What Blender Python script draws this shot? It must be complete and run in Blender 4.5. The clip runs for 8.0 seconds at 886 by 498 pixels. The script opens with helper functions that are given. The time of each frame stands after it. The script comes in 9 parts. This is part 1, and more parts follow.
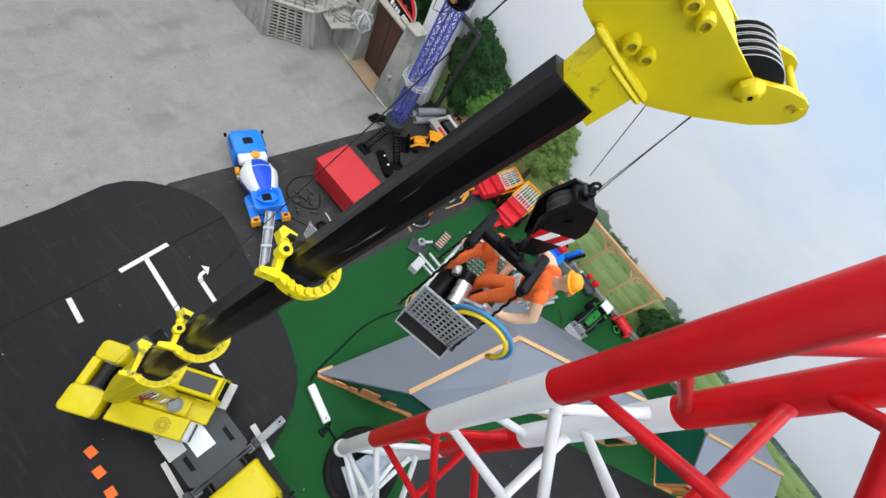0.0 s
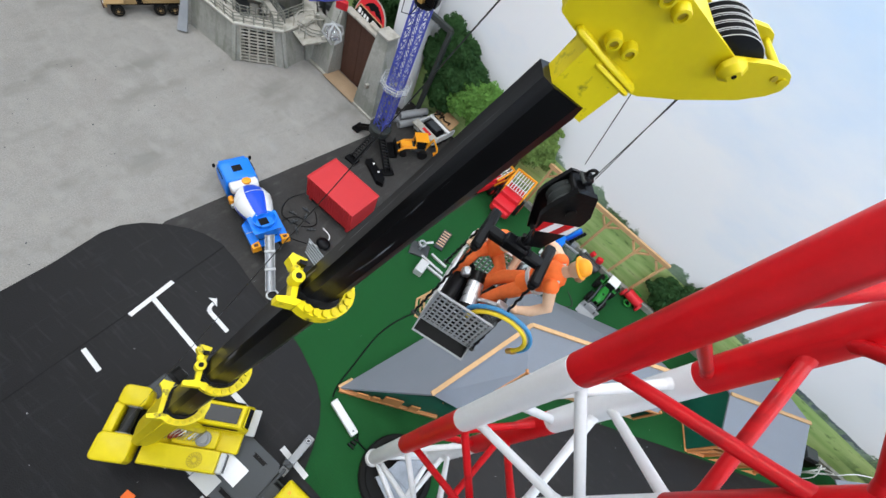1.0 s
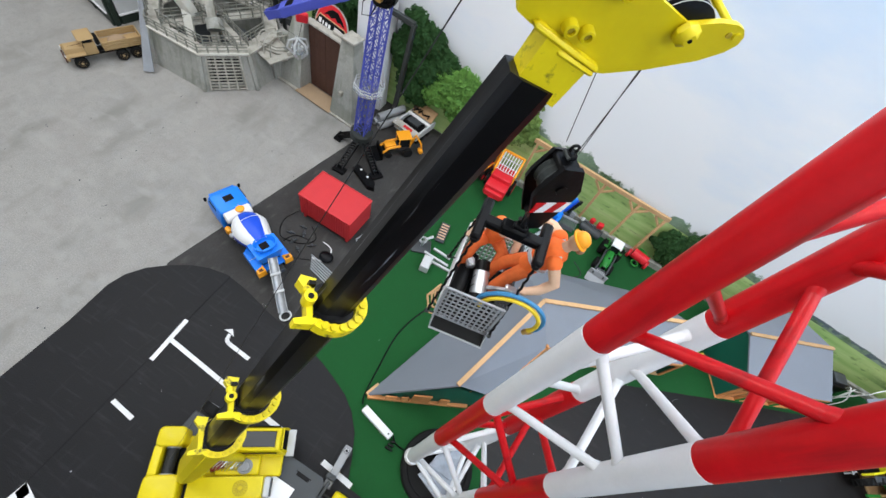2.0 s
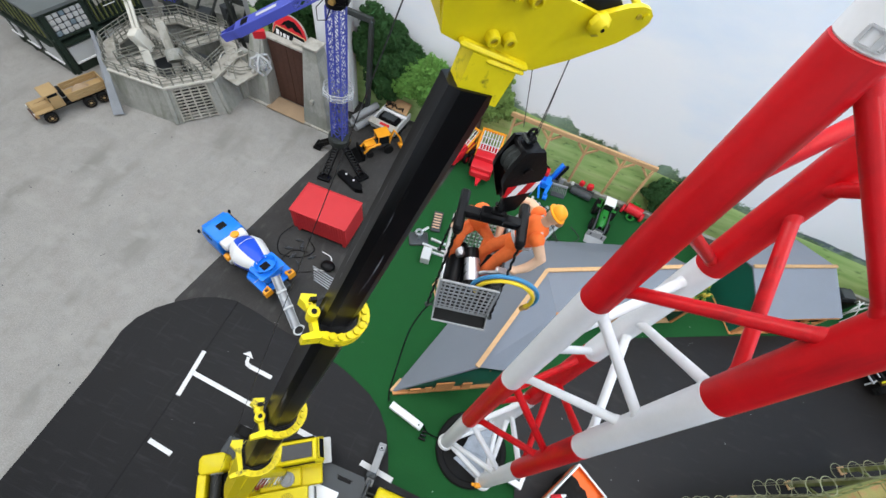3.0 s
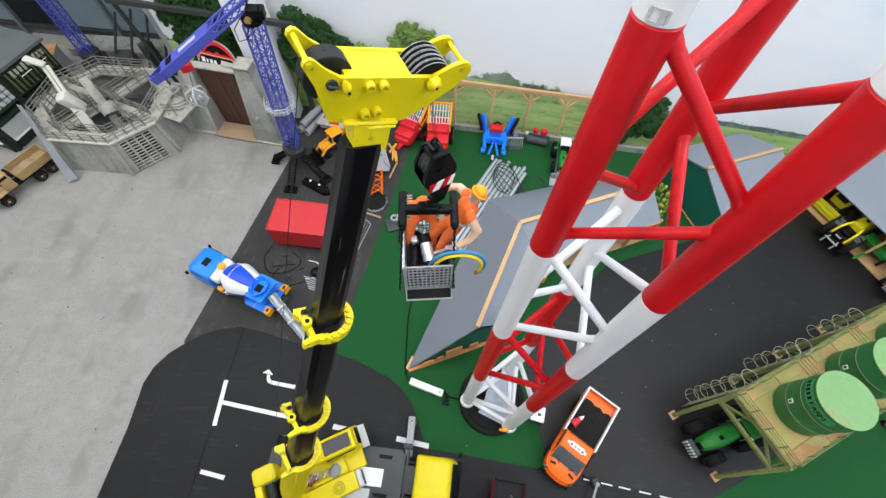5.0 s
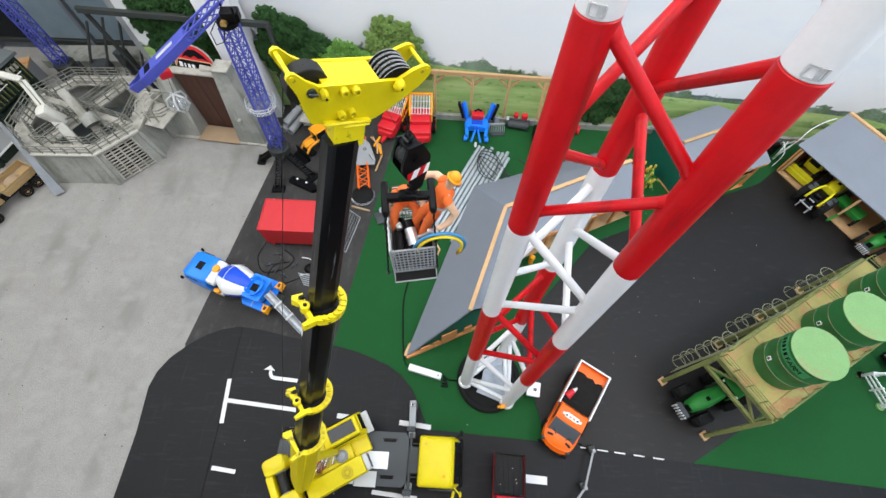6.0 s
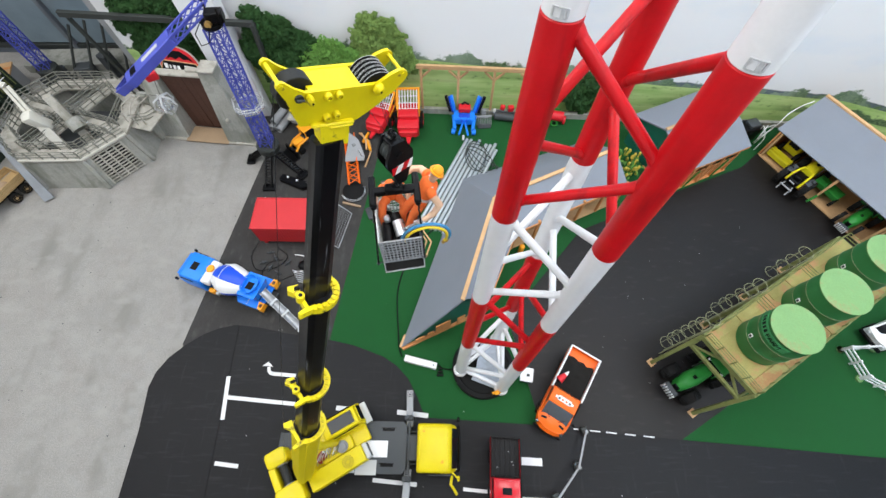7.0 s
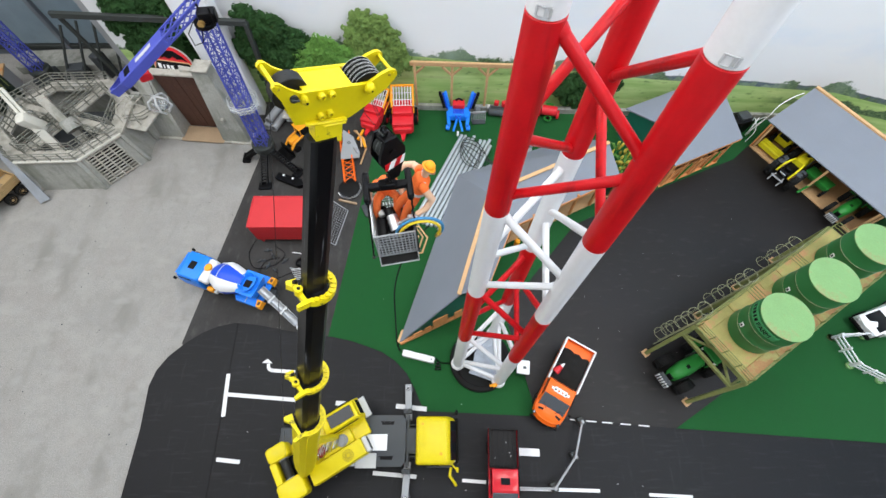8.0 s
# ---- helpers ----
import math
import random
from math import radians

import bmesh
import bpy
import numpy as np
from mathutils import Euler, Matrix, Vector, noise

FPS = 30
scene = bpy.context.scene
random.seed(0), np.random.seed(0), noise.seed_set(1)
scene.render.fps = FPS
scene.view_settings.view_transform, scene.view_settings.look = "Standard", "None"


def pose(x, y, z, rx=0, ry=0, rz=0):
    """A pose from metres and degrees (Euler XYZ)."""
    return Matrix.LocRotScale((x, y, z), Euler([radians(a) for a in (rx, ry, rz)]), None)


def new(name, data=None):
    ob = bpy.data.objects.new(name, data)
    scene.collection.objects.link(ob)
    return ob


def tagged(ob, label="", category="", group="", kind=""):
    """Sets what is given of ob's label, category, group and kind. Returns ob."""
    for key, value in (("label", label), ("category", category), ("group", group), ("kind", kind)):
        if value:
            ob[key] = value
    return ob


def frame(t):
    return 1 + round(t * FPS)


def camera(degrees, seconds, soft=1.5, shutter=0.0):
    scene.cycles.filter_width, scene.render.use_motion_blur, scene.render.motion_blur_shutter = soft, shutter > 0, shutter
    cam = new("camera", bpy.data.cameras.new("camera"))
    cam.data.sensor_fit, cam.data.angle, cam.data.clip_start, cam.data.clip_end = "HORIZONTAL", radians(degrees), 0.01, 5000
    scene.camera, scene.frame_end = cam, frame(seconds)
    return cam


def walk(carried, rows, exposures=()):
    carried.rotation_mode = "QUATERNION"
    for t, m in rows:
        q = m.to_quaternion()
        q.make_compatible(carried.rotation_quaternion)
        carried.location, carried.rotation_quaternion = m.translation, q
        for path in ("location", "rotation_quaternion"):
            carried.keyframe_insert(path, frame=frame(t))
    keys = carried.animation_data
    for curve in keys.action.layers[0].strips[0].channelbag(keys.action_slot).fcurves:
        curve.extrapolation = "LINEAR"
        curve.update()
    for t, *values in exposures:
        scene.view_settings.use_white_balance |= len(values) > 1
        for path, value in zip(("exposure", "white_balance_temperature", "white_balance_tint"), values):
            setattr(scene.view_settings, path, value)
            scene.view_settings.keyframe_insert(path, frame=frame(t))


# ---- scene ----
cam = camera(93.52, 8.0)
ROWS = [
    (0.0, -0.0798, 0.0932, 1.7859, 28.43, -22.01, 45.47),
    (0.5, -0.0840, 0.0906, 1.7882, 29.70, -20.37, 42.01),
    (1.0, -0.0884, 0.0895, 1.7918, 30.64, -18.00, 38.07),
    (1.5, -0.0910, 0.0870, 1.7972, 31.43, -15.38, 33.77),
    (3.0, -0.0794, 0.0876, 1.8256, 31.50, -7.14, 20.63),
    (3.5, -0.0695, 0.0847, 1.8514, 30.99, -4.90, 16.51),
    (4.0, -0.0566, 0.0797, 1.8777, 30.26, -3.06, 12.80),
    (4.5, -0.0457, 0.0765, 1.8980, 29.42, -1.74, 9.59),
    (6.0, -0.0188, 0.0349, 1.9560, 27.28, -0.09, 3.06),
    (6.5, -0.0118, 0.0226, 1.9726, 26.81, -0.01, 1.80),
    (7.0, -0.0065, 0.0132, 1.9850, 26.42, 0.02, 0.93),
    (7.5, -0.0026, 0.0060, 1.9927, 26.12, 0.04, 0.39),
    (8.0, 0.0000, 0.0000, 2.0000, 25.94, 0.07, -0.00),
]
walk(cam, [(t, pose(x, y, z, rx, ry, rz)) for t, x, y, z, rx, ry, rz in ROWS],
     exposures=((0.0, -0.10, 6500, 10), (3.0, -0.06, 6500, 10), (5.0, 0.0, 6600, 10), (8.0, 0.04, 6620, 10)))

# ---- world and light: a closed hall with assumed ceiling panels out of view ----
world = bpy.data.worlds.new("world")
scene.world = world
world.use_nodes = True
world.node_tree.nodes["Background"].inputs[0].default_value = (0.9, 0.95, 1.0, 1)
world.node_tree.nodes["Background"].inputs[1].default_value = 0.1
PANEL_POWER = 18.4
# Unseen panels: grid assumed, shares tuned to brighten or dim each area.
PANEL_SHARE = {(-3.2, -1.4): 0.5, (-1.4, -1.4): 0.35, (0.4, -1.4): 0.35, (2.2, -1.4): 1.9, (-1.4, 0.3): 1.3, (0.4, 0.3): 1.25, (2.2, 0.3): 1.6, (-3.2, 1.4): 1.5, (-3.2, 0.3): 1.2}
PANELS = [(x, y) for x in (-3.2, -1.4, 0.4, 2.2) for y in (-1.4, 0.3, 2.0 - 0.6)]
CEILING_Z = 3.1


# ---- shapes ----
class Geo:
    """Collects vertices and faces of one mesh."""

    def __init__(self):
        self.v, self.f = [], []

    def add(self, verts, faces, m=None):
        n = len(self.v)
        if m is not None:
            verts = [m @ Vector(p) for p in verts]
        self.v += [tuple(p) for p in verts]
        self.f += [tuple(i + n for i in q) for q in faces]
        return self

    def box(self, c, s, rot=(0, 0, 0), bevel=0.0, taper=1.0, m=None):
        """A box at its centre c with sizes s; bevel chamfers its edges; taper scales its top."""
        bm = bmesh.new()
        bmesh.ops.create_cube(bm, size=1)
        for w in bm.verts:
            k = taper if w.co.z > 0 else 1.0
            w.co = Vector((w.co.x * s[0] * k, w.co.y * s[1] * k, w.co.z * s[2]))
        if bevel:
            bmesh.ops.bevel(bm, geom=bm.edges[:], offset=bevel, segments=2 if bevel > 0.004 else 1, affect="EDGES", profile=0.5)
        t = pose(*c, *rot)
        if m is not None:
            t = m @ t
        bm.verts.index_update()
        self.add([t @ w.co for w in bm.verts], [[w.index for w in q.verts] for q in bm.faces])
        bm.free()
        return self

    def tube(self, points, r, n=8, closed=False, ends=True):
        """A round bar along points; r is one radius or one a point."""
        pts = [Vector(p) for p in points]
        k = len(pts)
        rs = r if isinstance(r, (list, tuple)) else [r] * k
        verts, faces = [], []
        side = None
        for i, p in enumerate(pts):
            a = pts[i - 1] if (i or closed) else p
            b = pts[(i + 1) % k] if (i < k - 1 or closed) else p
            d = (b - a).normalized()
            if side is None:
                side = d.orthogonal().normalized()
            side = (side - d * side.dot(d))
            side = side.normalized() if side.length > 1e-6 else d.orthogonal().normalized()
            up = d.cross(side)
            for j in range(n):
                w = 2 * math.pi * j / n
                verts.append(p + (side * math.cos(w) + up * math.sin(w)) * rs[i])
        for i in range(k if closed else k - 1):
            for j in range(n):
                a, b = i * n, ((i + 1) % k) * n
                faces.append((a + j, a + (j + 1) % n, b + (j + 1) % n, b + j))
        if ends and not closed:
            faces.append(tuple(reversed(range(n))))
            faces.append(tuple(range((k - 1) * n, k * n)))
        return self.add(verts, faces)

    def cyl(self, p, q, r, n=16, r2=None):
        return self.tube([p, q], [r, r if r2 is None else r2], n)

    def lathe(self, profile, n=24, m=None, cap=True):
        """Turns (radius, height) pairs round the z axis."""
        verts, faces = [], []
        for r, z in profile:
            for j in range(n):
                w = 2 * math.pi * j / n
                verts.append((r * math.cos(w), r * math.sin(w), z))
        for i in range(len(profile) - 1):
            for j in range(n):
                faces.append((i * n + j, i * n + (j + 1) % n, (i + 1) * n + (j + 1) % n, (i + 1) * n + j))
        if cap:
            faces.append(tuple(reversed(range(n))))
            faces.append(tuple(range((len(profile) - 1) * n, len(profile) * n)))
        return self.add(verts, faces, m)

    def prism(self, poly, z0, z1, m=None, inset=0.0):
        """A flat outline pushed from z0 up to z1."""
        n = len(poly)
        cx, cy = sum(p[0] for p in poly) / n, sum(p[1] for p in poly) / n
        top = [(p[0] + (cx - p[0]) * inset, p[1] + (cy - p[1]) * inset, z1) for p in poly]
        verts = [(p[0], p[1], z0) for p in poly] + top
        faces = [tuple(reversed(range(n))), tuple(range(n, 2 * n))]
        faces += [(i, (i + 1) % n, n + (i + 1) % n, n + i) for i in range(n)]
        return self.add(verts, faces, m)

    def ball(self, c, r, n=12, squash=(1, 1, 1), m=None):
        prof = [(max(1e-4, math.sin(math.pi * i / n)) * r, -math.cos(math.pi * i / n) * r) for i in range(n + 1)]
        t = Matrix.Translation(c) @ Matrix.Diagonal((*squash, 1))
        return self.lathe(prof, n + 4, t if m is None else m @ t)

    def ring(self, c, big, small, n=20, k=6, m=None, arc=(0, 360)):
        full = arc == (0, 360)
        steps = n if full else n + 1
        pts = []
        for i in range(steps):
            w = radians(arc[0] + (arc[1] - arc[0]) * i / n)
            p = Vector((c[0] + big * math.cos(w), c[1] + big * math.sin(w), c[2]))
            pts.append(m @ p if m is not None else p)
        return self.tube(pts, small, k, closed=full)


def part(name, g, material, parent=None, label="", sharp=38, at=None):
    """Links the shape as one mesh object, under a thing or a part where one is given."""
    me = bpy.data.meshes.new(name)
    me.from_pydata(g.v, [], g.f)
    bm = bmesh.new()
    bm.from_mesh(me)
    bmesh.ops.recalc_face_normals(bm, faces=bm.faces[:])
    bm.to_mesh(me)
    bm.free()
    me.shade_smooth()
    me.set_sharp_from_angle(angle=radians(sharp))
    me.materials.append(material)
    ob = new(name, me)
    if parent is not None:
        ob.parent = parent
    if at is not None:
        ob.matrix_basis = at
    if label:
        tagged(ob, label)
    return ob


def thing(name, m, label, category, group=""):
    ob = new(name)
    ob.empty_display_size = 0.05
    ob.matrix_basis = m
    return tagged(ob, label, category, group)


# ---- materials ----
def surface(name, colour, rough=0.5, metal=0.0, grain=0.08, grain_size=220.0, stain=0.1, stain_size=9.0, bump=0.1, bump_size=None,
            coat=0.0, second=None, second_amount=0.5, spec=0.3, per_piece=0.0):
    """A node material: base colour varied by fine grain and broad stains, with a little relief."""
    ma = bpy.data.materials.new(name)
    ma.use_nodes = True
    nt = ma.node_tree
    no, li = nt.nodes, nt.links
    bs = no["Principled BSDF"]
    tc = no.new("ShaderNodeTexCoord")
    fine, broad = no.new("ShaderNodeTexNoise"), no.new("ShaderNodeTexNoise")
    fine.inputs["Scale"].default_value, fine.inputs["Detail"].default_value = grain_size, 3
    broad.inputs["Scale"].default_value, broad.inputs["Detail"].default_value = stain_size, 5
    broad.inputs["Roughness"].default_value = 0.62
    for t in (fine, broad):
        li.new(tc.outputs["Object"], t.inputs["Vector"])
    value = no.new("ShaderNodeMath")
    value.operation = "MULTIPLY_ADD"
    li.new(fine.outputs["Fac"], value.inputs[0])
    value.inputs[1].default_value, value.inputs[2].default_value = 2 * grain, 1 - grain
    value2 = no.new("ShaderNodeMath")
    value2.operation = "MULTIPLY_ADD"
    li.new(broad.outputs["Fac"], value2.inputs[0])
    value2.inputs[1].default_value, value2.inputs[2].default_value = 2 * stain, 1 - stain
    both = no.new("ShaderNodeMath")
    both.operation = "MULTIPLY"
    li.new(value.outputs[0], both.inputs[0])
    li.new(value2.outputs[0], both.inputs[1])
    last = both
    if per_piece:
        info = no.new("ShaderNodeObjectInfo")
        third = no.new("ShaderNodeMath")
        third.operation = "MULTIPLY_ADD"
        li.new(info.outputs["Random"], third.inputs[0])
        third.inputs[1].default_value, third.inputs[2].default_value = 2 * per_piece, 1 - per_piece
        last = no.new("ShaderNodeMath")
        last.operation = "MULTIPLY"
        li.new(both.outputs[0], last.inputs[0])
        li.new(third.outputs[0], last.inputs[1])
    tint = no.new("ShaderNodeHueSaturation")
    tint.inputs["Color"].default_value = (*colour, 1)
    if second is not None:
        ramp = no.new("ShaderNodeMapRange")
        ramp.inputs["From Min"].default_value, ramp.inputs["From Max"].default_value = 0.62 - 0.3 * second_amount, 0.72 - 0.3 * second_amount
        li.new(broad.outputs["Fac"], ramp.inputs["Value"])
        mix = no.new("ShaderNodeMix")
        mix.data_type = "RGBA"
        mix.inputs["A"].default_value, mix.inputs["B"].default_value = (*colour, 1), (*second, 1)
        li.new(ramp.outputs["Result"], mix.inputs["Factor"])
        li.new(mix.outputs["Result"], tint.inputs["Color"])
    li.new(last.outputs[0], tint.inputs["Value"])
    li.new(tint.outputs["Color"], bs.inputs["Base Color"])
    bs.inputs["Metallic"].default_value = metal
    bs.inputs["Specular IOR Level"].default_value = spec
    bs.inputs["Coat Weight"].default_value, bs.inputs["Coat Roughness"].default_value = coat, 0.12
    ro = no.new("ShaderNodeMath")
    ro.operation = "MULTIPLY_ADD"
    li.new(broad.outputs["Fac"], ro.inputs[0])
    ro.inputs[1].default_value, ro.inputs[2].default_value = 0.16, rough - 0.08
    li.new(ro.outputs[0], bs.inputs["Roughness"])
    if bump:
        rel = no.new("ShaderNodeBump")
        rel.inputs["Strength"].default_value, rel.inputs["Distance"].default_value = bump, 0.002
        src = fine
        if bump_size:
            src = no.new("ShaderNodeTexNoise")
            src.inputs["Scale"].default_value, src.inputs["Detail"].default_value = bump_size, 4
            li.new(tc.outputs["Object"], src.inputs["Vector"])
        li.new(src.outputs["Fac"], rel.inputs["Height"])
        li.new(rel.outputs["Normal"], bs.inputs["Normal"])
    return ma


def glass(name, colour=(0.8, 0.85, 0.88), rough=0.05, alpha=0.35):
    ma = bpy.data.materials.new(name)
    ma.use_nodes = True
    bs = ma.node_tree.nodes["Principled BSDF"]
    bs.inputs["Base Color"].default_value = (*colour, 1)
    bs.inputs["Roughness"].default_value = rough
    bs.inputs["Transmission Weight"].default_value = alpha
    bs.inputs["IOR"].default_value = 1.45
    return ma


M = {
    "carpet": surface("grey carpet", (0.300, 0.290, 0.272), 0.95, grain=0.42, grain_size=190, stain=0.36, stain_size=2.4, bump=0.7, bump_size=260, second=(0.262, 0.250, 0.234), second_amount=0.36),
    "pad": surface("charcoal felt", (0.042, 0.0405, 0.039), 0.95, grain=0.3, grain_size=200, stain=0.45, stain_size=7, bump=0.5),
    "road": surface("black road mat", (0.0058, 0.0058, 0.0070), 0.54, grain=0.4, grain_size=240, stain=0.5, stain_size=5.5, bump=0.4, spec=0.24),
    "yard": surface("black yard mat", (0.0098, 0.0082, 0.0078), 0.50, grain=0.3, grain_size=260, stain=0.4, stain_size=2.6, bump=0.35, spec=0.28),
    "grass": surface("green turf carpet", (0.0078, 0.076, 0.0175), 0.95, grain=0.45, grain_size=260, stain=0.14, stain_size=5, bump=0.7, bump_size=420),
    "white_tape": surface("white road tape", (0.72, 0.72, 0.72), 0.6, grain=0.05, stain=0.14, stain_size=30),
    "seam": surface("dark seam", (0.008, 0.008, 0.009), 0.9),
    "yellow": surface("yellow crane paint", (0.66, 0.53, 0.005), 0.42, grain=0.04, stain=0.12, stain_size=22, bump=0.03, coat=0.06, bump_size=120),
    "yellow_worn": surface("chipped yellow paint", (0.78, 0.63, 0.01), 0.4, grain=0.04, stain=0.1, stain_size=45, bump=0.1, second=(0.05, 0.045, 0.02), second_amount=0.17),
    "boom": surface("glossy black boom paint", (0.003, 0.003, 0.0035), 0.34, grain=0.1, stain=0.25, stain_size=14, bump=0.08, bump_size=30, coat=0.10, spec=0.14),
    "black": surface("black plastic", (0.0035, 0.0035, 0.0042), 0.38, grain=0.1, stain=0.2, spec=0.15),
    "rubber": surface("black rubber", (0.008, 0.008, 0.008), 0.75, grain=0.15, stain=0.2, spec=0.18),
    "dark_grey": surface("dark grey paint", (0.052, 0.058, 0.063), 0.5, grain=0.06, stain=0.12),
    "mid_grey": surface("grey painted metal", (0.3, 0.31, 0.32), 0.5, grain=0.06, stain=0.15),
    "light_grey": surface("light grey plastic", (0.52, 0.53, 0.53), 0.5, grain=0.05, stain=0.1),
    "steel": surface("bare steel", (0.62, 0.63, 0.65), 0.32, metal=0.9, grain=0.06, stain=0.15, stain_size=30),
    "zinc": surface("zinc pipe", (0.55, 0.6, 0.62), 0.38, metal=0.6, grain=0.06, stain=0.15, stain_size=20),
    "panel_grey": surface("blue-grey sheet panel", (0.25, 0.265, 0.285), 0.6, grain=0.12, stain=0.3, stain_size=16),
    "foil": surface("pale blue-grey sheet", (0.40, 0.44, 0.50), 0.45, grain=0.12, stain=0.35, stain_size=30, bump=0.5, bump_size=60),
    "sheave": surface("dark grey sheave plastic", (0.012, 0.0125, 0.012), 0.58, grain=0.08, stain=0.2, stain_size=60, spec=0.3),
    "rope": surface("dark wire rope", (0.03, 0.03, 0.032), 0.5, metal=0.4),
    "mast_red": surface("red mast paint", (0.565, 0.004, 0.009), 0.42, grain=0.05, stain=0.3, stain_size=16, bump=0.14, bump_size=45, coat=0.08),
    "mast_white": surface("white mast paint", (0.8, 0.8, 0.81), 0.35, grain=0.03, stain=0.06, stain_size=20, bump=0.1, bump_size=45, coat=0.3),
    "red": surface("red toy plastic", (0.62, 0.02, 0.03), 0.4, grain=0.04, stain=0.1),
    "red_box": surface("red container paint", (0.55, 0.035, 0.04), 0.5, grain=0.05, stain=0.12, stain_size=12),
    "blue": surface("blue toy plastic", (0.014, 0.215, 0.82), 0.36, grain=0.03, stain=0.06),
    "drum_blue": surface("royal blue drum paint", (0.012, 0.075, 0.60), 0.36, grain=0.03, stain=0.06),
    "tower_blue": surface("violet blue crane paint", (0.072, 0.090, 0.42), 0.45, grain=0.05, stain=0.1),
    "white": surface("white plastic", (0.8, 0.8, 0.8), 0.42, grain=0.03, stain=0.05),
    "orange": surface("orange paint", (0.82, 0.135, 0.008), 0.36, grain=0.03, stain=0.06),
    "amber": surface("amber plastic", (0.9, 0.36, 0.02), 0.35, grain=0.03, stain=0.06),
    "vest": surface("orange vest cloth", (0.85, 0.16, 0.03), 0.75, grain=0.1, stain=0.1, bump=0.3),
    "trouser": surface("orange work trousers", (0.74, 0.15, 0.035), 0.8, grain=0.14, stain=0.2, stain_size=40, bump=0.4),
    "beard": surface("pale brown plastic", (0.34, 0.19, 0.11), 0.7),
    "skin": surface("pale plastic", (0.66, 0.43, 0.29), 0.6),
    "tan": surface("sand paint", (0.40, 0.27, 0.125), 0.6, grain=0.08, stain=0.15),
    "concrete": surface("model concrete", (0.33, 0.33, 0.30), 0.85, grain=0.22, grain_size=120, stain=0.4, stain_size=6, bump=0.4, second=(0.22, 0.225, 0.2), second_amount=0.42),
    "cream": surface("cream weathered paint", (0.60, 0.585, 0.52), 0.7, grain=0.08, stain=0.2, stain_size=14),
    "slate_roof": surface("dark grey roof felt", (0.125, 0.14, 0.14), 0.7, grain=0.1, stain=0.2, stain_size=7),
    "rail_grey": surface("weathered grey railing", (0.235, 0.235, 0.205), 0.8, grain=0.2, stain=0.4, stain_size=12, second=(0.15, 0.155, 0.13), second_amount=0.4),
    "concrete_light": surface("pale model concrete", (0.44, 0.42, 0.37), 0.8, grain=0.2, stain=0.4, stain_size=9, bump=0.3, second=(0.3, 0.29, 0.25), second_amount=0.4),
    "gate_wood": surface("dark brown gate wood", (0.085, 0.04, 0.028), 0.7, grain=0.3, grain_size=90, stain=0.25),
    "ply": surface("pale plywood", (0.55, 0.34, 0.17), 0.7, grain=0.14, grain_size=60, stain=0.18, stain_size=10, per_piece=0.15),
    "ply_orange": surface("orange plywood", (0.62, 0.27, 0.10), 0.65, grain=0.14, grain_size=60, stain=0.2, stain_size=12, per_piece=0.15),
    "roof": surface("grey roof felt", (0.205, 0.225, 0.26), 0.62, grain=0.05, stain=0.09, stain_size=6, bump=0.08),
    "barn_green": surface("dark green wall paint", (0.010, 0.115, 0.075), 0.55, grain=0.06, stain=0.12),
    "silo_green": surface("green tank paint", (0.028, 0.155, 0.045), 0.45, grain=0.05, stain=0.12, stain_size=12),
    "silo_top": surface("weathered light green lid", (0.175, 0.325, 0.125), 0.65, grain=0.16, stain=0.16, stain_size=9, second=(0.25, 0.22, 0.10), second_amount=0.22),
    "frame_olive": surface("olive painted steel", (0.20, 0.22, 0.075), 0.6, grain=0.08, stain=0.2, stain_size=14),
    "frame_deck": surface("weathered olive deck", (0.34, 0.30, 0.10), 0.7, grain=0.16, stain=0.4, stain_size=14, second=(0.40, 0.22, 0.10), second_amount=0.35),
    "deck_rust": surface("rusty brown deck patch", (0.36, 0.20, 0.085), 0.75, grain=0.2, stain=0.4, stain_size=22, second=(0.30, 0.27, 0.10), second_amount=0.4),
    "band_green": surface("bright green band paint", (0.05, 0.27, 0.10), 0.5, grain=0.06, stain=0.12, stain_size=20),
    "hoop": surface("olive cage hoop", (0.27, 0.28, 0.16), 0.55),
    "farm_green": surface("tractor green", (0.02, 0.19, 0.03), 0.4, grain=0.04, stain=0.1),
    "farm_yellow": surface("harvest yellow", (0.72, 0.64, 0.02), 0.4, grain=0.04, stain=0.1),
    "soil": surface("black soil load", (0.012, 0.011, 0.01), 0.95, grain=0.3, bump=0.8),
    "leaf": surface("dark leaves", (0.020, 0.060, 0.015), 0.75, grain=0.5, grain_size=60, stain=0.3, spec=0.2),
    "leaf_light": surface("mid green leaves", (0.105, 0.235, 0.045), 0.75, grain=0.5, grain_size=60, stain=0.3, spec=0.2),
    "leaf_pale": surface("pale green leaves", (0.135, 0.215, 0.055), 0.75, grain=0.5, grain_size=60, stain=0.35, spec=0.2),
    "chute": surface("scuffed chute metal", (0.36, 0.37, 0.38), 0.42, metal=0.7, grain=0.15, stain=0.3, stain_size=20),
    "red_deep": surface("deep red car paint", (0.52, 0.006, 0.016), 0.32, grain=0.04, stain=0.1, coat=0.4),
    "fan_gold": surface("dull gold grille paint", (0.36, 0.27, 0.02), 0.5),
    "valve_red": surface("dark red valve paint", (0.22, 0.03, 0.025), 0.5, grain=0.15, stain=0.3, stain_size=60),
    "faded": surface("faded grey print", (0.56, 0.57, 0.58), 0.5, grain=0.2),
    "sand": surface("sandy tan board", (0.34, 0.24, 0.15), 0.8, grain=0.15, stain=0.25),
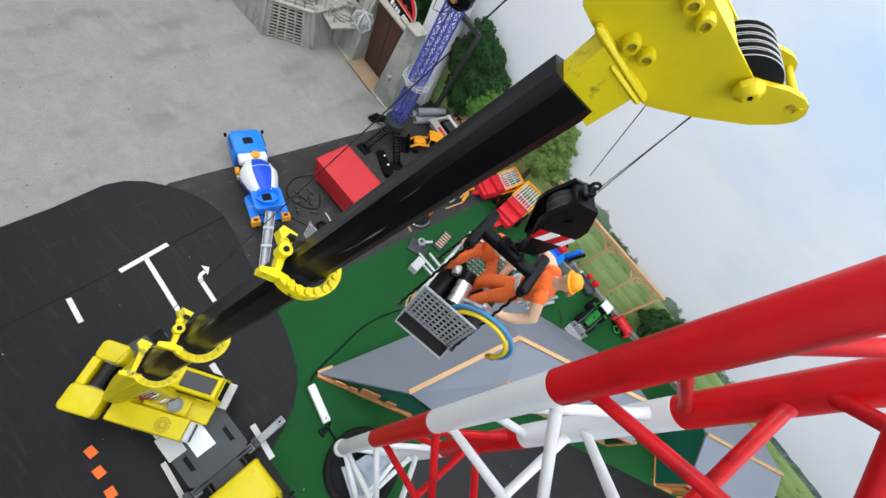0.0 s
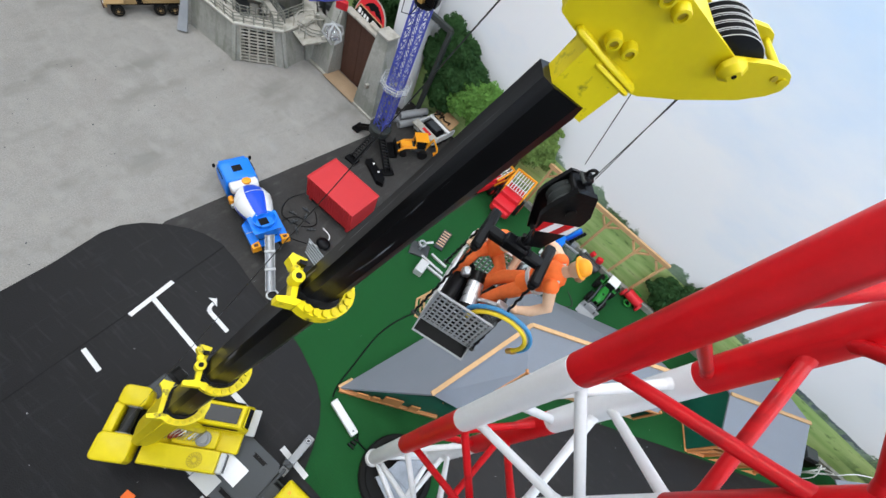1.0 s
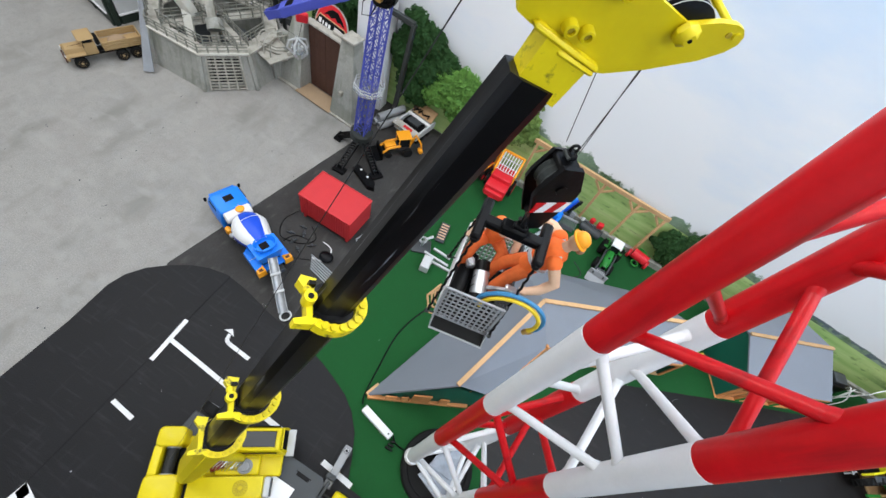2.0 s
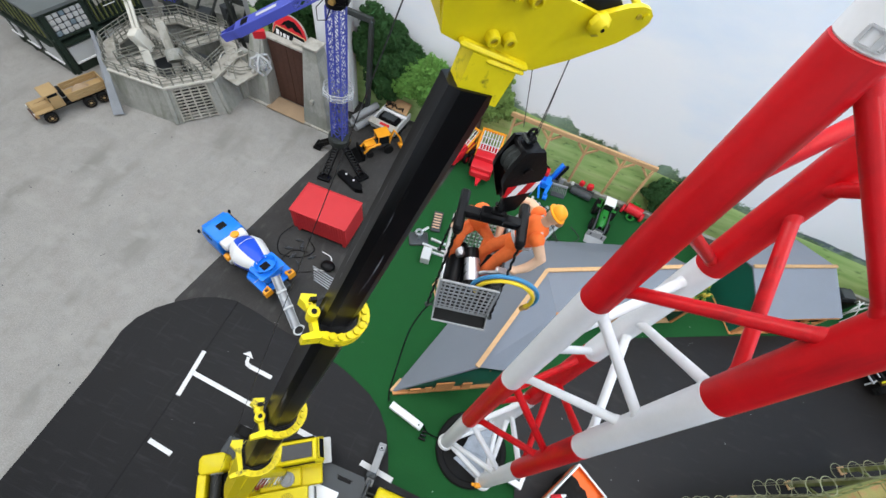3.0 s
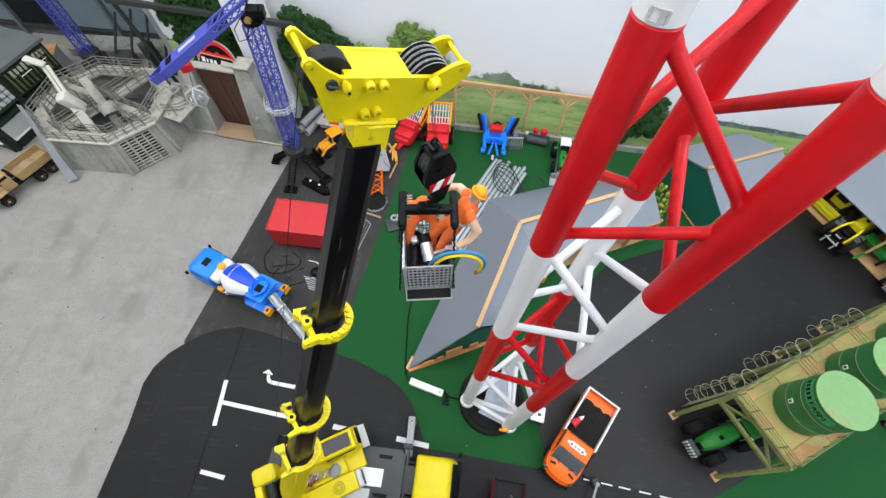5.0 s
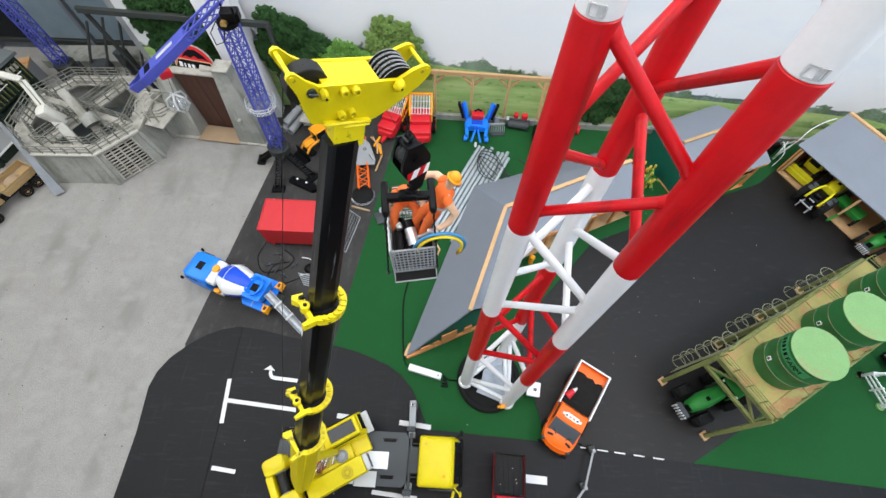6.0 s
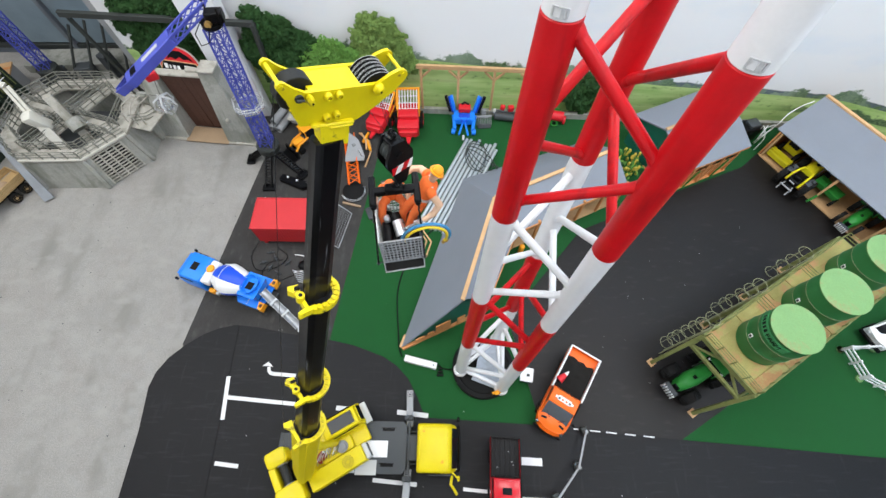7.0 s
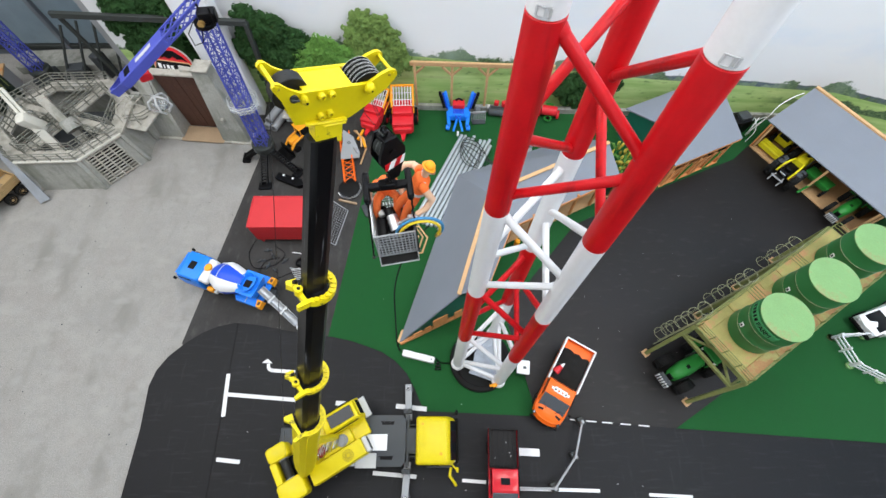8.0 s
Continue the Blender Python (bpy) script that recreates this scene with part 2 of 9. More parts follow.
    "bark": surface("bark", (0.07, 0.05, 0.035), 0.9),
    "dark_glass": surface("dark tinted glass", (0.010, 0.012, 0.014), 0.10, grain=0.05, stain=0.1, bump=0, spec=0.14),
    "screen_glass": surface("tinted windscreen glass", (0.04, 0.048, 0.058), 0.1, grain=0.05, stain=0.1, bump=0, coat=0.6, spec=0.7),
    "facade": surface("dark facade panel", (0.14, 0.16, 0.185), 0.4, grain=0.06, stain=0.2),
    "facade_glass": surface("slate facade glass", (0.19, 0.245, 0.285), 0.12, grain=0.05, stain=0.2, bump=0),
    "steel_dark": surface("dark steel beam", (0.035, 0.04, 0.038), 0.5, grain=0.08, stain=0.2),
    "booth": surface("dark green booth frame", (0.018, 0.03, 0.022), 0.5, grain=0.06, stain=0.15),
    "plaster": surface("white wall plaster", (0.78, 0.79, 0.8), 0.85, grain=0.03, stain=0.04, stain_size=3),
    "brass": surface("brass fitting", (0.6, 0.38, 0.12), 0.35, metal=0.8),
    "maize": surface("yellow maize", (0.65, 0.5, 0.08), 0.7, per_piece=0.2),
    "clear": glass("clear acrylic", (0.85, 0.88, 0.9), 0.08, 0.8),
    "hose_yellow": surface("yellow hose", (0.75, 0.55, 0.03), 0.4),
    "hose_blue": surface("blue hose", (0.05, 0.22, 0.42), 0.4),
}

glow = M["lamp_glow"] = surface("warm lamp", (0.9, 0.8, 0.6), 0.4)
glow.node_tree.nodes["Principled BSDF"].inputs["Emission Color"].default_value = (1.0, 0.72, 0.35, 1)
glow.node_tree.nodes["Principled BSDF"].inputs["Emission Strength"].default_value = 14.0


def streaks(ma, colour, stretch, low, high):
    """Long pale scuffs along the object's z."""
    nt = ma.node_tree
    no, li = nt.nodes, nt.links
    bs = no["Principled BSDF"]
    src = bs.inputs["Base Color"].links[0].from_socket
    tc, mp, tx, rg, mx = no.new("ShaderNodeTexCoord"), no.new("ShaderNodeMapping"), no.new("ShaderNodeTexNoise"), no.new("ShaderNodeMapRange"), no.new("ShaderNodeMix")
    li.new(tc.outputs["Object"], mp.inputs["Vector"])
    mp.inputs["Scale"].default_value = stretch
    li.new(mp.outputs[0], tx.inputs["Vector"])
    tx.inputs["Scale"].default_value, tx.inputs["Detail"].default_value = 1.0, 5
    li.new(tx.outputs["Fac"], rg.inputs["Value"])
    rg.inputs["From Min"].default_value, rg.inputs["From Max"].default_value = low, high
    mx.data_type = "RGBA"
    li.new(rg.outputs["Result"], mx.inputs["Factor"])
    li.new(src, mx.inputs["A"])
    mx.inputs["B"].default_value = (*colour, 1)
    li.new(mx.outputs["Result"], bs.inputs["Base Color"])


streaks(M["carpet"], (0.245, 0.24, 0.222), (38, 24, 24), 0.52, 0.86)
streaks(M["carpet"], (0.225, 0.219, 0.202), (6.5, 2.6, 6), 0.53, 0.72)
streaks(M["carpet"], (0.19, 0.185, 0.17), (75, 60, 60), 0.68, 0.76)
streaks(M["carpet"], (0.335, 0.325, 0.305), (9, 15, 15), 0.52, 0.8)
streaks(M["road"], (0.019, 0.019, 0.0215), (9, 70, 70), 0.56, 0.86)
streaks(M["road"], (0.018, 0.018, 0.0205), (55, 7, 7), 0.60, 0.86)
streaks(M["yard"], (0.026, 0.023, 0.022), (12, 40, 40), 0.58, 0.86)
streaks(M["pad"], (0.075, 0.072, 0.068), (30, 12, 12), 0.55, 0.80)
streaks(M["concrete"], (0.19, 0.20, 0.165), (26, 26, 3.5), 0.50, 0.72)
streaks(M["concrete_light"], (0.25, 0.245, 0.205), (16, 16, 5), 0.52, 0.72)
streaks(M["silo_top"], (0.30, 0.20, 0.10), (55, 11, 11), 0.60, 0.78)
streaks(M["frame_olive"], (0.10, 0.125, 0.045), (30, 30, 30), 0.52, 0.7)
streaks(M["mast_red"], (0.36, 0.004, 0.008), (40, 40, 4), 0.54, 0.7)
# Real scuffs, widened so the paint also stands in for the side face's sheen.
streaks(M["boom"], (0.16, 0.165, 0.175), (170, 170, 7), 0.655, 0.70)
streaks(M["boom"], (0.014, 0.0145, 0.016), (60, 60, 5), 0.52, 0.66)


# ---- the hall ----
def slab(name, poly, z0, z1, material, label, category="floor"):
    return tagged(part(name, Geo().prism(poly, z0, z1), material), label, category, kind="structure")


slab("floor", [(-5.2, -3.2), (3.6, -3.2), (3.6, 4.2), (-5.2, 4.2)], -0.05, 0.0, M["carpet"], "worn light grey carpet floor of the exhibition hall")
slab("pad_floor", [(-1.257, 0.471), (-1.2, 0.36), (-0.5, 0.3), (-0.53, 0.50), (-0.345, 2.01), (-1.3, 2.03), (-1.12, 1.72), (-1.09, 1.62)], 0.0, 0.003, M["pad"],
     "charcoal felt mat of the construction yard")
slab("lawn", [(-0.575, 0.36), (-0.372, 2.01), (2.6, 1.84), (3.1, 1.1), (3.1, -0.2), (0.2, -0.05), (-0.3, 0.0)], 0.0, 0.004, M["grass"], "green turf carpet of the farm")
slab("yard", [(0.42, 0.10), (0.405, 0.2), (0.30, 0.62), (0.72, 1.12), (1.25, 1.36), (1.72, 1.56), (1.84, 1.66), (2.2, 1.08), (1.9, 0.72), (1.31, 0.262), (1.02, 0.09)],
     0.0035, 0.007, M["yard"], "black rubber mat of the farmyard")
ROAD_EDGE = [(-1.33, -0.9), (-1.331, -0.173), (-1.334, 0.089), (-1.352, 0.27), (-1.338, 0.34), (-1.30, 0.405), (-1.24, 0.465), (-1.168, 0.518), (-1.10, 0.549), (-1.02, 0.567),
             (-0.9, 0.556), (-0.783, 0.532), (-0.65, 0.513), (-0.532, 0.497), (-0.44, 0.477), (-0.365, 0.452), (-0.29, 0.424), (-0.227, 0.384), (-0.17, 0.325), (-0.13, 0.255), (-0.10, 0.19), (-0.086, 0.163),
             (0.391, 0.142), (1.01, 0.093), (1.923, 0.032), (3.2, -0.05), (3.2, -0.9)]
slab("road", ROAD_EDGE, 0.004, 0.009, M["road"], "black road mat with white tape markings", "road")
slab("road_verge", [(-1.33, -2.2), (3.1, -2.2), (3.1, -0.902), (-1.33, -0.902)], 0.004, 0.009, M["road"], "black road mat behind the crane", "road")


def tape(name, poly, material=None, z=0.0095):
    return tagged(part(name, Geo().prism(poly, z, z + 0.0008), material or M["white_tape"]), "white tape road marking stuck on the black mat", "road marking", "road markings", "structure")


def bar(a, b, w):
    a, b = Vector(a), Vector(b)
    d = (b - a).normalized()
    n = Vector((-d.y, d.x)) * w / 2
    return [tuple(a + n), tuple(a - n), tuple(b - n), tuple(b + n)]


tape("road_marking", bar((-0.998, 0.325), (-0.980, 0.140), 0.018))
tape("road_marking", bar((-0.982, 0.234), (-0.600, 0.205), 0.017))
tape("road_marking", bar((-0.970, -0.030), (-0.868, -0.040), 0.016))
tape("road_marking", bar((-0.800, 0.340), (-0.690, 0.333), 0.016))
tape("road_marking", [(-0.796, 0.3325), (-0.812, 0.336), (-0.824, 0.350), (-0.828, 0.371), (-0.814, 0.372), (-0.811, 0.357), (-0.804, 0.350), (-0.796, 0.3485)])
tape("road_marking", [(-0.852, 0.374), (-0.828, 0.394), (-0.800, 0.371), (-0.823, 0.3745)])
tape("road_marking", bar((-0.486, 0.197), (-0.350, 0.189), 0.020))
tape("road_marking", bar((-0.213, 0.184), (-0.075, 0.171), 0.020))
tape("road_marking", bar((-0.298, -0.081), (-0.114, -0.095), 0.016))
tape("road_marking", bar((0.312, -0.138), (0.648, -0.146), 0.013))
tape("road_marking", bar((0.317, 0.0), (0.412, -0.004), 0.03))
tape("road_marking", bar((0.078, -0.108), (0.177, -0.115), 0.013))
tape("road_marking", bar((0.849, -0.160), (1.026, -0.168), 0.012))
tape("road_marking", bar((1.25, -0.182), (1.45, -0.192), 0.012))
for x in (0.56, 0.63, 0.70, 0.78, 0.86):
    tape("road_marking", bar((x, 0.128 - (x - 0.56) * 0.08), (x + 0.045, 0.124 - (x - 0.56) * 0.08), 0.005), z=0.010)
# the painted arrow head beside the crane
tape("road_marking", [(-0.975, -0.33), (-0.955, -0.335), (-0.80, -0.385), (-0.80, -0.41), (-0.86, -0.405), (-0.975, -0.365)])
tape("road_marking", [(-0.975, -0.33), (-0.99, -0.47), (-0.96, -0.47), (-0.94, -0.345)])
tape("road_marking", [(-0.80, -0.39), (-0.80, -0.41), (-0.97, -0.49), (-0.99, -0.47)])
tape("road_seam", bar((-1.005, 0.567), (-0.955, -0.9), 0.004), M["seam"], 0.0091)
for x, y in ((-0.463, -0.207), (-0.395, -0.218), (-0.32, -0.223)):
    tagged(part("marker_tile", Geo().box((x, y, 0.012), (0.034, 0.026, 0.006), (0, 0, random.uniform(-10, 10)), 0.001), M["vest"]), "small orange marker tile lying on the road mat", "marker", "orange markers")

# walls and ceiling close the hall
MURAL = [(-1.82, 2.035), (-0.14, 2.02), (0.8, 1.99), (1.6, 1.95), (2.3, 1.9), (2.75, 1.75), (3.0, 1.45), (3.12, 1.0), (3.14, 0.3), (3.14, -2.2)]


def mural_material():
    ma = bpy.data.materials.new("landscape print")
    ma.use_nodes = True
    nt = ma.node_tree
    no, li = nt.nodes, nt.links
    bs = no["Principled BSDF"]
    bs.inputs["Roughness"].default_value = 0.8
    uv = no.new("ShaderNodeUVMap")
    sep = no.new("ShaderNodeSeparateXYZ")
    li.new(uv.outputs["UV"], sep.inputs[0])

    def noise_at(scale, detail, stretch=(1, 1, 1), rough=0.55):
        mp = no.new("ShaderNodeMapping")
        mp.inputs["Scale"].default_value = stretch
        li.new(uv.outputs["UV"], mp.inputs["Vector"])
        t = no.new("ShaderNodeTexNoise")
        t.inputs["Scale"].default_value, t.inputs["Detail"].default_value, t.inputs["Roughness"].default_value = scale, detail, rough
        li.new(mp.outputs[0], t.inputs["Vector"])
        return t.outputs["Fac"]

    def calc(op, a, b=None, c=None):
        m = no.new("ShaderNodeMath")
        m.operation = op
        for i, s in enumerate((a, b, c)):
            if s is None:
                continue
            if isinstance(s, (int, float)):
                m.inputs[i].default_value = s
            else:
                li.new(s, m.inputs[i])
        return m.outputs[0]

    def span(v, a, b):
        m = no.new("ShaderNodeMapRange")
        li.new(v, m.inputs["Value"])
        m.inputs["From Min"].default_value, m.inputs["From Max"].default_value = a, b
        return m.outputs["Result"]

    def mix(fac, a, b):
        m = no.new("ShaderNodeMix")
        m.data_type = "RGBA"
        for s, k in ((a, "A"), (b, "B")):
            if isinstance(s, tuple):
                m.inputs[k].default_value = (*s, 1)
            else:
                li.new(s, m.inputs[k])
        li.new(fac, m.inputs["Factor"])
        return m.outputs["Result"]

    z, u = sep.outputs["Y"], sep.outputs["X"]
    cloud = noise_at(1.1, 5, (1, 2.2, 1))
    sky = mix(span(calc("MULTIPLY_ADD", z, 0.32, calc("MULTIPLY_ADD", cloud, -0.9, calc("MULTIPLY", u, 0.05))), -0.08, 0.46), (0.79, 0.80, 0.815), (0.44, 0.62, 0.84))
    field = mix(span(noise_at(6, 6, (0.5, 4, 1)), 0.35, 0.65), (0.31, 0.50, 0.15), (0.50, 0.65, 0.26))
    field = mix(span(noise_at(3, 3, (0.3, 5, 1)), 0.58, 0.74), field, (0.42, 0.50, 0.22))
    field = mix(span(noise_at(22, 5, (0.7, 1.6, 1)), 0.58, 0.72), field, (0.15, 0.27, 0.08))
    leaves = mix(span(noise_at(70, 4), 0.4, 0.65), (0.045, 0.095, 0.045), (0.16, 0.25, 0.11))
    near = calc("MINIMUM", calc("MAXIMUM", calc("SUBTRACT", u, 1.74), -0.5), 1.3)
    line = calc("MULTIPLY_ADD", near, -0.085, calc("MULTIPLY_ADD", calc("MAXIMUM", calc("SUBTRACT", u, 3.04), 0.0), -0.035, 0.345))
    crest = calc("ADD", line, calc("MULTIPLY", span(noise_at(4.5, 2, (1, 0.02, 1), 0.4), 0.42, 0.72), 0.085))
    crest = calc("MULTIPLY_ADD", calc("SUBTRACT", noise_at(26, 5, (1, 1, 1), 0.6), 0.43), 0.13, crest)
    trees = span(calc("SUBTRACT", crest, z), -0.004, 0.012)
    forest = calc("MULTIPLY", span(calc("SUBTRACT", calc("MULTIPLY_ADD", noise_at(9, 4, (1, 0.02, 1)), 0.03, calc("ADD", line, 0.02)), z), 0.0, 0.006), span(u, 2.6, 3.1))
    sky = mix(forest, sky, mix(span(noise_at(45, 4), 0.35, 0.7), (0.085, 0.115, 0.135), (0.13, 0.17, 0.19)))
    ground = span(calc("SUBTRACT", line, z), 0.0, 0.004)
    haze = mix(span(noise_at(5, 2, (1, 0.05, 1)), 0.4, 0.6), leaves, (0.24, 0.33, 0.25))
    col = mix(trees, sky, haze)
    col = mix(ground, col, field)
    hedge = span(calc("SUBTRACT", calc("MULTIPLY_ADD", noise_at(13, 5, (1, 0.8, 1)), 0.17, 0.065), z), -0.003, 0.010)
    hedge2 = span(calc("SUBTRACT", calc("MULTIPLY_ADD", noise_at(9, 5, (1, 0.02, 1)), 0.02, 0.085), z), 0.0, 0.006)
    far = span(u, 3.75, 4.0)
    band = calc("MULTIPLY", calc("SUBTRACT", hedge, hedge2), far)
    col = mix(band, col, leaves)
    li.new(col, bs.inputs["Base Color"])
    return ma


def mural():
    me = bpy.data.meshes.new("wall_north")
    verts, faces, run = [], [], [0.0]
    for i, p in enumerate(MURAL):
        if i:
            run.append(run[-1] + (Vector(p) - Vector(MURAL[i - 1])).length)
        verts += [(p[0], p[1], 0.0), (p[0], p[1], CEILING_Z)]
    n = len(MURAL)
    out = [(p[0] + (0.05 if i > 4 else 0.0), p[1] + (0.05 if i < 8 else 0.0)) for i, p in enumerate(MURAL)]
    for p in out:
        verts += [(p[0], p[1], 0.0), (p[0], p[1], CEILING_Z)]
    for i in range(n - 1):
        faces.append((2 * i, 2 * i + 2, 2 * i + 3, 2 * i + 1))
        k = 2 * n + 2 * i
        faces.append((k, k + 1, k + 3, k + 2))
    me.from_pydata(verts, [], faces)
    lay = me.uv_layers.new(name="UVMap")
    where = {}
    for i in range(n):
        for k in (0, 2 * n):
            where[k + 2 * i], where[k + 2 * i + 1] = (run[i], 0.0), (run[i], CEILING_Z)
    for lo in me.loops:
        lay.data[lo.index].uv = where[lo.vertex_index]
    me.materials.append(mural_material())
    me.shade_smooth()
    return tagged(new("wall_north", me), "printed landscape backdrop with pale sky, far trees and green fields", "wall", kind="structure")


mural()
for nm, c, s in (("wall_west", (-5.2, 0.5, 1.55), (0.1, 7.4, 3.1)), ("wall_south", (-0.8, -2.7, 1.55), (8.8, 0.1, 3.1)), ("wall_east", (3.5, 0.5, 1.55), (0.1, 7.4, 3.1)),
                 ("wall_back", (-3.2, 3.6, 1.55), (4.0, 0.1, 3.1))):
    tagged(part(nm, Geo().box(c, s), M["plaster"]), "plain white hall wall", "wall", kind="structure")
tagged(part("ceiling", Geo().box((-0.8, 0.5, CEILING_Z + 0.05), (8.8, 7.4, 0.1)), M["plaster"]), "white hall ceiling", "ceiling", kind="structure")
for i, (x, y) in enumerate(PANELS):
    lamp = bpy.data.lights.new("unseen_panel_light", "AREA")
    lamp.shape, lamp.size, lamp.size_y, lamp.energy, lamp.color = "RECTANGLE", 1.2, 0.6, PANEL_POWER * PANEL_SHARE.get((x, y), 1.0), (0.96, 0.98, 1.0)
    ob = new("unseen_panel_light", lamp)
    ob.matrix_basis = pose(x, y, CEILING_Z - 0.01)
tagged(part("baseboard", Geo().box((0.9, 1.925, 0.022), (2.5, 0.02, 0.04), (0, 0, -2.2)), M["concrete"]), "grey kerb strip along the backdrop", "trim", kind="structure")


# ---- the red and white lattice mast ----
LEGS = {"A": (0.119, 0.457), "B": (0.302, 0.379), "C": (0.290, 0.598)}
LEVELS = [0.03, 0.45, 0.88, 1.29, 1.69, 2.11, 2.55]


def leg_at(nme, z):
    """The legs lean a little; their places are given at 1.686 m."""
    x, y = LEGS[nme]
    return Vector((x + (z - 1.686) * 0.031, y + (z - 1.686) * 0.0525, z))


def lattice_mast():
    base = thing("lattice_mast", pose(0, 0, 0), "tall three-legged lattice mast painted in red and white bands", "mast")
    disc = (0.172, 0.384)
    part("base_disc", Geo().lathe([(0.142, 0.004), (0.142, 0.022), (0.136, 0.028), (0.12, 0.029), (0.115, 0.024), (0.0005, 0.024)], 48, Matrix.Translation((*disc, 0))), M["rubber"], base, "black rubber turntable disc")
    for k in range(5):
        sheet_ = Geo().prism([(-0.080 + 0.010 * k, -0.026), (0.040 - 0.004 * k, -0.030), (0.066 - 0.008 * k, -0.004), (0.058 - 0.008 * k, 0.022), (-0.030, 0.030), (-0.070 + 0.008 * k, 0.018)], 0.0, 0.010 + 0.006 * (k % 3), pose(disc[0] + 0.028, disc[1] - 0.058 + k * 0.036, 0.026, 3 * (k % 2), -2, -18 + 8 * k))
        part("base_sheet", sheet_, M["foil"], base, "crumpled pale blue-grey sheet")
    names = ["A", "B", "C"]
    for i in range(len(LEVELS) - 1):
        z0, z1 = LEVELS[i], LEVELS[i + 1]
        ma = M["mast_white"] if i % 2 == 0 else M["mast_red"]
        h = z1 - z0
        for nme in names:
            r = 0.0253 + (0.0004 if i % 2 else 0)
            p, q = leg_at(nme, z0), leg_at(nme, z1)
            e = (q - p).normalized() * 0.0015
            part("leg_tube", Geo().tube([p, p + e, q - e, q], [r - 0.0015, r, r, r - 0.0015], 28), ma, base)
        for a, fa, b, fb in (("A", 0.10, "B", 0.49), ("B", 0.55, "A", 1.0), ("B", 0.06, "C", 0.42), ("C", 0.47, "B", 1.02), ("C", 0.02, "A", 0.49), ("A", 0.56, "C", 0.93)):
            p, q = leg_at(a, z0 + fa * h), leg_at(b, z0 + fb * h)
            brace = part("brace", Geo().tube([p, q], 0.0092, 16), ma, base)
            d = (q - p).normalized()
            for end, way in ((p, d), (q, -d)):
                c = end + way * (0.0255 / max(0.3, Vector((d.x, d.y)).length))
                part("weld", Geo().tube([c - way * 0.010, c - way * 0.002, c + way * 0.004], [0.0115, 0.0106, 0.0091], 14), ma, brace)
    for k, (u, v) in enumerate((("A", "B"), ("B", "C"), ("C", "A"))):
        part("base_tube", Geo().tube([leg_at(u, 0.045), leg_at(v, 0.045)], 0.0095, 14), M["mast_white"], base)
    for nme in names:
        p = leg_at(nme, 0.0)
        part("foot_ring", Geo().lathe([(0.030, 0.024), (0.032, 0.028), (0.031, 0.038), (0.026, 0.044)], 24, Matrix.Translation((p.x, p.y, 0))), M["mast_white"], base)
    p = leg_at("B", 0.04)
    part("brass_clamp", Geo().box((p.x - 0.022, p.y - 0.024, 0.052), (0.024, 0.018, 0.018), (0, 0, 15), 0.004).cyl((p.x - 0.044, p.y - 0.028, 0.052), (p.x - 0.006, p.y - 0.018, 0.052), 0.006), M["amber"], base, "orange plastic clamp")
    for nme, turn in (("A", -1.95), ("B", -2.0)):
        c = leg_at(nme, LEVELS[4])
        marks = Geo()
        r = 0.0252
        for w, z, n in ((0.0, 0.006, 9), (0.0, 0.018, 9), (-0.34, 0.012, 1), (0.34, 0.012, 1), (0.12, 0.012, 2)):
            for k in range(n):
                u = turn + w + (k - (n - 1) / 2) * 0.075
                marks.box((c.x + r * math.cos(u), c.y + r * math.sin(u), c.z + z), (0.0014, 0.0024, 0.0014 if n > 2 else 0.011), (0, 0, math.degrees(u)))
        part("faded_marking", marks, M["faded"], base, "faded grey unreadable marking")
    return base


lattice_mast()

# ---- the yellow truck crane ----
HEAD = Vector((-0.1100, 0.2700, 1.7184))
FOOT = Vector((-0.5320, -0.0520, 0.2000))
TOP = Vector((-0.1160, 0.2710, 1.6907))
UP = (TOP - FOOT).normalized()
FLAT = Vector((UP.x, UP.y, 0)).normalized()
SIDE = Vector((0, 0, 1)).cross(FLAT)
FORE = (FLAT - UP * FLAT.dot(UP)).normalized()
BOOM_LENGTH = (TOP - FOOT).length


def boom_frame(origin):
    """x: forwards across the boom, y: to its far side, z: up along it."""
    m = Matrix((FORE, SIDE, UP)).transposed().to_4x4()
    m.translation = origin
    return m


def hexagon(w, d):
    return [(-w * 0.5, -d * 0.34), (-w * 0.28, -d * 0.5), (w * 0.28, -d * 0.5), (w * 0.5, -d * 0.34), (w * 0.5, d * 0.34), (w * 0.28, d * 0.5), (-w * 0.28, d * 0.5), (-w * 0.5, d * 0.34)]


def loft(g, rings):
    """rings: (outline, height) pairs joined to a solid."""
    n = len(rings[0][0])
    verts, faces = [], []
    for poly, z in rings:
        verts += [(p[0], p[1], z) for p in poly]
    for i in range(len(rings) - 1):
        faces += [(i * n + j, i * n + (j + 1) % n, (i + 1) * n + (j + 1) % n, (i + 1) * n + j) for j in range(n)]
    faces += [tuple(reversed(range(n))), tuple(range((len(rings) - 1) * n, len(rings) * n))]
    return g.add(verts, faces)


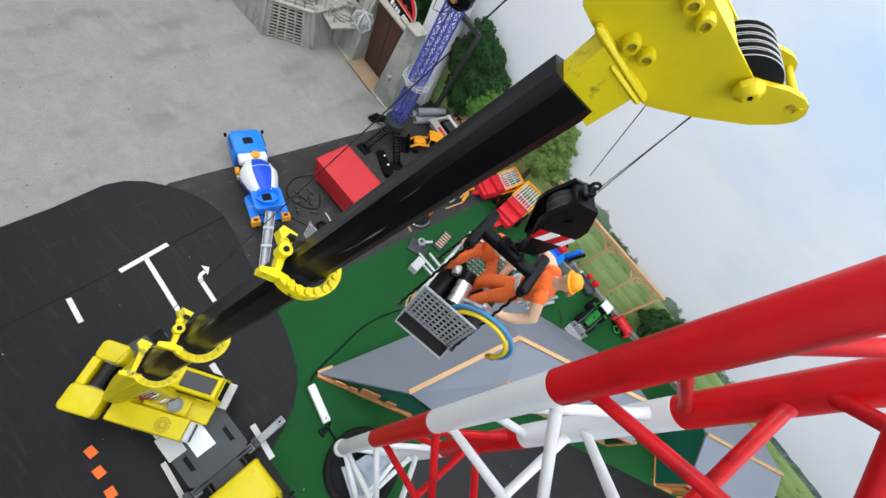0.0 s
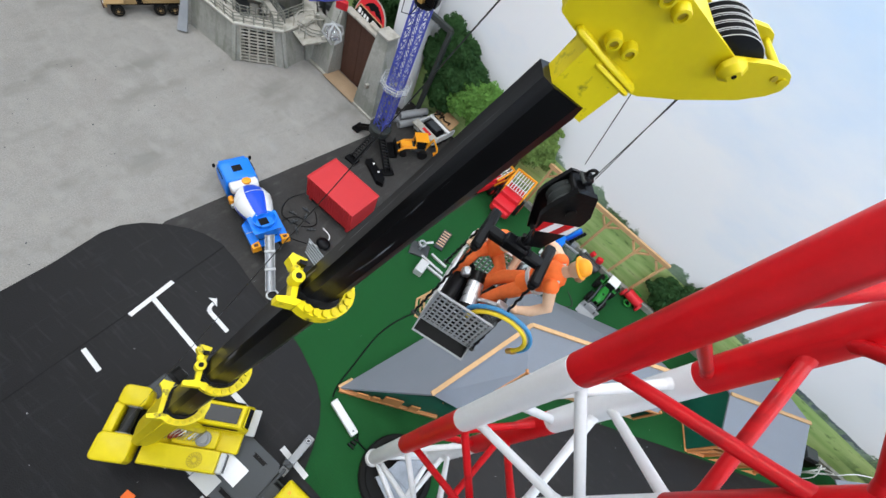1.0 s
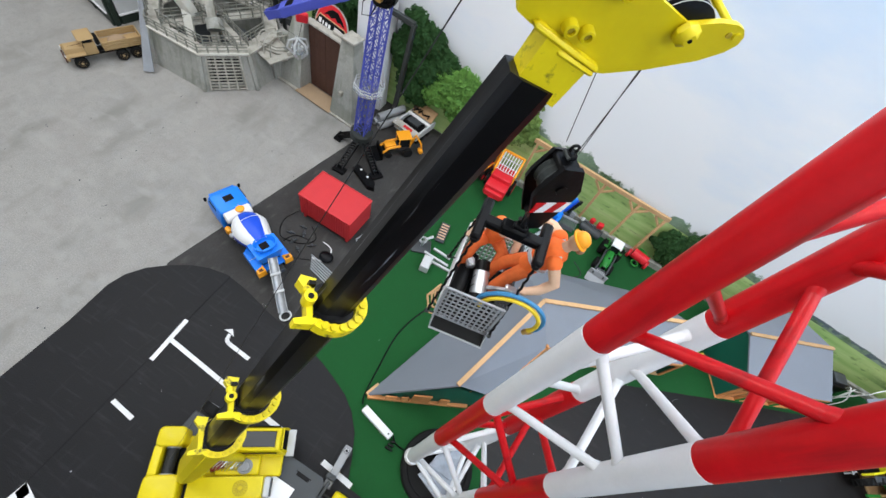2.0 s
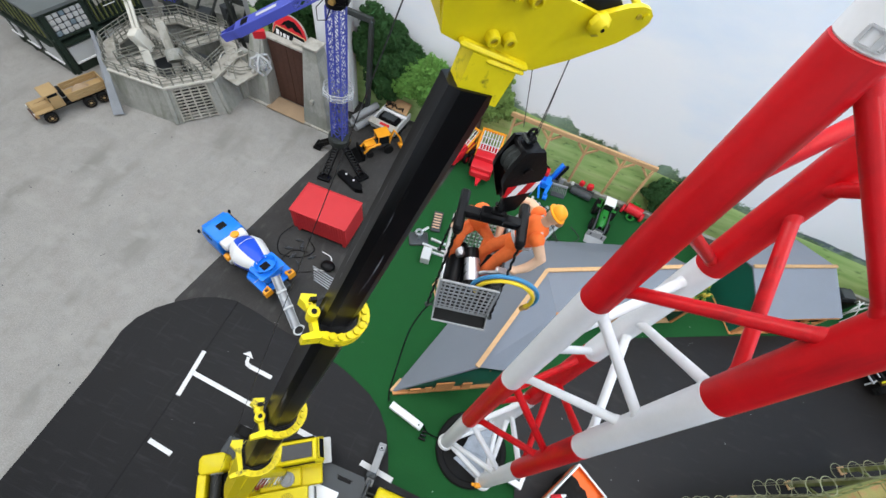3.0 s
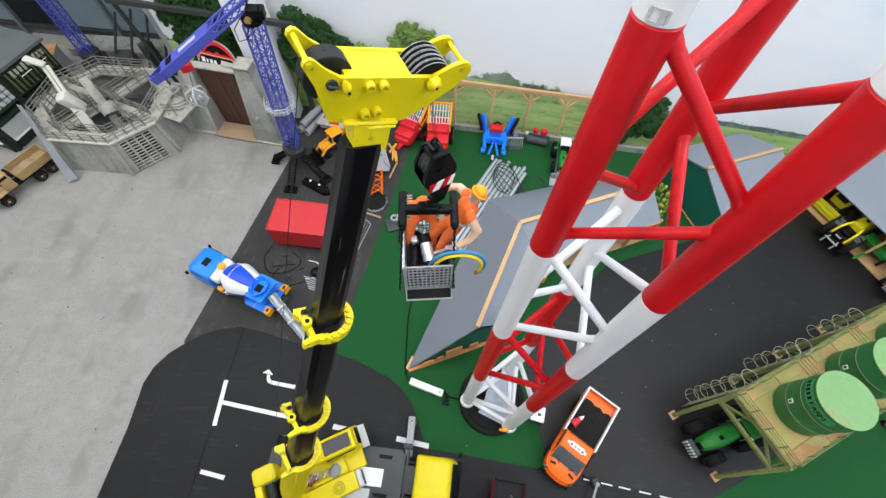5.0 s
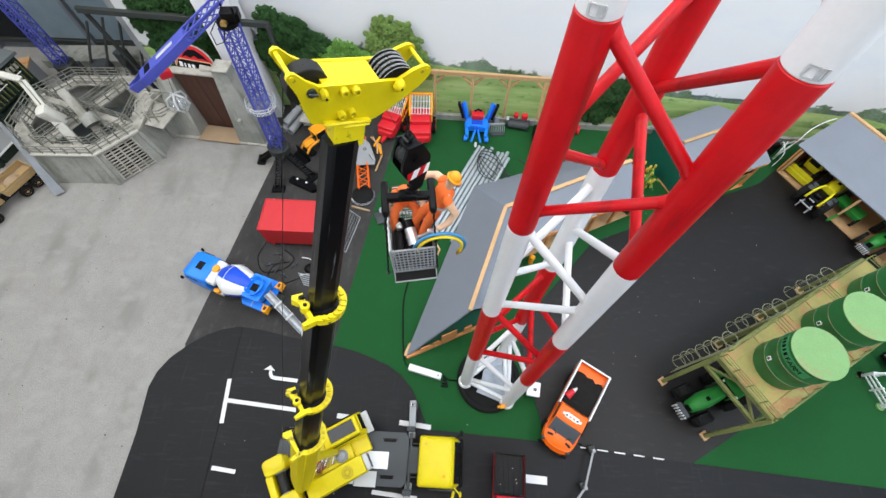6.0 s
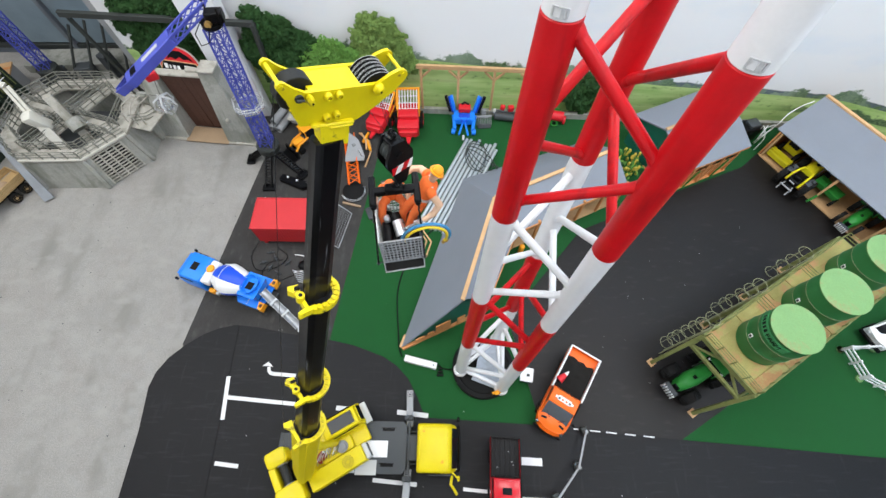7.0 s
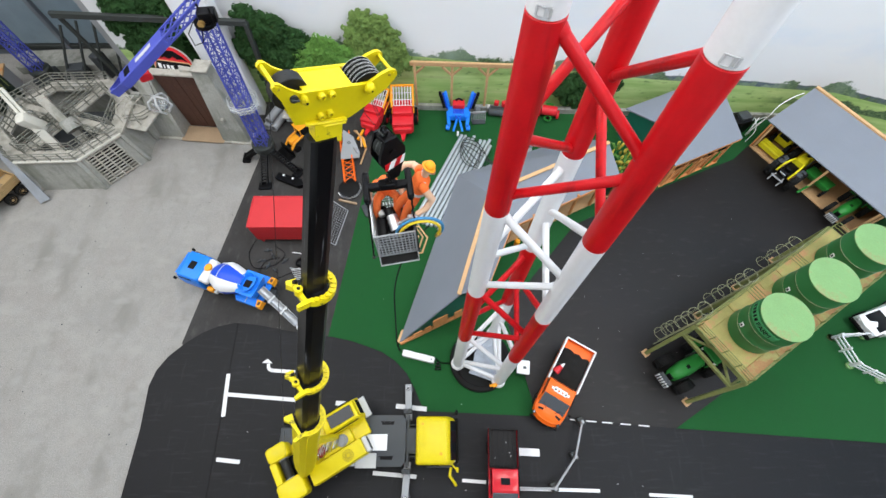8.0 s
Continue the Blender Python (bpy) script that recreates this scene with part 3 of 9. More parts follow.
def truck_crane():
    crane = thing("truck_crane", pose(0, 0, 0), "bright yellow model truck crane with raised black telescopic boom", "crane truck")
    at = boom_frame(FOOT)
    L = BOOM_LENGTH
    z1, z2, z3 = L * 0.829, L * 0.604, L * 0.405
    part("boom_section", loft(Geo(), [(hexagon(0.0330, 0.0250), z1 - 0.03), (hexagon(0.0290, 0.0175), L)]), M["boom"], crane, "glossy black inner boom section", 20, at)
    part("boom_section", loft(Geo(), [(hexagon(0.0405, 0.0405), z2 - 0.03), (hexagon(0.0365, 0.0370), z1)]), M["boom"], crane, "", 20, at)
    part("boom_section", loft(Geo(), [(hexagon(0.0500, 0.0500), z3 - 0.03), (hexagon(0.0460, 0.0460), z2)]), M["boom"], crane, "", 20, at)
    part("boom_base", loft(Geo(), [(hexagon(0.056, 0.060), -0.03), (hexagon(0.066, 0.066), 0.10), (hexagon(0.066, 0.066), z3 - 0.012)]), M["yellow"], crane, "yellow outer boom section", 20, at)
    for k in (-1, 1):
        part("boom_stiffener", Geo().box((-0.004, k * 0.0345, z3 * 0.5), (0.030, 0.004, z3 * 0.86), (0, 0, 0), 0.0015), M["yellow"], crane, "", at=at)
    for z, w, kind in ((z1, 0.0395, 0), (z2, 0.0500, 0), (z3, 0.0600, 1)):
        n = 18
        inner, outer = [], []
        for i in range(n + 1):
            a = radians(-128 + 160 * i / n)
            inner.append((w * 0.55 * math.cos(a), w * 0.55 * math.sin(a)))
            outer.append((w * 0.80 * math.cos(a) + 0.001, w * 0.74 * math.sin(a)))
        g = Geo().prism(inner + outer[::-1], z - 0.010, z + 0.003)
        g.prism([(-w * 0.34, -w * 0.44), (-w * 0.64, -w * 0.40), (-w * 0.92, -w * 0.46), (-w * 0.90, -w * 0.58), (-w * 0.49, -w * 0.583)], z - 0.010, z + 0.0028)
        g.prism([(-w * 0.50, -w * 0.42), (-w * 0.63, -w * 0.41), (-w * 0.66, w * 0.02), (-w * 0.68, w * 0.26), (-w * 0.84, w * 0.48), (-w * 0.78, w * 0.62), (-w * 0.42, w * 0.56), (-w * 0.50, w * 0.16)], z - 0.010, z + 0.0026)
        collar = part("boom_collar", g, M["yellow_worn"], crane, "yellow half-ring collar with horns and bolts", at=at)
        part("collar_gap", loft(Geo(), [(hexagon(w * 1.06, w * 1.06), z - 0.008), (hexagon(w * 1.02, w * 1.02), z - 0.002)]), M["black"], collar, at=Matrix.Identity(4))
        for i in range(2, n, 2):
            a = radians(-128 + 160 * i / n)
            c = (w * 0.68 * math.cos(a), w * 0.65 * math.sin(a))
            part("bolt", Geo().cyl((*c, z), (*c, z + 0.0065), 0.0036, 10), M["yellow"], collar, at=Matrix.Identity(4))
        if not kind:
            part("lock_motor", Geo().cyl((-w * 0.62, -w * 0.02, z), (-w * 0.62, -w * 0.02, z + 0.013), w * 0.15, 14).box((-w * 0.66, w * 0.20, z + 0.005), (w * 0.20, w * 0.18, 0.009), (0, 0, 20), 0.002), M["yellow_worn"], collar, at=Matrix.Identity(4))
            part("motor_bore", Geo().cyl((-w * 0.62, -w * 0.02, z + 0.0125), (-w * 0.62, -w * 0.02, z + 0.0138), w * 0.07, 10).box((-w * 0.56, w * 0.36, z + 0.006), (w * 0.16, w * 0.10, 0.008)), M["black"], collar, at=Matrix.Identity(4))
    # head
    fore = Vector((0.7932, 0.5721, -0.2087)).normalized()
    up = Vector((0.2247, 0.0436, 0.9735))
    up = (up - fore * up.dot(fore)).normalized()
    hm = Matrix((fore, up.cross(fore), up)).transposed().to_4x4()
    hm.translation = HEAD
    PLATE = [(-0.0390, 0.0400), (-0.0382, 0.0428), (-0.0356, 0.0446), (-0.0325, 0.0435), (-0.0255, 0.0362), (-0.0165, 0.0298), (0.0487, 0.0198), (0.0612, 0.0260), (0.0690, 0.0280), (0.0738, 0.0276), (0.0775, 0.0250), (0.0786, 0.0212),
             (0.0765, 0.0165), (0.0690, 0.0085), (0.0490, -0.0050), (0.0320, -0.0140), (0.0285, -0.0148), (-0.0160, -0.0055), (-0.0240, -0.0030), (-0.0285, 0.0131), (-0.0322, 0.0255)]
    DEEP = 0.029

    def upright(y0, y1):
        """Outline in x, z; pushed along y."""
        return hm @ Matrix(((1, 0, 0, 0), (0, 0, 1, 0), (0, 1, 0, 0), (0, 0, 0, 1)))
    side_m = upright(0, 0)
    for d in (0.0, DEEP - 0.003):
        plate = Geo().prism(PLATE, d, d + 0.003, side_m)
        part("head_plate", plate, M["yellow"], crane)
    mid = Geo()
    mid.prism([(-0.0130, 0.0240), (-0.0130, 0.0288), (0.0330, 0.0218), (0.0300, 0.0175)], 0.003, DEEP - 0.003, side_m)
    mid.prism([(-0.0285, 0.010), (-0.0240, -0.0025), (-0.0215, -0.0025), (-0.0260, 0.010)], 0.003, DEEP - 0.003, side_m)
    mid.prism([(0.0270, -0.0140), (0.0440, -0.0072), (0.0430, -0.0042), (0.0260, -0.0110)], 0.003, DEEP - 0.003, side_m)
    part("head_web", mid, M["yellow"], crane)
    neck = Geo()
    low, high = ((-0.0074, -0.0304), (0.0192, -0.0366)), ((-0.0080, -0.0060), (0.0198, -0.0120))
    for y0 in (-0.0050, 0.0055):
        neck.prism([low[0], low[1], high[1], high[0]], y0, y0 + 0.0028, side_m)
    for k, w in ((0, 0.0028), (1, -0.0028)):
        neck.prism([low[k], (low[k][0] + w, low[k][1]), (high[k][0] + w, high[k][1]), high[k]], -0.0022, 0.0055, side_m)
    part("neck", neck, M["yellow_worn"], crane, "yellow neck with chipped paint")
    part("lip", Geo().box((0.0048, -0.0024, -0.0074), (0.042, 0.0058, 0.0032), (0, 11.5, 0), 0.0014, m=hm), M["yellow"], crane)
    part("lip", Geo().box((0.0120, -0.0050, -0.0114), (0.024, 0.0026, 0.0026), (0, 10, 0), 0.0012, m=hm), M["yellow"], crane)
    for x, z in ((0.0, 0.0), (0.0087, 0.0002), (0.0016, 0.0220), (0.0111, 0.0208)):
        boss = Geo().lathe([(0.0036, 0.0008), (0.0034, -0.0034), (0.0030, -0.0044), (0.0019, -0.0046), (0.0017, -0.0030), (0.0005, -0.0028)], 18, hm @ Matrix.Translation((x, 0, z)) @ pose(0, 0, 0, -90, 0, 0))
        b = part("boss", boss, M["yellow"], crane)
        # Dull gold disc puts the shade inside the hole into colour.
        part("bore_shade", Geo().tube([hm @ Vector((x, -0.0026, z)), hm @ Vector((x, -0.0032, z))], 0.0016, 12), M["fan_gold"], b)
    for x, z, w_, tilt in ((0.0475, 0.0176, 0.0085, 24), (-0.0145, 0.0250, 0.0055, -8)):
        lug = part("lug", Geo().box((x, -0.0035, z), (w_, 0.009, 0.0105), (0, tilt, 0), 0.0028, m=hm), M["yellow"], crane)
        # Black disc stands in for the shaded lug hole.
        part("bore_shade", Geo().tube([hm @ Vector((x, -0.0077, z)), hm @ Vector((x, -0.0083, z))], 0.0010, 8), M["black"], lug)
    for x, z in ((0.0695, 0.0232), (-0.0340, 0.0395)):
        part("rivet", Geo().tube([hm @ Vector((x, 0.001, z)), hm @ Vector((x, -0.0007, z))], [0.0015, 0.0013], 12), M["fan_gold"], crane)
    pin = Geo().cyl(hm @ Vector((-0.0224, -0.0018, 0.0265)), hm @ Vector((-0.0224, 0.003, 0.0265)), 0.0036, 12).cyl(hm @ Vector((-0.0190, -0.0034, 0.0258)), hm @ Vector((-0.0254, -0.0028, 0.0275)), 0.0010, 8)
    part("pin", pin, M["steel_dark"], crane, "bare steel axle pin")
    for x, z in ((0.0735, 0.0240), (-0.0355, 0.0412)):
        part("tie_bar", Geo().cyl(hm @ Vector((x, -0.001, z)), hm @ Vector((x, DEEP + 0.001, z)), 0.0017, 10), M["yellow"], crane)
    for x, z, r, count in ((-0.0210, 0.0225, 0.0158, 1), (0.0500, 0.0118, 0.0166, 5)):
        for k in range(count):
            y = DEEP / 2 if count == 1 else 0.0054 + k * 0.0045
            wid = 0.012 if count == 1 else 0.0038
            rot = hm @ Matrix.Translation((x, y, z)) @ pose(0, 0, 0, 90, 0, 0)
            prof = [(r * 0.3, -wid / 2), (r * 0.97, -wid / 2), (r, -wid * 0.42), (r * 0.86, 0), (r, wid * 0.42), (r * 0.97, wid / 2), (r * 0.3, wid / 2)]
            if count == 1:
                prof = [(r * 0.3, -wid / 2), (r * 0.96, -wid / 2), (r, -wid * 0.45), (r, wid * 0.45), (r * 0.96, wid / 2), (r * 0.3, wid / 2)]
            sheave = part("sheave", Geo().lathe(prof, 36, rot), M["sheave" if count == 1 else "black"], crane, "dark grooved rope sheave")
            # Rim edges, with their white highlight lines put into the light grey.
            for e in (-0.44, 0.44) if count > 1 else ():
                part("rim_highlight_ring", Geo().ring((0, 0, wid * e), r * 0.992, 0.00020, 36, 5, rot), M["light_grey"], sheave)
    # ropes from the head to the hook, and the hoist line to the winch
    for y, dx in ((0.007, 0.004), (0.012, 0.007), (0.022, -0.014)):
        a = hm @ Vector((0.048 + dx, y, 0.004))
        part("hoist_rope", Geo().tube([a, Vector(HOOK_TOP) + Vector((dx * 0.6, (y - 0.02) * 0.6, 0.0))], 0.00032, 6), M["rope"], crane)
    part("hoist_rope", Geo().tube([hm @ Vector((-0.0210, 0.0145, 0.0385)), hm @ Vector((-0.0330, 0.0145, 0.0330)), hm @ Vector((-0.0370, 0.0145, 0.0215)), Vector((-0.612, -0.060, 0.172))], 0.00038, 6), M["rope"], crane)
    # superstructure, turned with the boom
    ang = 31.0
    sm = pose(-0.50, 0.06, 0.0, 0, 0, ang)

    def S(name, g, ma, parent=crane, label=""):
        return part(name, g, M[ma], parent, label, at=sm)

    def rounded(x0, x1, y0, y1, r, n=5):
        pts = []
        for cx, cy, a0 in ((x1 - r, y1 - r, 0), (x0 + r, y1 - r, 90), (x0 + r, y0 + r, 180), (x1 - r, y0 + r, 270)):
            pts += [(cx + r * math.cos(radians(a0 + 90 * i / n)), cy + r * math.sin(radians(a0 + 90 * i / n))) for i in range(n + 1)]
        return pts

    def block(x0, x1, y0, y1, z0, z1_, r=0.016, e=0.005):
        """A cast block with rounded corners and a soft upper edge."""
        return loft(Geo(), [(rounded(x0 + e * 0.5, x1 - e * 0.5, y0 + e * 0.5, y1 - e * 0.5, r), z0), (rounded(x0, x1, y0, y1, r), z0 + e), (rounded(x0, x1, y0, y1, r), z1_ - e),
                            (rounded(x0 + e * 0.35, x1 - e * 0.35, y0 + e * 0.35, y1 - e * 0.35, r), z1_ - e * 0.4), (rounded(x0 + e, x1 - e, y0 + e, y1 - e, r), z1_)])
    S("turntable", Geo().lathe([(0.075, 0.088), (0.075, 0.1), (0.068, 0.104)], 32), "dark_grey")
    S("slewing_frame", Geo().box((0.0, -0.030, 0.114), (0.36, 0.125, 0.022), (0, 0, 0), 0.004), "yellow")
    S("counterweight", block(-0.207, -0.125, -0.006, 0.054, 0.112, 0.186), "yellow", label="rounded yellow counterweight lobe")
    S("counterweight", block(-0.214, -0.112, -0.165, -0.086, 0.108, 0.184), "yellow")
    S("counterweight", block(-0.210, -0.184, -0.090, -0.002, 0.112, 0.176, 0.006, 0.003), "yellow")
    S("winch_pit", Geo().box((-0.148, -0.046, 0.128), (0.078, 0.082, 0.010), (0, 0, 0), 0.002), "black")
    drum = S("winch_drum", Geo().cyl((-0.158, -0.082, 0.154), (-0.158, -0.010, 0.154), 0.0165, 22), "steel_dark", label="dark winch drum wound with wire")
    for k in range(15):
        part("rope_turn", Geo().ring((0, 0, 0), 0.0166, 0.0016, 20, 5, pose(-0.158, -0.079 + k * 0.0046, 0.154, 90, 0, 0)), M["rope"], drum, at=Matrix.Identity(4))
    for y in (-0.0845, -0.0075):
        part("drum_flange", Geo().cyl((-0.158, y - 0.002, 0.154), (-0.158, y + 0.002, 0.154), 0.0215, 22), M["mid_grey"], drum, at=Matrix.Identity(4))
    for y in (-0.098, -0.020):
        g = Geo().prism([(-0.118, 0.110), (-0.030, 0.110), (-0.055, 0.190), (-0.078, 0.226), (-0.100, 0.226)], y, y + 0.007, Matrix(((1, 0, 0, 0), (0, 0, 1, 0), (0, 1, 0, 0), (0, 0, 0, 1))))
        S("boom_bracket", g, "yellow", label="yellow side plate carrying the boom")
    S("boom_pin", Geo().cyl((-0.088, -0.106, 0.204), (-0.088, -0.008, 0.204), 0.009, 16), "steel_dark")
    hood = S("engine_hood", loft(Geo(), [(rounded(-0.090, 0.136, -0.158, -0.092, 0.004), 0.108), (rounded(-0.090, 0.136, -0.158, -0.092, 0.004), 0.162), (rounded(-0.087, 0.134, -0.155, -0.095, 0.004), 0.169), (rounded(-0.083, 0.131, -0.151, -0.099, 0.004), 0.170)]), "yellow", label="long yellow engine hood with round fan grille")
    fan = Geo()
    for k in range(16):
        a = 2 * math.pi * k / 16
        fan.box((0.069 + 0.0135 * math.cos(a), -0.127 + 0.0135 * math.sin(a), 0.1703), (0.013, 0.0026, 0.0012), (0, 0, math.degrees(a)))
    part("fan_grille", fan.ring((0.069, -0.127, 0.1703), 0.0215, 0.0008, 24, 5), M["fan_gold"], hood, "dull gold fan grille", at=Matrix.Identity(4))
    end = S("hood_end", Geo().box((0.146, -0.125, 0.136), (0.020, 0.060, 0.050), (0, 0, 0), 0.004), "light_grey", label="pale louvred end of the hood")
    for k in range(5):
        part("louvre", Geo().box((0.157, -0.125, 0.118 + k * 0.009), (0.002, 0.052, 0.004)), M["dark_grey"], end, at=Matrix.Identity(4))
    S("machine_deck", Geo().box((0.045, -0.060, 0.132), (0.135, 0.060, 0.030), (0, 0, 0), 0.004), "yellow")
    S("round_cap", Geo().lathe([(0.0235, 0.146), (0.0235, 0.154), (0.0205, 0.156), (0.0200, 0.152), (0.0145, 0.152), (0.0140, 0.158), (0.0005, 0.159)], 28, Matrix.Translation((0.068, -0.064, 0))), "mid_grey", label="round grey cap")
    cab = S("operator_cab", loft(Geo(), [(rounded(0.022, 0.186, -0.028, 0.052, 0.004), 0.112), (rounded(0.020, 0.192, -0.030, 0.054, 0.005), 0.158), (rounded(0.030, 0.174, -0.024, 0.047, 0.006), 0.202), (rounded(0.034, 0.170, -0.020, 0.043, 0.006), 0.206)]), "yellow", label="yellow operator cab with dark roof window")
    part("roof_window", Geo().box((0.108, 0.0115, 0.2065), (0.100, 0.048, 0.003), (0, 0, 0), 0.001), M["dark_glass"], cab, at=Matrix.Identity(4))
    part("window_frame", Geo().tube([(0.056, -0.0145, 0.2075), (0.160, -0.0145, 0.2075), (0.160, 0.0375, 0.2075), (0.056, 0.0375, 0.2075)], 0.0018, 6, closed=True), M["yellow"], cab, at=Matrix.Identity(4))
    part("front_window", Geo().box((0.184, 0.012, 0.180), (0.003, 0.062, 0.038), (0, -22, 0), 0.001), M["dark_glass"], cab, at=Matrix.Identity(4))
    for y in (-0.0282, 0.0516):
        part("side_window", Geo().box((0.105, y, 0.180), (0.12, 0.003, 0.030), (8 if y < 0 else -8, 0, 0), 0.001), M["dark_glass"], cab, at=Matrix.Identity(4))
    part("window_rail", Geo().tube([(0.194, -0.022, 0.168), (0.181, -0.018, 0.208), (0.181, 0.042, 0.208), (0.194, 0.046, 0.168)], 0.0022, 6), M["yellow"], cab, at=Matrix.Identity(4))
    S("cab_step", Geo().box((0.197, 0.012, 0.104), (0.030, 0.086, 0.010), (0, 0, 0), 0.002), "light_grey")
    S("valve_block", Geo().box((-0.018, -0.058, 0.146), (0.042, 0.032, 0.026), (0, 0, 20), 0.004), "valve_red", label="dark red valve block")
    pipes = Geo()
    for k in range(9):
        pipes.tube([(-0.045 + 0.010 * k, -0.078, 0.140), (-0.034 + 0.011 * k, -0.066, 0.164 + 0.006 * (k % 3)), (-0.014 + 0.010 * k, -0.046 + 0.004 * (k % 2), 0.158), (-0.006 + 0.009 * k, -0.036, 0.142)], 0.0021, 6)
    S("hydraulic_pipes", pipes, "steel")
    for x, y, r in ((-0.002, -0.046, 0.0040), (0.012, -0.052, 0.0034), (0.022, -0.044, 0.0040), (0.030, -0.070, 0.0032)):
        S("pipe_fitting", Geo().cyl((x, y, 0.150), (x, y, 0.168), r, 10), "light_grey")
    foot = sm.inverted() @ (FOOT + UP * (L * 0.24))
    S("luffing_cylinder", Geo().cyl((0.052, -0.036, 0.128), tuple(foot), 0.0135, 20), "yellow")
    # carrier: axis along x, nose to +x
    y0 = 0.042
    T = lambda name, g, ma, parent=crane, label="": part(name, g, M[ma], parent, label)
    T("carrier_frame", Geo().box((-0.36, y0, 0.062), (0.66, 0.10, 0.035), (0, 0, 0), 0.004), "dark_grey")
    deck = T("deck", Geo().prism([(-0.60, y0 - 0.098), (-0.175, y0 - 0.098), (-0.158, y0 - 0.08), (-0.158, y0 + 0.08), (-0.175, y0 + 0.098), (-0.60, y0 + 0.098)], 0.078, 0.09), "dark_grey", label="flat dark grey carrier deck")
    for y in (-0.066, 0.066):
        part("deck_slot", Geo().box((-0.235, y0 + y, 0.0905), (0.05, 0.011, 0.003), (0, 0, 0), 0.001).box((-0.235, y0 + y + 0.006, 0.093), (0.06, 0.003, 0.004)), M["black"], deck)
    part("white_plate", Geo().box((-0.292, y0 - 0.007, 0.0915), (0.115, 0.062, 0.002), (0, 0, 0), 0.0008), M["white"], deck)
    for x, y in ((-0.318, -0.075), (-0.40, 0.07), (-0.405, -0.075), (-0.53, 0.075), (-0.55, -0.07)):
        part("tread_plate", Geo().box((x, y0 + y, 0.0915), (0.085, 0.055 if x > -0.35 else 0.04, 0.002), (0, 0, 0), 0.0008), M["light_grey"], deck)
    for x in (-0.045, -0.215, -0.33, -0.44, -0.56, -0.655):
        for s in (-1, 1):
            w = T("wheel", Geo().cyl((x, y0 + s * 0.062, 0.042), (x, y0 + s * 0.094, 0.042), 0.034, 24), "rubber")
            part("rim", Geo().cyl((x, y0 + s * 0.093, 0.042), (x, y0 + s * 0.0955, 0.042), 0.02, 20), M["mid_grey"], w)
    for x in (-0.154,):
        for s in (-1, 1):
            beam = T("outrigger_beam", Geo().box((x, y0 + s * 0.155, 0.045), (0.028, 0.15, 0.022), (0, 0, s * 3), 0.002), "mid_grey", label="grey outrigger beam")
            part("jack", Geo().cyl((x - 0.003, y0 + s * 0.212, 0.012), (x - 0.003, y0 + s * 0.212, 0.062), 0.0095, 16), M["black"], beam)
            part("jack_ring", Geo().ring((x - 0.003, y0 + s * 0.212, 0.0615), 0.0065, 0.0018, 20), M["steel"], beam)
            part("jack_pad", Geo().lathe([(0.02, 0.009), (0.02, 0.013), (0.008, 0.016)], 20, Matrix.Translation((x - 0.003, y0 + s * 0.212, 0))), M["dark_grey"], beam)
            part("bracket", Geo().box((x, y0 + s * 0.115, 0.066), (0.036, 0.02, 0.03), (0, 0, 0), 0.003).cyl((x - 0.012, y0 + s * 0.105, 0.082), (x + 0.012, y0 + s * 0.125, 0.082), 0.003, 8), M["dark_grey"], beam)
    T("cross_member", Geo().box((-0.150, y0, 0.070), (0.012, 0.20, 0.02), (0, 0, 0), 0.002), "dark_grey")
    for y in (-0.06, -0.02, 0.02, 0.06):
        T("coupling_bar", Geo().cyl((-0.15, y0 + y, 0.075), (-0.108, y0 + y, 0.075), 0.0035, 8), "steel_dark")
    def plan(x0, x1, hw, r, n=5):
        """A rectangle in plan with rounded front corners and lightly rounded rear ones."""
        pts = []
        for cx, cy, a0, rr in ((x1 - r, y0 + hw - r, 0, r), (x0 + r * 0.35, y0 + hw - r * 0.35, 90, r * 0.35), (x0 + r * 0.35, y0 - hw + r * 0.35, 180, r * 0.35), (x1 - r, y0 - hw + r, 270, r)):
            for i in range(n + 1):
                w = radians(a0 + 90 * i / n)
                pts.append((cx + rr * math.cos(w), cy + rr * math.sin(w)))
        return pts
    cabin = T("driver_cabin", loft(Geo(), [(plan(-0.112, 0.045, 0.090, 0.026), 0.05), (plan(-0.112, 0.050, 0.092, 0.028), 0.100), (plan(-0.112, 0.030, 0.090, 0.028), 0.138), (plan(-0.110, 0.020, 0.087, 0.028), 0.150), (plan(-0.105, 0.013, 0.081, 0.026), 0.156), (plan(-0.094, 0.004, 0.070, 0.024), 0.1595), (plan(-0.07, -0.016, 0.046, 0.018), 0.161)]), "yellow", label="rounded yellow driver cabin")
    part("side_step", Geo().box((-0.02, y0 - 0.096, 0.07), (0.10, 0.012, 0.03), (0, 0, 0), 0.004), M["dark_grey"], cabin)
    part("windscreen", Geo().box((0.0395, y0, 0.127), (0.003, 0.145, 0.042), (0, -32, 0), 0.001), M["dark_glass"], cabin)
    for s in (-1, 1):
        part("side_window", Geo().box((-0.055, y0 + s * 0.0905, 0.124), (0.075, 0.003, 0.03), (s * -8, 0, 0), 0.001), M["dark_glass"], cabin)
        part("mirror_arm", Geo().tube([(0.03, y0 + s * 0.085, 0.14), (0.05, y0 + s * 0.105, 0.145), (0.055, y0 + s * 0.108, 0.11)], 0.0028, 6).box((0.055, y0 + s * 0.108, 0.1), (0.01, 0.02, 0.03), (0, 0, 0), 0.003), M["yellow" if s < 0 else "black"], cabin)
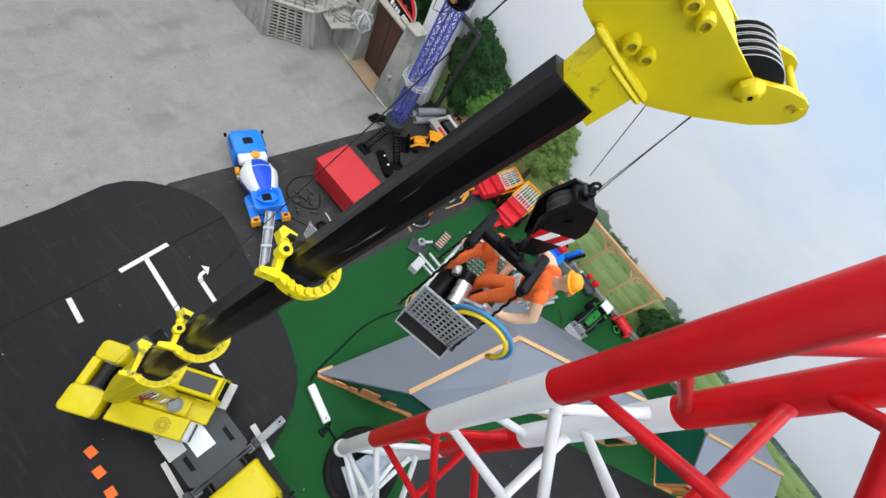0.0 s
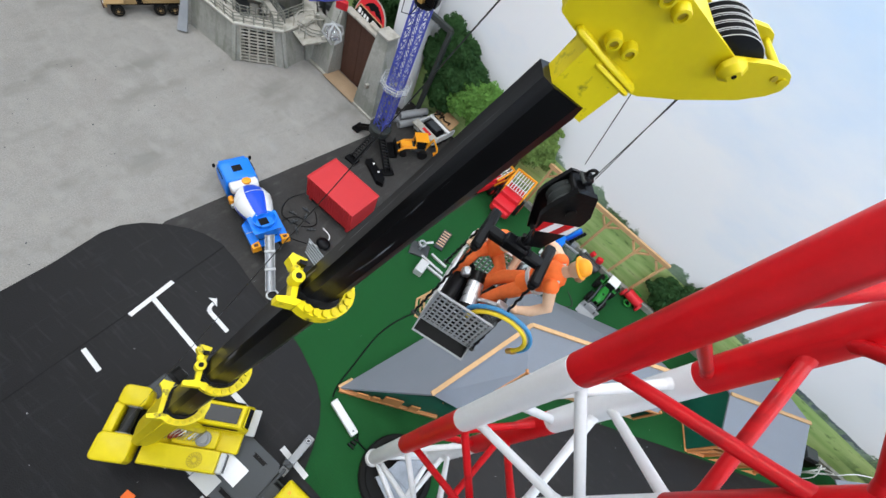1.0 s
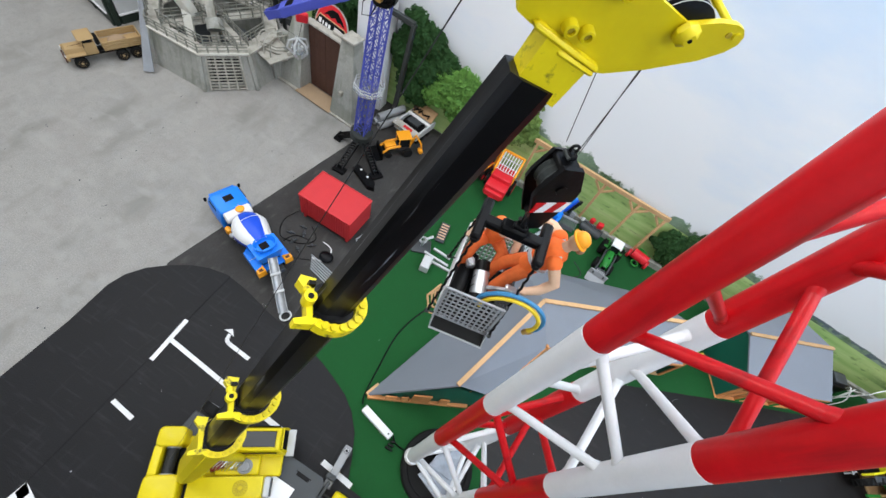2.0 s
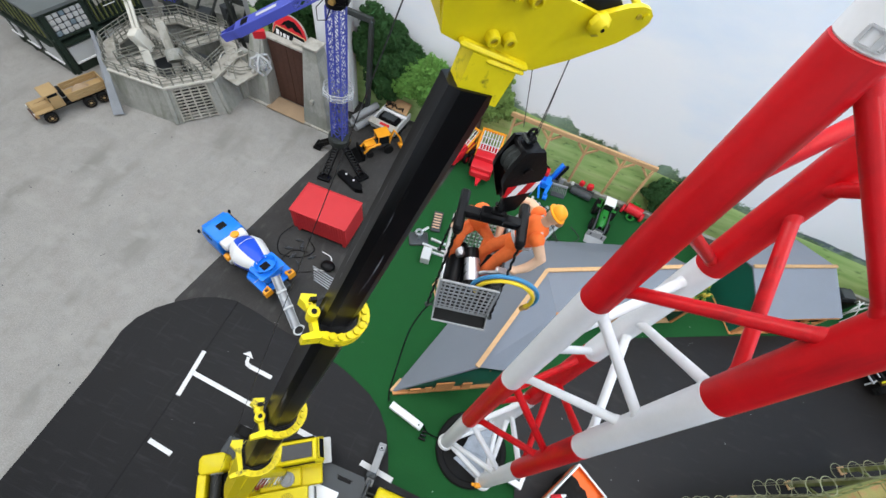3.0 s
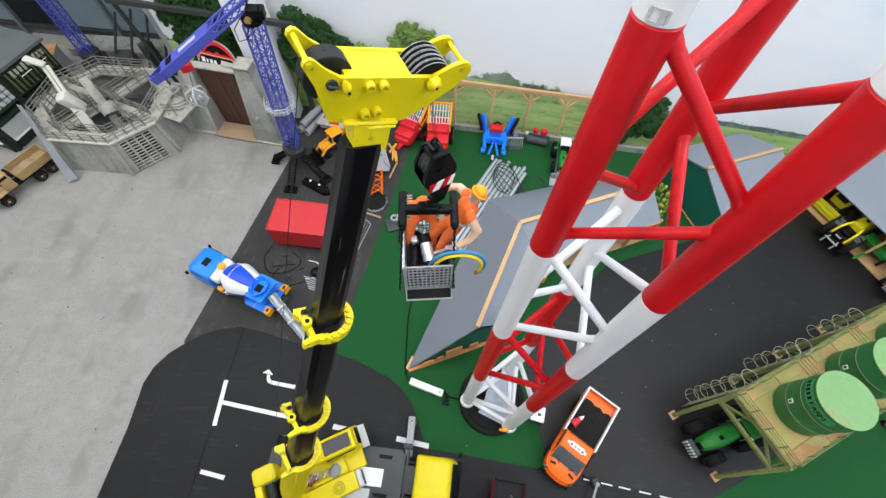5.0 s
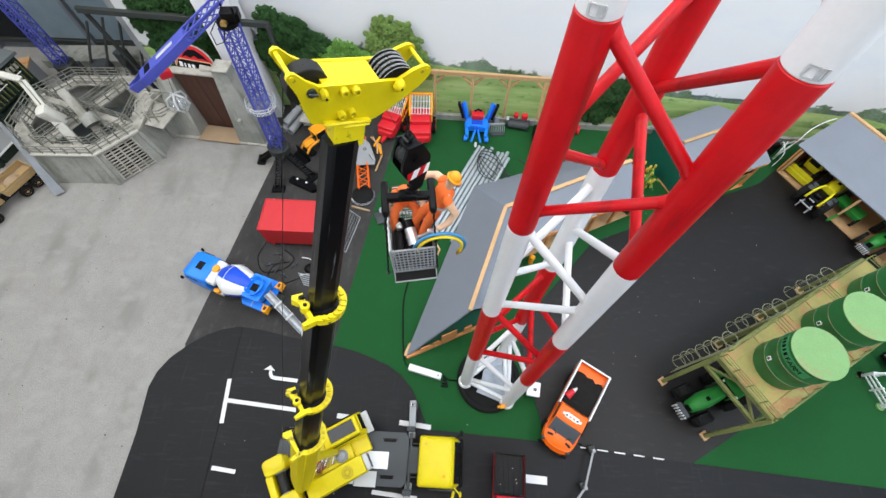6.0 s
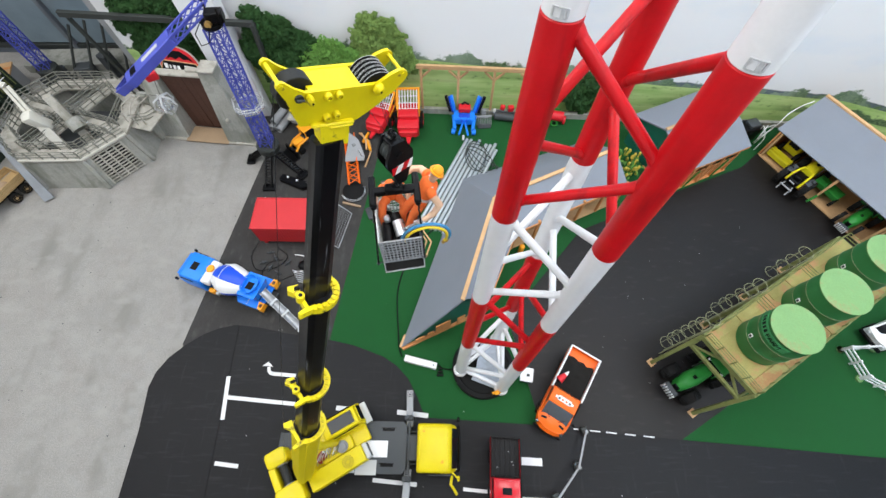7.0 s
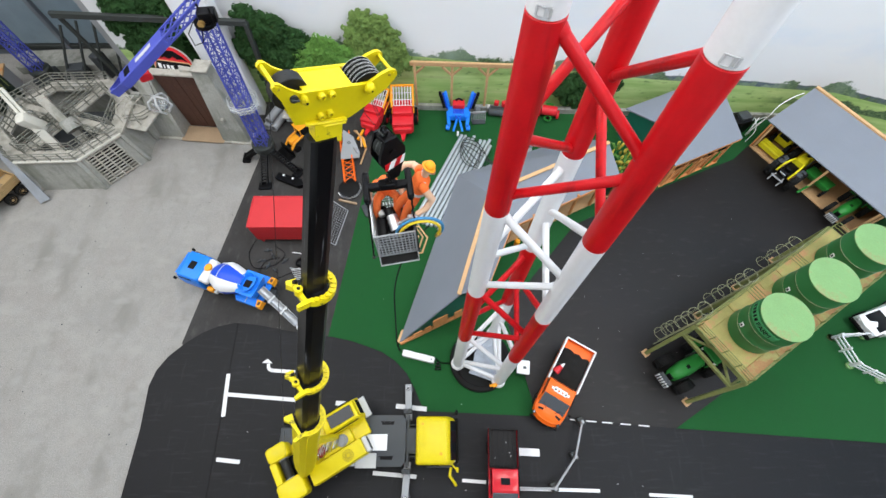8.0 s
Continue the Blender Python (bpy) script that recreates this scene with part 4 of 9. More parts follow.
        part("headlight", Geo().box((0.046, y0 + s * 0.068, 0.065), (0.006, 0.025, 0.013), (0, 0, 0), 0.002), M["white"], cabin)
    part("front_guard", Geo().tube([(0.054, y0 - 0.085, 0.09), (0.06, y0 - 0.075, 0.10), (0.06, y0 + 0.075, 0.10), (0.054, y0 + 0.085, 0.09)], 0.004, 8).tube([(0.054, y0 - 0.085, 0.06), (0.06, y0, 0.062), (0.054, y0 + 0.085, 0.06)], 0.005, 8), M["black"], cabin)
    part("roof_beacon", Geo().cyl((-0.01, y0 - 0.05, 0.157), (-0.01, y0 - 0.05, 0.163), 0.006, 12).cyl((-0.085, y0 + 0.06, 0.157), (-0.085, y0 + 0.06, 0.162), 0.005, 12), M["amber"], cabin)
    T("hook_arm", Geo().tube([(0.03, y0 - 0.1, 0.08), (0.025, y0 - 0.13, 0.085), (0.04, y0 - 0.15, 0.07), (0.05, y0 - 0.165, 0.05)], 0.006, 8), "yellow")
    return crane


HOOK_TOP = (-0.0747, 0.3600, 1.6027)
truck_crane()


# ---- hook, lifting basket and its two figures ----
def hook_block():
    x, y, z = HOOK_TOP
    hk = thing("hook_block", pose(x, y, z - 0.040, 0, 0, 40), "black hook block with red and white warning stripes", "hook block")
    flip = Matrix(((1, 0, 0, 0), (0, 0, 1, 0), (0, 1, 0, 0), (0, 0, 0, 1)))
    shape = [(-0.0055, -0.050), (0.0055, -0.050), (0.0130, -0.030), (0.0205, -0.006), (0.0205, 0.003), (0.0105, 0.027), (-0.0085, 0.030), (-0.0190, 0.006), (-0.0205, -0.004), (-0.0125, -0.030)]
    for y0 in (-0.0130, 0.0085):
        side = part("cheek_plate", Geo().prism(shape, y0, y0 + 0.0045, flip, 0.05 if y0 > 0 else 0.0), M["black"], hk)
        if y0 < 0:
            for k in range(4):
                x0 = -0.0215 + k * 0.0095
                lo, hi = max(x0, -0.0150), min(x0 + 0.0095, 0.0150)
                band = [(lo, -0.0240), (hi, -0.0240), (min(x0 + 0.0165, 0.0190), -0.0110), (min(x0 + 0.007, 0.0190), -0.0110)]
                part("warning_stripe", Geo().prism(band, y0 - 0.0007, y0 + 0.001, flip), M["white" if k % 2 else "mast_red"], side)
            part("rope_axle", Geo().cyl((0, y0 - 0.002, 0.006), (0, y0 + 0.001, 0.006), 0.0045, 14), M["black"], side)
    part("sheave", Geo().lathe([(0.004, -0.0082), (0.0155, -0.0082), (0.0165, -0.0072), (0.0145, -0.004), (0.0165, 0), (0.0145, 0.004), (0.0165, 0.0072), (0.0155, 0.0082), (0.004, 0.0082)], 28, pose(0, 0, 0.006, 90, 0, 0)), M["steel_dark"], hk, "dark grooved rope sheave")
    part("spacer", Geo().box((0.0, 0.0, 0.025), (0.018, 0.0215, 0.006), (0, 0, 0), 0.0015).box((0.0180, 0, -0.002), (0.004, 0.0215, 0.012), (0, 0, 0), 0.001), M["black"], hk)
    part("crosshead", Geo().box((0.0, 0.0, -0.042), (0.010, 0.026, 0.014), (0, 0, 0), 0.003), M["black"], hk)
    eye = part("eye", Geo().box((0.0, 0, 0.0325), (0.009, 0.010, 0.007), (0, 0, 0), 0.002).ring((0, 0, 0.0), 0.0036, 0.0013, 14, 6, pose(0.0, 0, 0.0385, 90, 0, 0)), M["black"], hk)
    part("eye_bolt", Geo().cyl((-0.004, -0.005, 0.033), (-0.004, 0.005, 0.033), 0.0016, 8), M["steel_dark"], eye)
    low = -(z - 0.040 - SPREADER_Z) + 0.004
    pts = [(0, 0, -0.045), (0, 0, low + 0.019)] + [(0.0095 * math.sin(radians(a)), 0, low + 0.0095 + 0.0095 * math.cos(radians(a))) for a in range(0, 260, 20)]
    part("hook", Geo().tube(pts, [0.0042, 0.0040] + [0.0040 - 0.00016 * i for i in range(len(pts) - 2)], 10), M["black"], hk)
    return hk


SPREADER_Z = 1.5020
hook_block()
BK = pose(-0.0755, 0.3027, 1.3603, 0, 0, 10.4)


def basket():
    b = thing("lifting_basket", BK, "grey perforated metal work basket hanging from a black spreader", "basket")
    W, D, H = 0.065, 0.090, 0.0703
    SZ = SPREADER_Z - 1.3603
    part("floor_plate", Geo().box((0, D / 2, 0.001), (W, D, 0.002), (0, 0, 0), 0.0006), M["black"], b)

    def grille(w, h, m, nx, nz, thin, deep, shade):
        g = Geo()
        edge = 0.0026
        for z in (edge / 2, h - edge / 2):
            g.box((0, 0, z), (w, 0.0024, edge), m=m)
        for x in (-w / 2 + edge / 2, w / 2 - edge / 2):
            g.box((x, 0, h / 2), (edge, 0.0024, h - 2 * edge), m=m)
        panel = part("side_panel", g, M[shade], b, "grey perforated side panel")
        for i in range(1, nx):
            part("bar", Geo().box((-w / 2 + w * i / nx, 0, h / 2), (thin, deep, h - edge), m=m), M[shade], panel)
        for i in range(1, nz):
            part("bar", Geo().box((0, 0, h * i / nz), (w - edge, deep * 1.15, thin), m=m), M[shade], panel)
        return panel
    # Lighter and darker greys put the light on each panel into its colour.
    grille(W, H, pose(0, 0, 0), 11, 8, 0.0019, 0.0010, "mid_grey")
    grille(W, H, pose(0, D, 0), 12, 9, 0.0018, 0.0010, "light_grey")
    grille(D, H, pose(-W / 2, D / 2, 0, 0, 0, 90), 20, 14, 0.0019, 0.0010, "light_grey")
    grille(D, H, pose(W / 2, D / 2, 0, 0, 0, 90), 13, 9, 0.0018, 0.0010, "dark_grey")
    tray = part("front_tray", Geo().box((0, -0.0076, -0.0030), (W - 0.002, 0.0155, 0.0012), (18, 0, 0)), M["rubber"], b, "dark sheet tray below the front panel")
    part("tray_rim", Geo().tube([(-W / 2, 0.0, 0.001), (-W / 2, -0.0153, -0.0049), (W / 2, -0.0153, -0.0049), (W / 2, 0.0, 0.001)], 0.0013, 6), M["mid_grey"], tray)
    for s in (-1, 1):
        part("tray_cheek", Geo().add([(s * W / 2, 0, 0.018), (s * W / 2, -0.0153, -0.0049), (s * W / 2, 0, 0.0), (s * (W / 2 - 0.001), 0, 0.018), (s * (W / 2 - 0.001), -0.0153, -0.0049), (s * (W / 2 - 0.001), 0, 0.0)], [(0, 1, 2), (3, 5, 4), (0, 3, 4, 1), (1, 4, 5, 2), (2, 5, 3, 0)]), M["mid_grey"], tray)
    # spreader: a cross beam with a bar at each end, turned a little against the basket
    sm = pose(0.003, 0.044, SZ, 0, 0, -2)
    beam = Geo().box((0, 0, -0.004), (0.062, 0.0125, 0.010), (0, 0, 0), 0.0022, m=sm).box((0, 0, 0.0), (0.026, 0.0140, 0.012), (0, 0, 0), 0.0025, m=sm)
    sp = part("spreader", beam, M["black"], b, "black H-shaped spreader beam")
    part("spreader_eye", Geo().box((0.004, 0, 0.006), (0.014, 0.009, 0.010), (0, 0, 0), 0.002, m=sm).ring((0, 0, 0), 0.0062, 0.0028, 18, 8, sm @ pose(0.005, 0.004, 0.014, 0, 90, 0)), M["black"], sp)
    ends = {}
    for s in (-1, 1):
        part("spreader_arm", Geo().box((s * 0.031, 0.0, -0.004), (0.0100, 0.052, 0.0105), (0, 0, 0), 0.0025, m=sm), M["black"], b)
        for t in (-1, 1):
            ends[s, t] = sm @ Vector((s * 0.031, t * 0.0235, -0.006))
    feet = {(-1, -1): (-0.0415, -0.004, 0.0095), (-1, 1): (-0.041, 0.070, 0.018), (1, -1): (0.0345, -0.004, 0.0095), (1, 1): (0.036, 0.076, 0.020)}
    for key, a in ends.items():
        e = Vector(feet[key])
        turns = []
        n = 46
        side = (e - a).orthogonal().normalized()
        up = (e - a).normalized().cross(side)
        for k in range(n + 1):
            w = k * 1.35
            turns.append(a + (e - a) * (k / n) + (side * math.cos(w) + up * math.sin(w)) * 0.0006)
        sling = part("sling", Geo().tube(turns, 0.0014, 6), M["black"], b, "black twisted sling")
        part("ball_joint", Geo().ball(a + Vector((0, 0, -0.001)), 0.0043, 8), M["black"], sling)
        part("end_fitting", Geo().ball(e, 0.0030, 8).cyl(e, e + Vector((0.008 if key[0] < 0 else -0.004, 0.001, 0)), 0.0012, 6), M["steel_dark"], sling)
    # machine on the basket floor
    part("machine_body", Geo().box((-0.016, 0.044, 0.018), (0.026, 0.066, 0.032), (0, 0, 3), 0.006).cyl((-0.020, 0.016, 0.036), (-0.017, 0.070, 0.038), 0.009, 14), M["black"], b, "black machine body in the basket")
    part("pump", Geo().cyl((0.003, 0.020, 0.042), (-0.001, 0.046, 0.050), 0.0092, 20), M["steel"], b, "shiny steel cylinder")
    part("pump_end", Geo().cyl((0.0055, 0.006, 0.038), (0.003, 0.021, 0.042), 0.0105, 20).cyl((-0.001, 0.046, 0.050), (-0.003, 0.058, 0.053), 0.0080, 16), M["black"], b, "black end cap of the cylinder")
    part("pump_rib", Geo().ring((0, 0, 0), 0.0094, 0.0007, 18, 5, pose(0.002, 0.027, 0.0442, 75, 0, 9)).ring((0, 0, 0), 0.0094, 0.0007, 18, 5, pose(0.0005, 0.037, 0.0472, 75, 0, 9)), M["steel_dark"], b)
    part("valve", Geo().box((-0.017, 0.052, 0.050), (0.010, 0.012, 0.010), (0, 0, 20), 0.002).cyl((-0.018, 0.050, 0.054), (-0.018, 0.046, 0.062), 0.0028, 8), M["steel"], b, "small steel valve")
    part("lamp_arm", Geo().tube([(0.010, 0.030, 0.050), (0.018, 0.024, 0.066), (0.034, 0.024, 0.074)], 0.0024, 8).box((0.030, 0.024, 0.0745), (0.013, 0.008, 0.0045), (0, 12, 4), 0.0015), M["steel"], b, "bright metal tool arm")
    for off, ma in ((0.0, "hose_yellow"), (0.0052, "hose_blue")):
        mid = Vector((0.040, 0.011, 0.050))
        pts = []
        for a in range(192, -22, -12):
            w = radians(a)
            pts.append(mid + Vector(((0.0325 + off) * math.cos(w), -0.004 + off * 0.5, (0.034 + off) * math.sin(w))))
        pts.append(pts[-1] + Vector((-0.003, 0, -0.007)))
        h = part("hose", Geo().tube(pts, 0.0024, 8), M[ma], b)
        part("hose_coupling", Geo().cyl(pts[-1], pts[-1] + Vector((-0.003, -0.001, -0.006)), 0.0030, 8), M["brass"], h)
    return b


basket()


def doll(label, draw):
    """A plain jointed doll as one mesh, with its colours by face."""
    g, cuts, names = Geo(), [], []
    for ma, shapes in draw:
        n0 = len(g.f)
        for kind, *rest in shapes:
            if kind == "limb":
                g.tube(rest[0], rest[1], 12)
            elif kind == "ball":
                g.ball(rest[0], rest[1], 12, rest[2])
            elif kind == "cap":
                g.lathe([(0.0148, -0.0006), (0.0148, 0.0008), (0.0118, 0.0016), (0.0113, 0.0062), (0.0086, 0.0105), (0.0042, 0.0126), (0.0005, 0.0130)], 20, rest[0])
            else:
                g.box(rest[0], rest[1], rest[2], rest[3])
        cuts.append((n0, len(g.f), ma))
        if ma not in names:
            names.append(ma)
    ob = part("worker_doll", g, M[names[0]], None, "", 50, BK)
    ob.data.materials.clear()
    for nme in names:
        ob.data.materials.append(M[nme])
    for a, b, ma in cuts:
        for i in range(a, b):
            ob.data.polygons[i].material_index = names.index(ma)
    return tagged(ob, label, "doll")


doll("toy worker in orange vest and yellow helmet leaning over the basket", [
    ("vest", (("limb", [(0.038, 0.055, 0.082), (0.043, 0.056, 0.095), (0.050, 0.057, 0.112), (0.055, 0.058, 0.124), (0.058, 0.0585, 0.130)], [0.0112, 0.0126, 0.0148, 0.0136, 0.0070]),
              ("ball", (0.054, 0.041, 0.121), 0.0085, (1, 1, 1)), ("ball", (0.054, 0.075, 0.121), 0.0085, (1, 1, 1)))),
    ("trouser", (("limb", [(0.040, 0.051, 0.083), (0.026, 0.043, 0.066), (0.014, 0.037, 0.036), (0.008, 0.034, 0.010)], [0.0088, 0.0076, 0.0062, 0.0054]),
                 ("limb", [(0.037, 0.062, 0.083), (0.020, 0.060, 0.070), (0.006, 0.056, 0.048), (0.000, 0.054, 0.010)], [0.0088, 0.0076, 0.0062, 0.0054]))),
    ("light_grey", (("limb", [(0.0435, 0.056, 0.0965), (0.0455, 0.0563, 0.1005)], [0.0150, 0.0156]), ("limb", [(0.0565, 0.046, 0.127), (0.0600, 0.046, 0.108)], [0.0022, 0.0022]), ("limb", [(0.0565, 0.070, 0.127), (0.0600, 0.070, 0.108)], [0.0022, 0.0022]))),
    ("skin", (("ball", (0.0645, 0.0595, 0.1405), 0.0080, (1, 1, 1.1)), ("limb", [(0.058, 0.0585, 0.128), (0.064, 0.059, 0.139)], [0.0058, 0.0055]),
              ("limb", [(0.053, 0.077, 0.121), (0.046, 0.090, 0.117), (0.032, 0.091, 0.119), (0.018, 0.078, 0.122)], [0.0066, 0.0060, 0.0052, 0.0040]),
              ("limb", [(0.055, 0.039, 0.120), (0.065, 0.032, 0.102), (0.055, 0.027, 0.088), (0.044, 0.024, 0.082)], [0.0066, 0.0060, 0.0052, 0.0042]),
              ("ball", (0.042, 0.024, 0.081), 0.0048, (1.2, 1, 0.9)), ("ball", (0.016, 0.076, 0.122), 0.0046, (1.2, 1, 0.9)))),
    ("beard", (("ball", (0.0712, 0.0575, 0.1365), 0.0048, (1, 1.2, 1)),)),
    ("amber", (("cap", Matrix.Translation((0.0662, 0.0598, 0.1455)) @ pose(0, 0, 0, -4, 34, 0) @ Matrix.Scale(0.76, 4)),)),
    ("black", (("box", (0.009, 0.033, 0.007), (0.018, 0.010, 0.011), (0, 0, -30), 0.003), ("box", (0.001, 0.053, 0.007), (0.018, 0.010, 0.011), (0, 0, -20), 0.003))),
])
doll("toy worker in orange clothes sitting on the basket's rear rim", [
    ("vest", (("limb", [(-0.004, 0.086, 0.064), (-0.004, 0.087, 0.072), (-0.003, 0.086, 0.084), (-0.002, 0.083, 0.093), (0.000, 0.080, 0.097)], [0.0105, 0.0115, 0.0132, 0.0118, 0.0060]),
              ("ball", (-0.016, 0.084, 0.090), 0.0068, (1, 1, 1)), ("ball", (0.012, 0.084, 0.090), 0.0068, (1, 1, 1)))),
    ("trouser", (("limb", [(-0.010, 0.084, 0.064), (-0.020, 0.070, 0.066), (-0.024, 0.058, 0.052), (-0.023, 0.054, 0.030)], [0.0080, 0.0070, 0.0062, 0.0052]),
                 ("limb", [(0.003, 0.084, 0.064), (0.013, 0.069, 0.066), (0.010, 0.056, 0.052), (0.006, 0.052, 0.030)], [0.0080, 0.0070, 0.0062, 0.0052]))),
    ("skin", (("ball", (0.002, 0.073, 0.100), 0.0074, (1, 1, 1.05)), ("limb", [(-0.018, 0.084, 0.089), (-0.028, 0.080, 0.086), (-0.031, 0.064, 0.078)], [0.0054, 0.0048, 0.0038]),
              ("limb", [(0.014, 0.084, 0.089), (0.022, 0.078, 0.084), (0.022, 0.066, 0.076)], [0.0054, 0.0048, 0.0038]))),
    ("black", (("box", (-0.023, 0.050, 0.024), (0.010, 0.016, 0.010), (0, 0, 4), 0.003), ("box", (0.006, 0.048, 0.024), (0.010, 0.016, 0.010), (0, 0, -4), 0.003))),
])


# ---- barns ----
def sheet(g, pts, thick):
    """A flat board over a polygon of 3D points, thickened downwards."""
    n = len(pts)
    a = [Vector(p) for p in pts]
    nrm = (a[1] - a[0]).cross(a[-1] - a[0]).normalized()
    if nrm.z < 0:
        nrm = -nrm
    verts = a + [p - nrm * thick for p in a]
    faces = [tuple(range(n)), tuple(reversed(range(n, 2 * n)))] + [(i, n + i, n + (i + 1) % n, (i + 1) % n) for i in range(n)]
    return g.add(verts, faces)


def batten(name, a, b, w, h, ma, parent):
    a, b = Vector(a), Vector(b)
    d = b - a
    q = d.to_track_quat("X", "Z")
    m = Matrix.LocRotScale((a + b) / 2, q, None)
    return part(name, Geo().box((0, 0, 0), (d.length, w, h), (0, 0, 0), min(w, h) * 0.12, m=m), M[ma], parent)


P1, P2, P3 = (0.067, 0.615, 0.28), (0.225, 1.14, 0.28), (0.868, 1.455, 0.28)
L1, L2, L3 = (-0.212, 0.468, 0.022), (0.085, 1.44, 0.022), (0.80, 1.72, 0.022)
E1, E2, E3 = (0.205, 0.68, 0.19), (0.335, 1.0, 0.19), (0.935, 1.30, 0.19)


def barn_long():
    b = thing("barn", pose(0, 0, 0), "angled barn with grey felt roof, pale ridge battens and green gable", "barn")
    for q in ([L1, P1, P2, L2], [L2, P2, P3, L3], [P1, E1, E2, P2], [P2, E2, E3, P3]):
        part("roof_panel", sheet(Geo(), q, 0.008), M["roof"], b)
    up = lambda p, d=0.004: (p[0], p[1], p[2] + d)
    for a, c in ((P1, P2), (P2, P3)):
        batten("ridge_batten", up(a), up(c), 0.019, 0.009, "ply", b)
    gable = Geo().add([(L1[0] + 0.015, L1[1] + 0.012, 0.012), (P1[0] + 0.004, P1[1] + 0.008, 0.012), (E1[0], E1[1] + 0.006, 0.012), (E1[0], E1[1] + 0.006, 0.18), (P1[0] + 0.004, P1[1] + 0.008, 0.268),
                       (L1[0] + 0.035, L1[1] + 0.028, 0.03), (-0.17, 0.49, 0.012), (0.075, 0.61, 0.012), (0.19, 0.67, 0.012), (0.19, 0.67, 0.18), (0.075, 0.61, 0.268), (-0.165, 0.50, 0.03)],
                      [(0, 1, 4, 5), (1, 2, 3, 4), (6, 11, 10, 7), (7, 10, 9, 8)])
    part("gable_wall", gable, M["barn_green"], b, "dark green gable wall")
    base = Vector((0.894, 0.448, 0))
    o = Vector((L1[0] + 0.005, L1[1] - 0.004, 0.012))
    batten("base_board", o, o + base * 0.42, 0.016, 0.026, "ply_orange", b)
    for s, h, w in ((0.095, 0.045, 0.045), (0.150, 0.050, 0.030), (0.215, 0.105, 0.075), (0.31, 0.075, 0.040)):
        c = o + base * s
        part("wall_panel", Geo().box((c.x, c.y - 0.003, 0.02 + h / 2), (w, 0.006, h), (0, 0, 26.6), 0.001), M["ply_orange"], b)
    batten("corner_block", (L1[0], L1[1], 0.014), (L1[0] + 0.02, L1[1] + 0.06, 0.014), 0.02, 0.02, "ply", b)
    # open front on the yard
    for a, c in ((E1, E2), (E2, E3)):
        batten("eave_board", (a[0], a[1], a[2] - 0.012), (c[0], c[1], c[2] - 0.012), 0.008, 0.02, "ply_orange", b)
    for k in range(6):
        f = k / 5
        p = [E2[i] + (E3[i] - E2[i]) * f for i in range(3)]
        batten("post", (p[0], p[1] + 0.004, 0.008), (p[0], p[1] + 0.004, 0.20), 0.012, 0.012, "ply_orange", b)
    part("back_wall", Geo().box((0.60, 1.30, 0.10), (0.62, 0.006, 0.19), (0, 0, 24.5)), M["ply_orange"], b)
    part("back_wall", Geo().box((0.24, 0.92, 0.10), (0.006, 0.6, 0.19), (0, 0, -22)), M["ply_orange"], b)
    part("barn_floor", Geo().prism([(E2[0], E2[1]), (E3[0], E3[1]), (0.80, 1.39), (0.3, 1.15)], 0.0075, 0.011), M["ply"], b)
    part("end_wall", Geo().add([(P3[0] - 0.004, P3[1], 0.012), (L3[0] - 0.004, L3[1] - 0.02, 0.012), (P3[0] - 0.004, P3[1], 0.268), (E3[0] - 0.004, E3[1], 0.012), (E3[0] - 0.004, E3[1], 0.18),
                                (P3[0] - 0.012, P3[1], 0.012), (L3[0] - 0.012, L3[1] - 0.02, 0.012), (P3[0] - 0.012, P3[1], 0.268), (E3[0] - 0.012, E3[1], 0.012), (E3[0] - 0.012, E3[1], 0.18)],
                               [(0, 1, 2), (0, 2, 4, 3), (5, 7, 6), (5, 8, 9, 7)]), M["barn_green"], b)
    return b


barn_long()


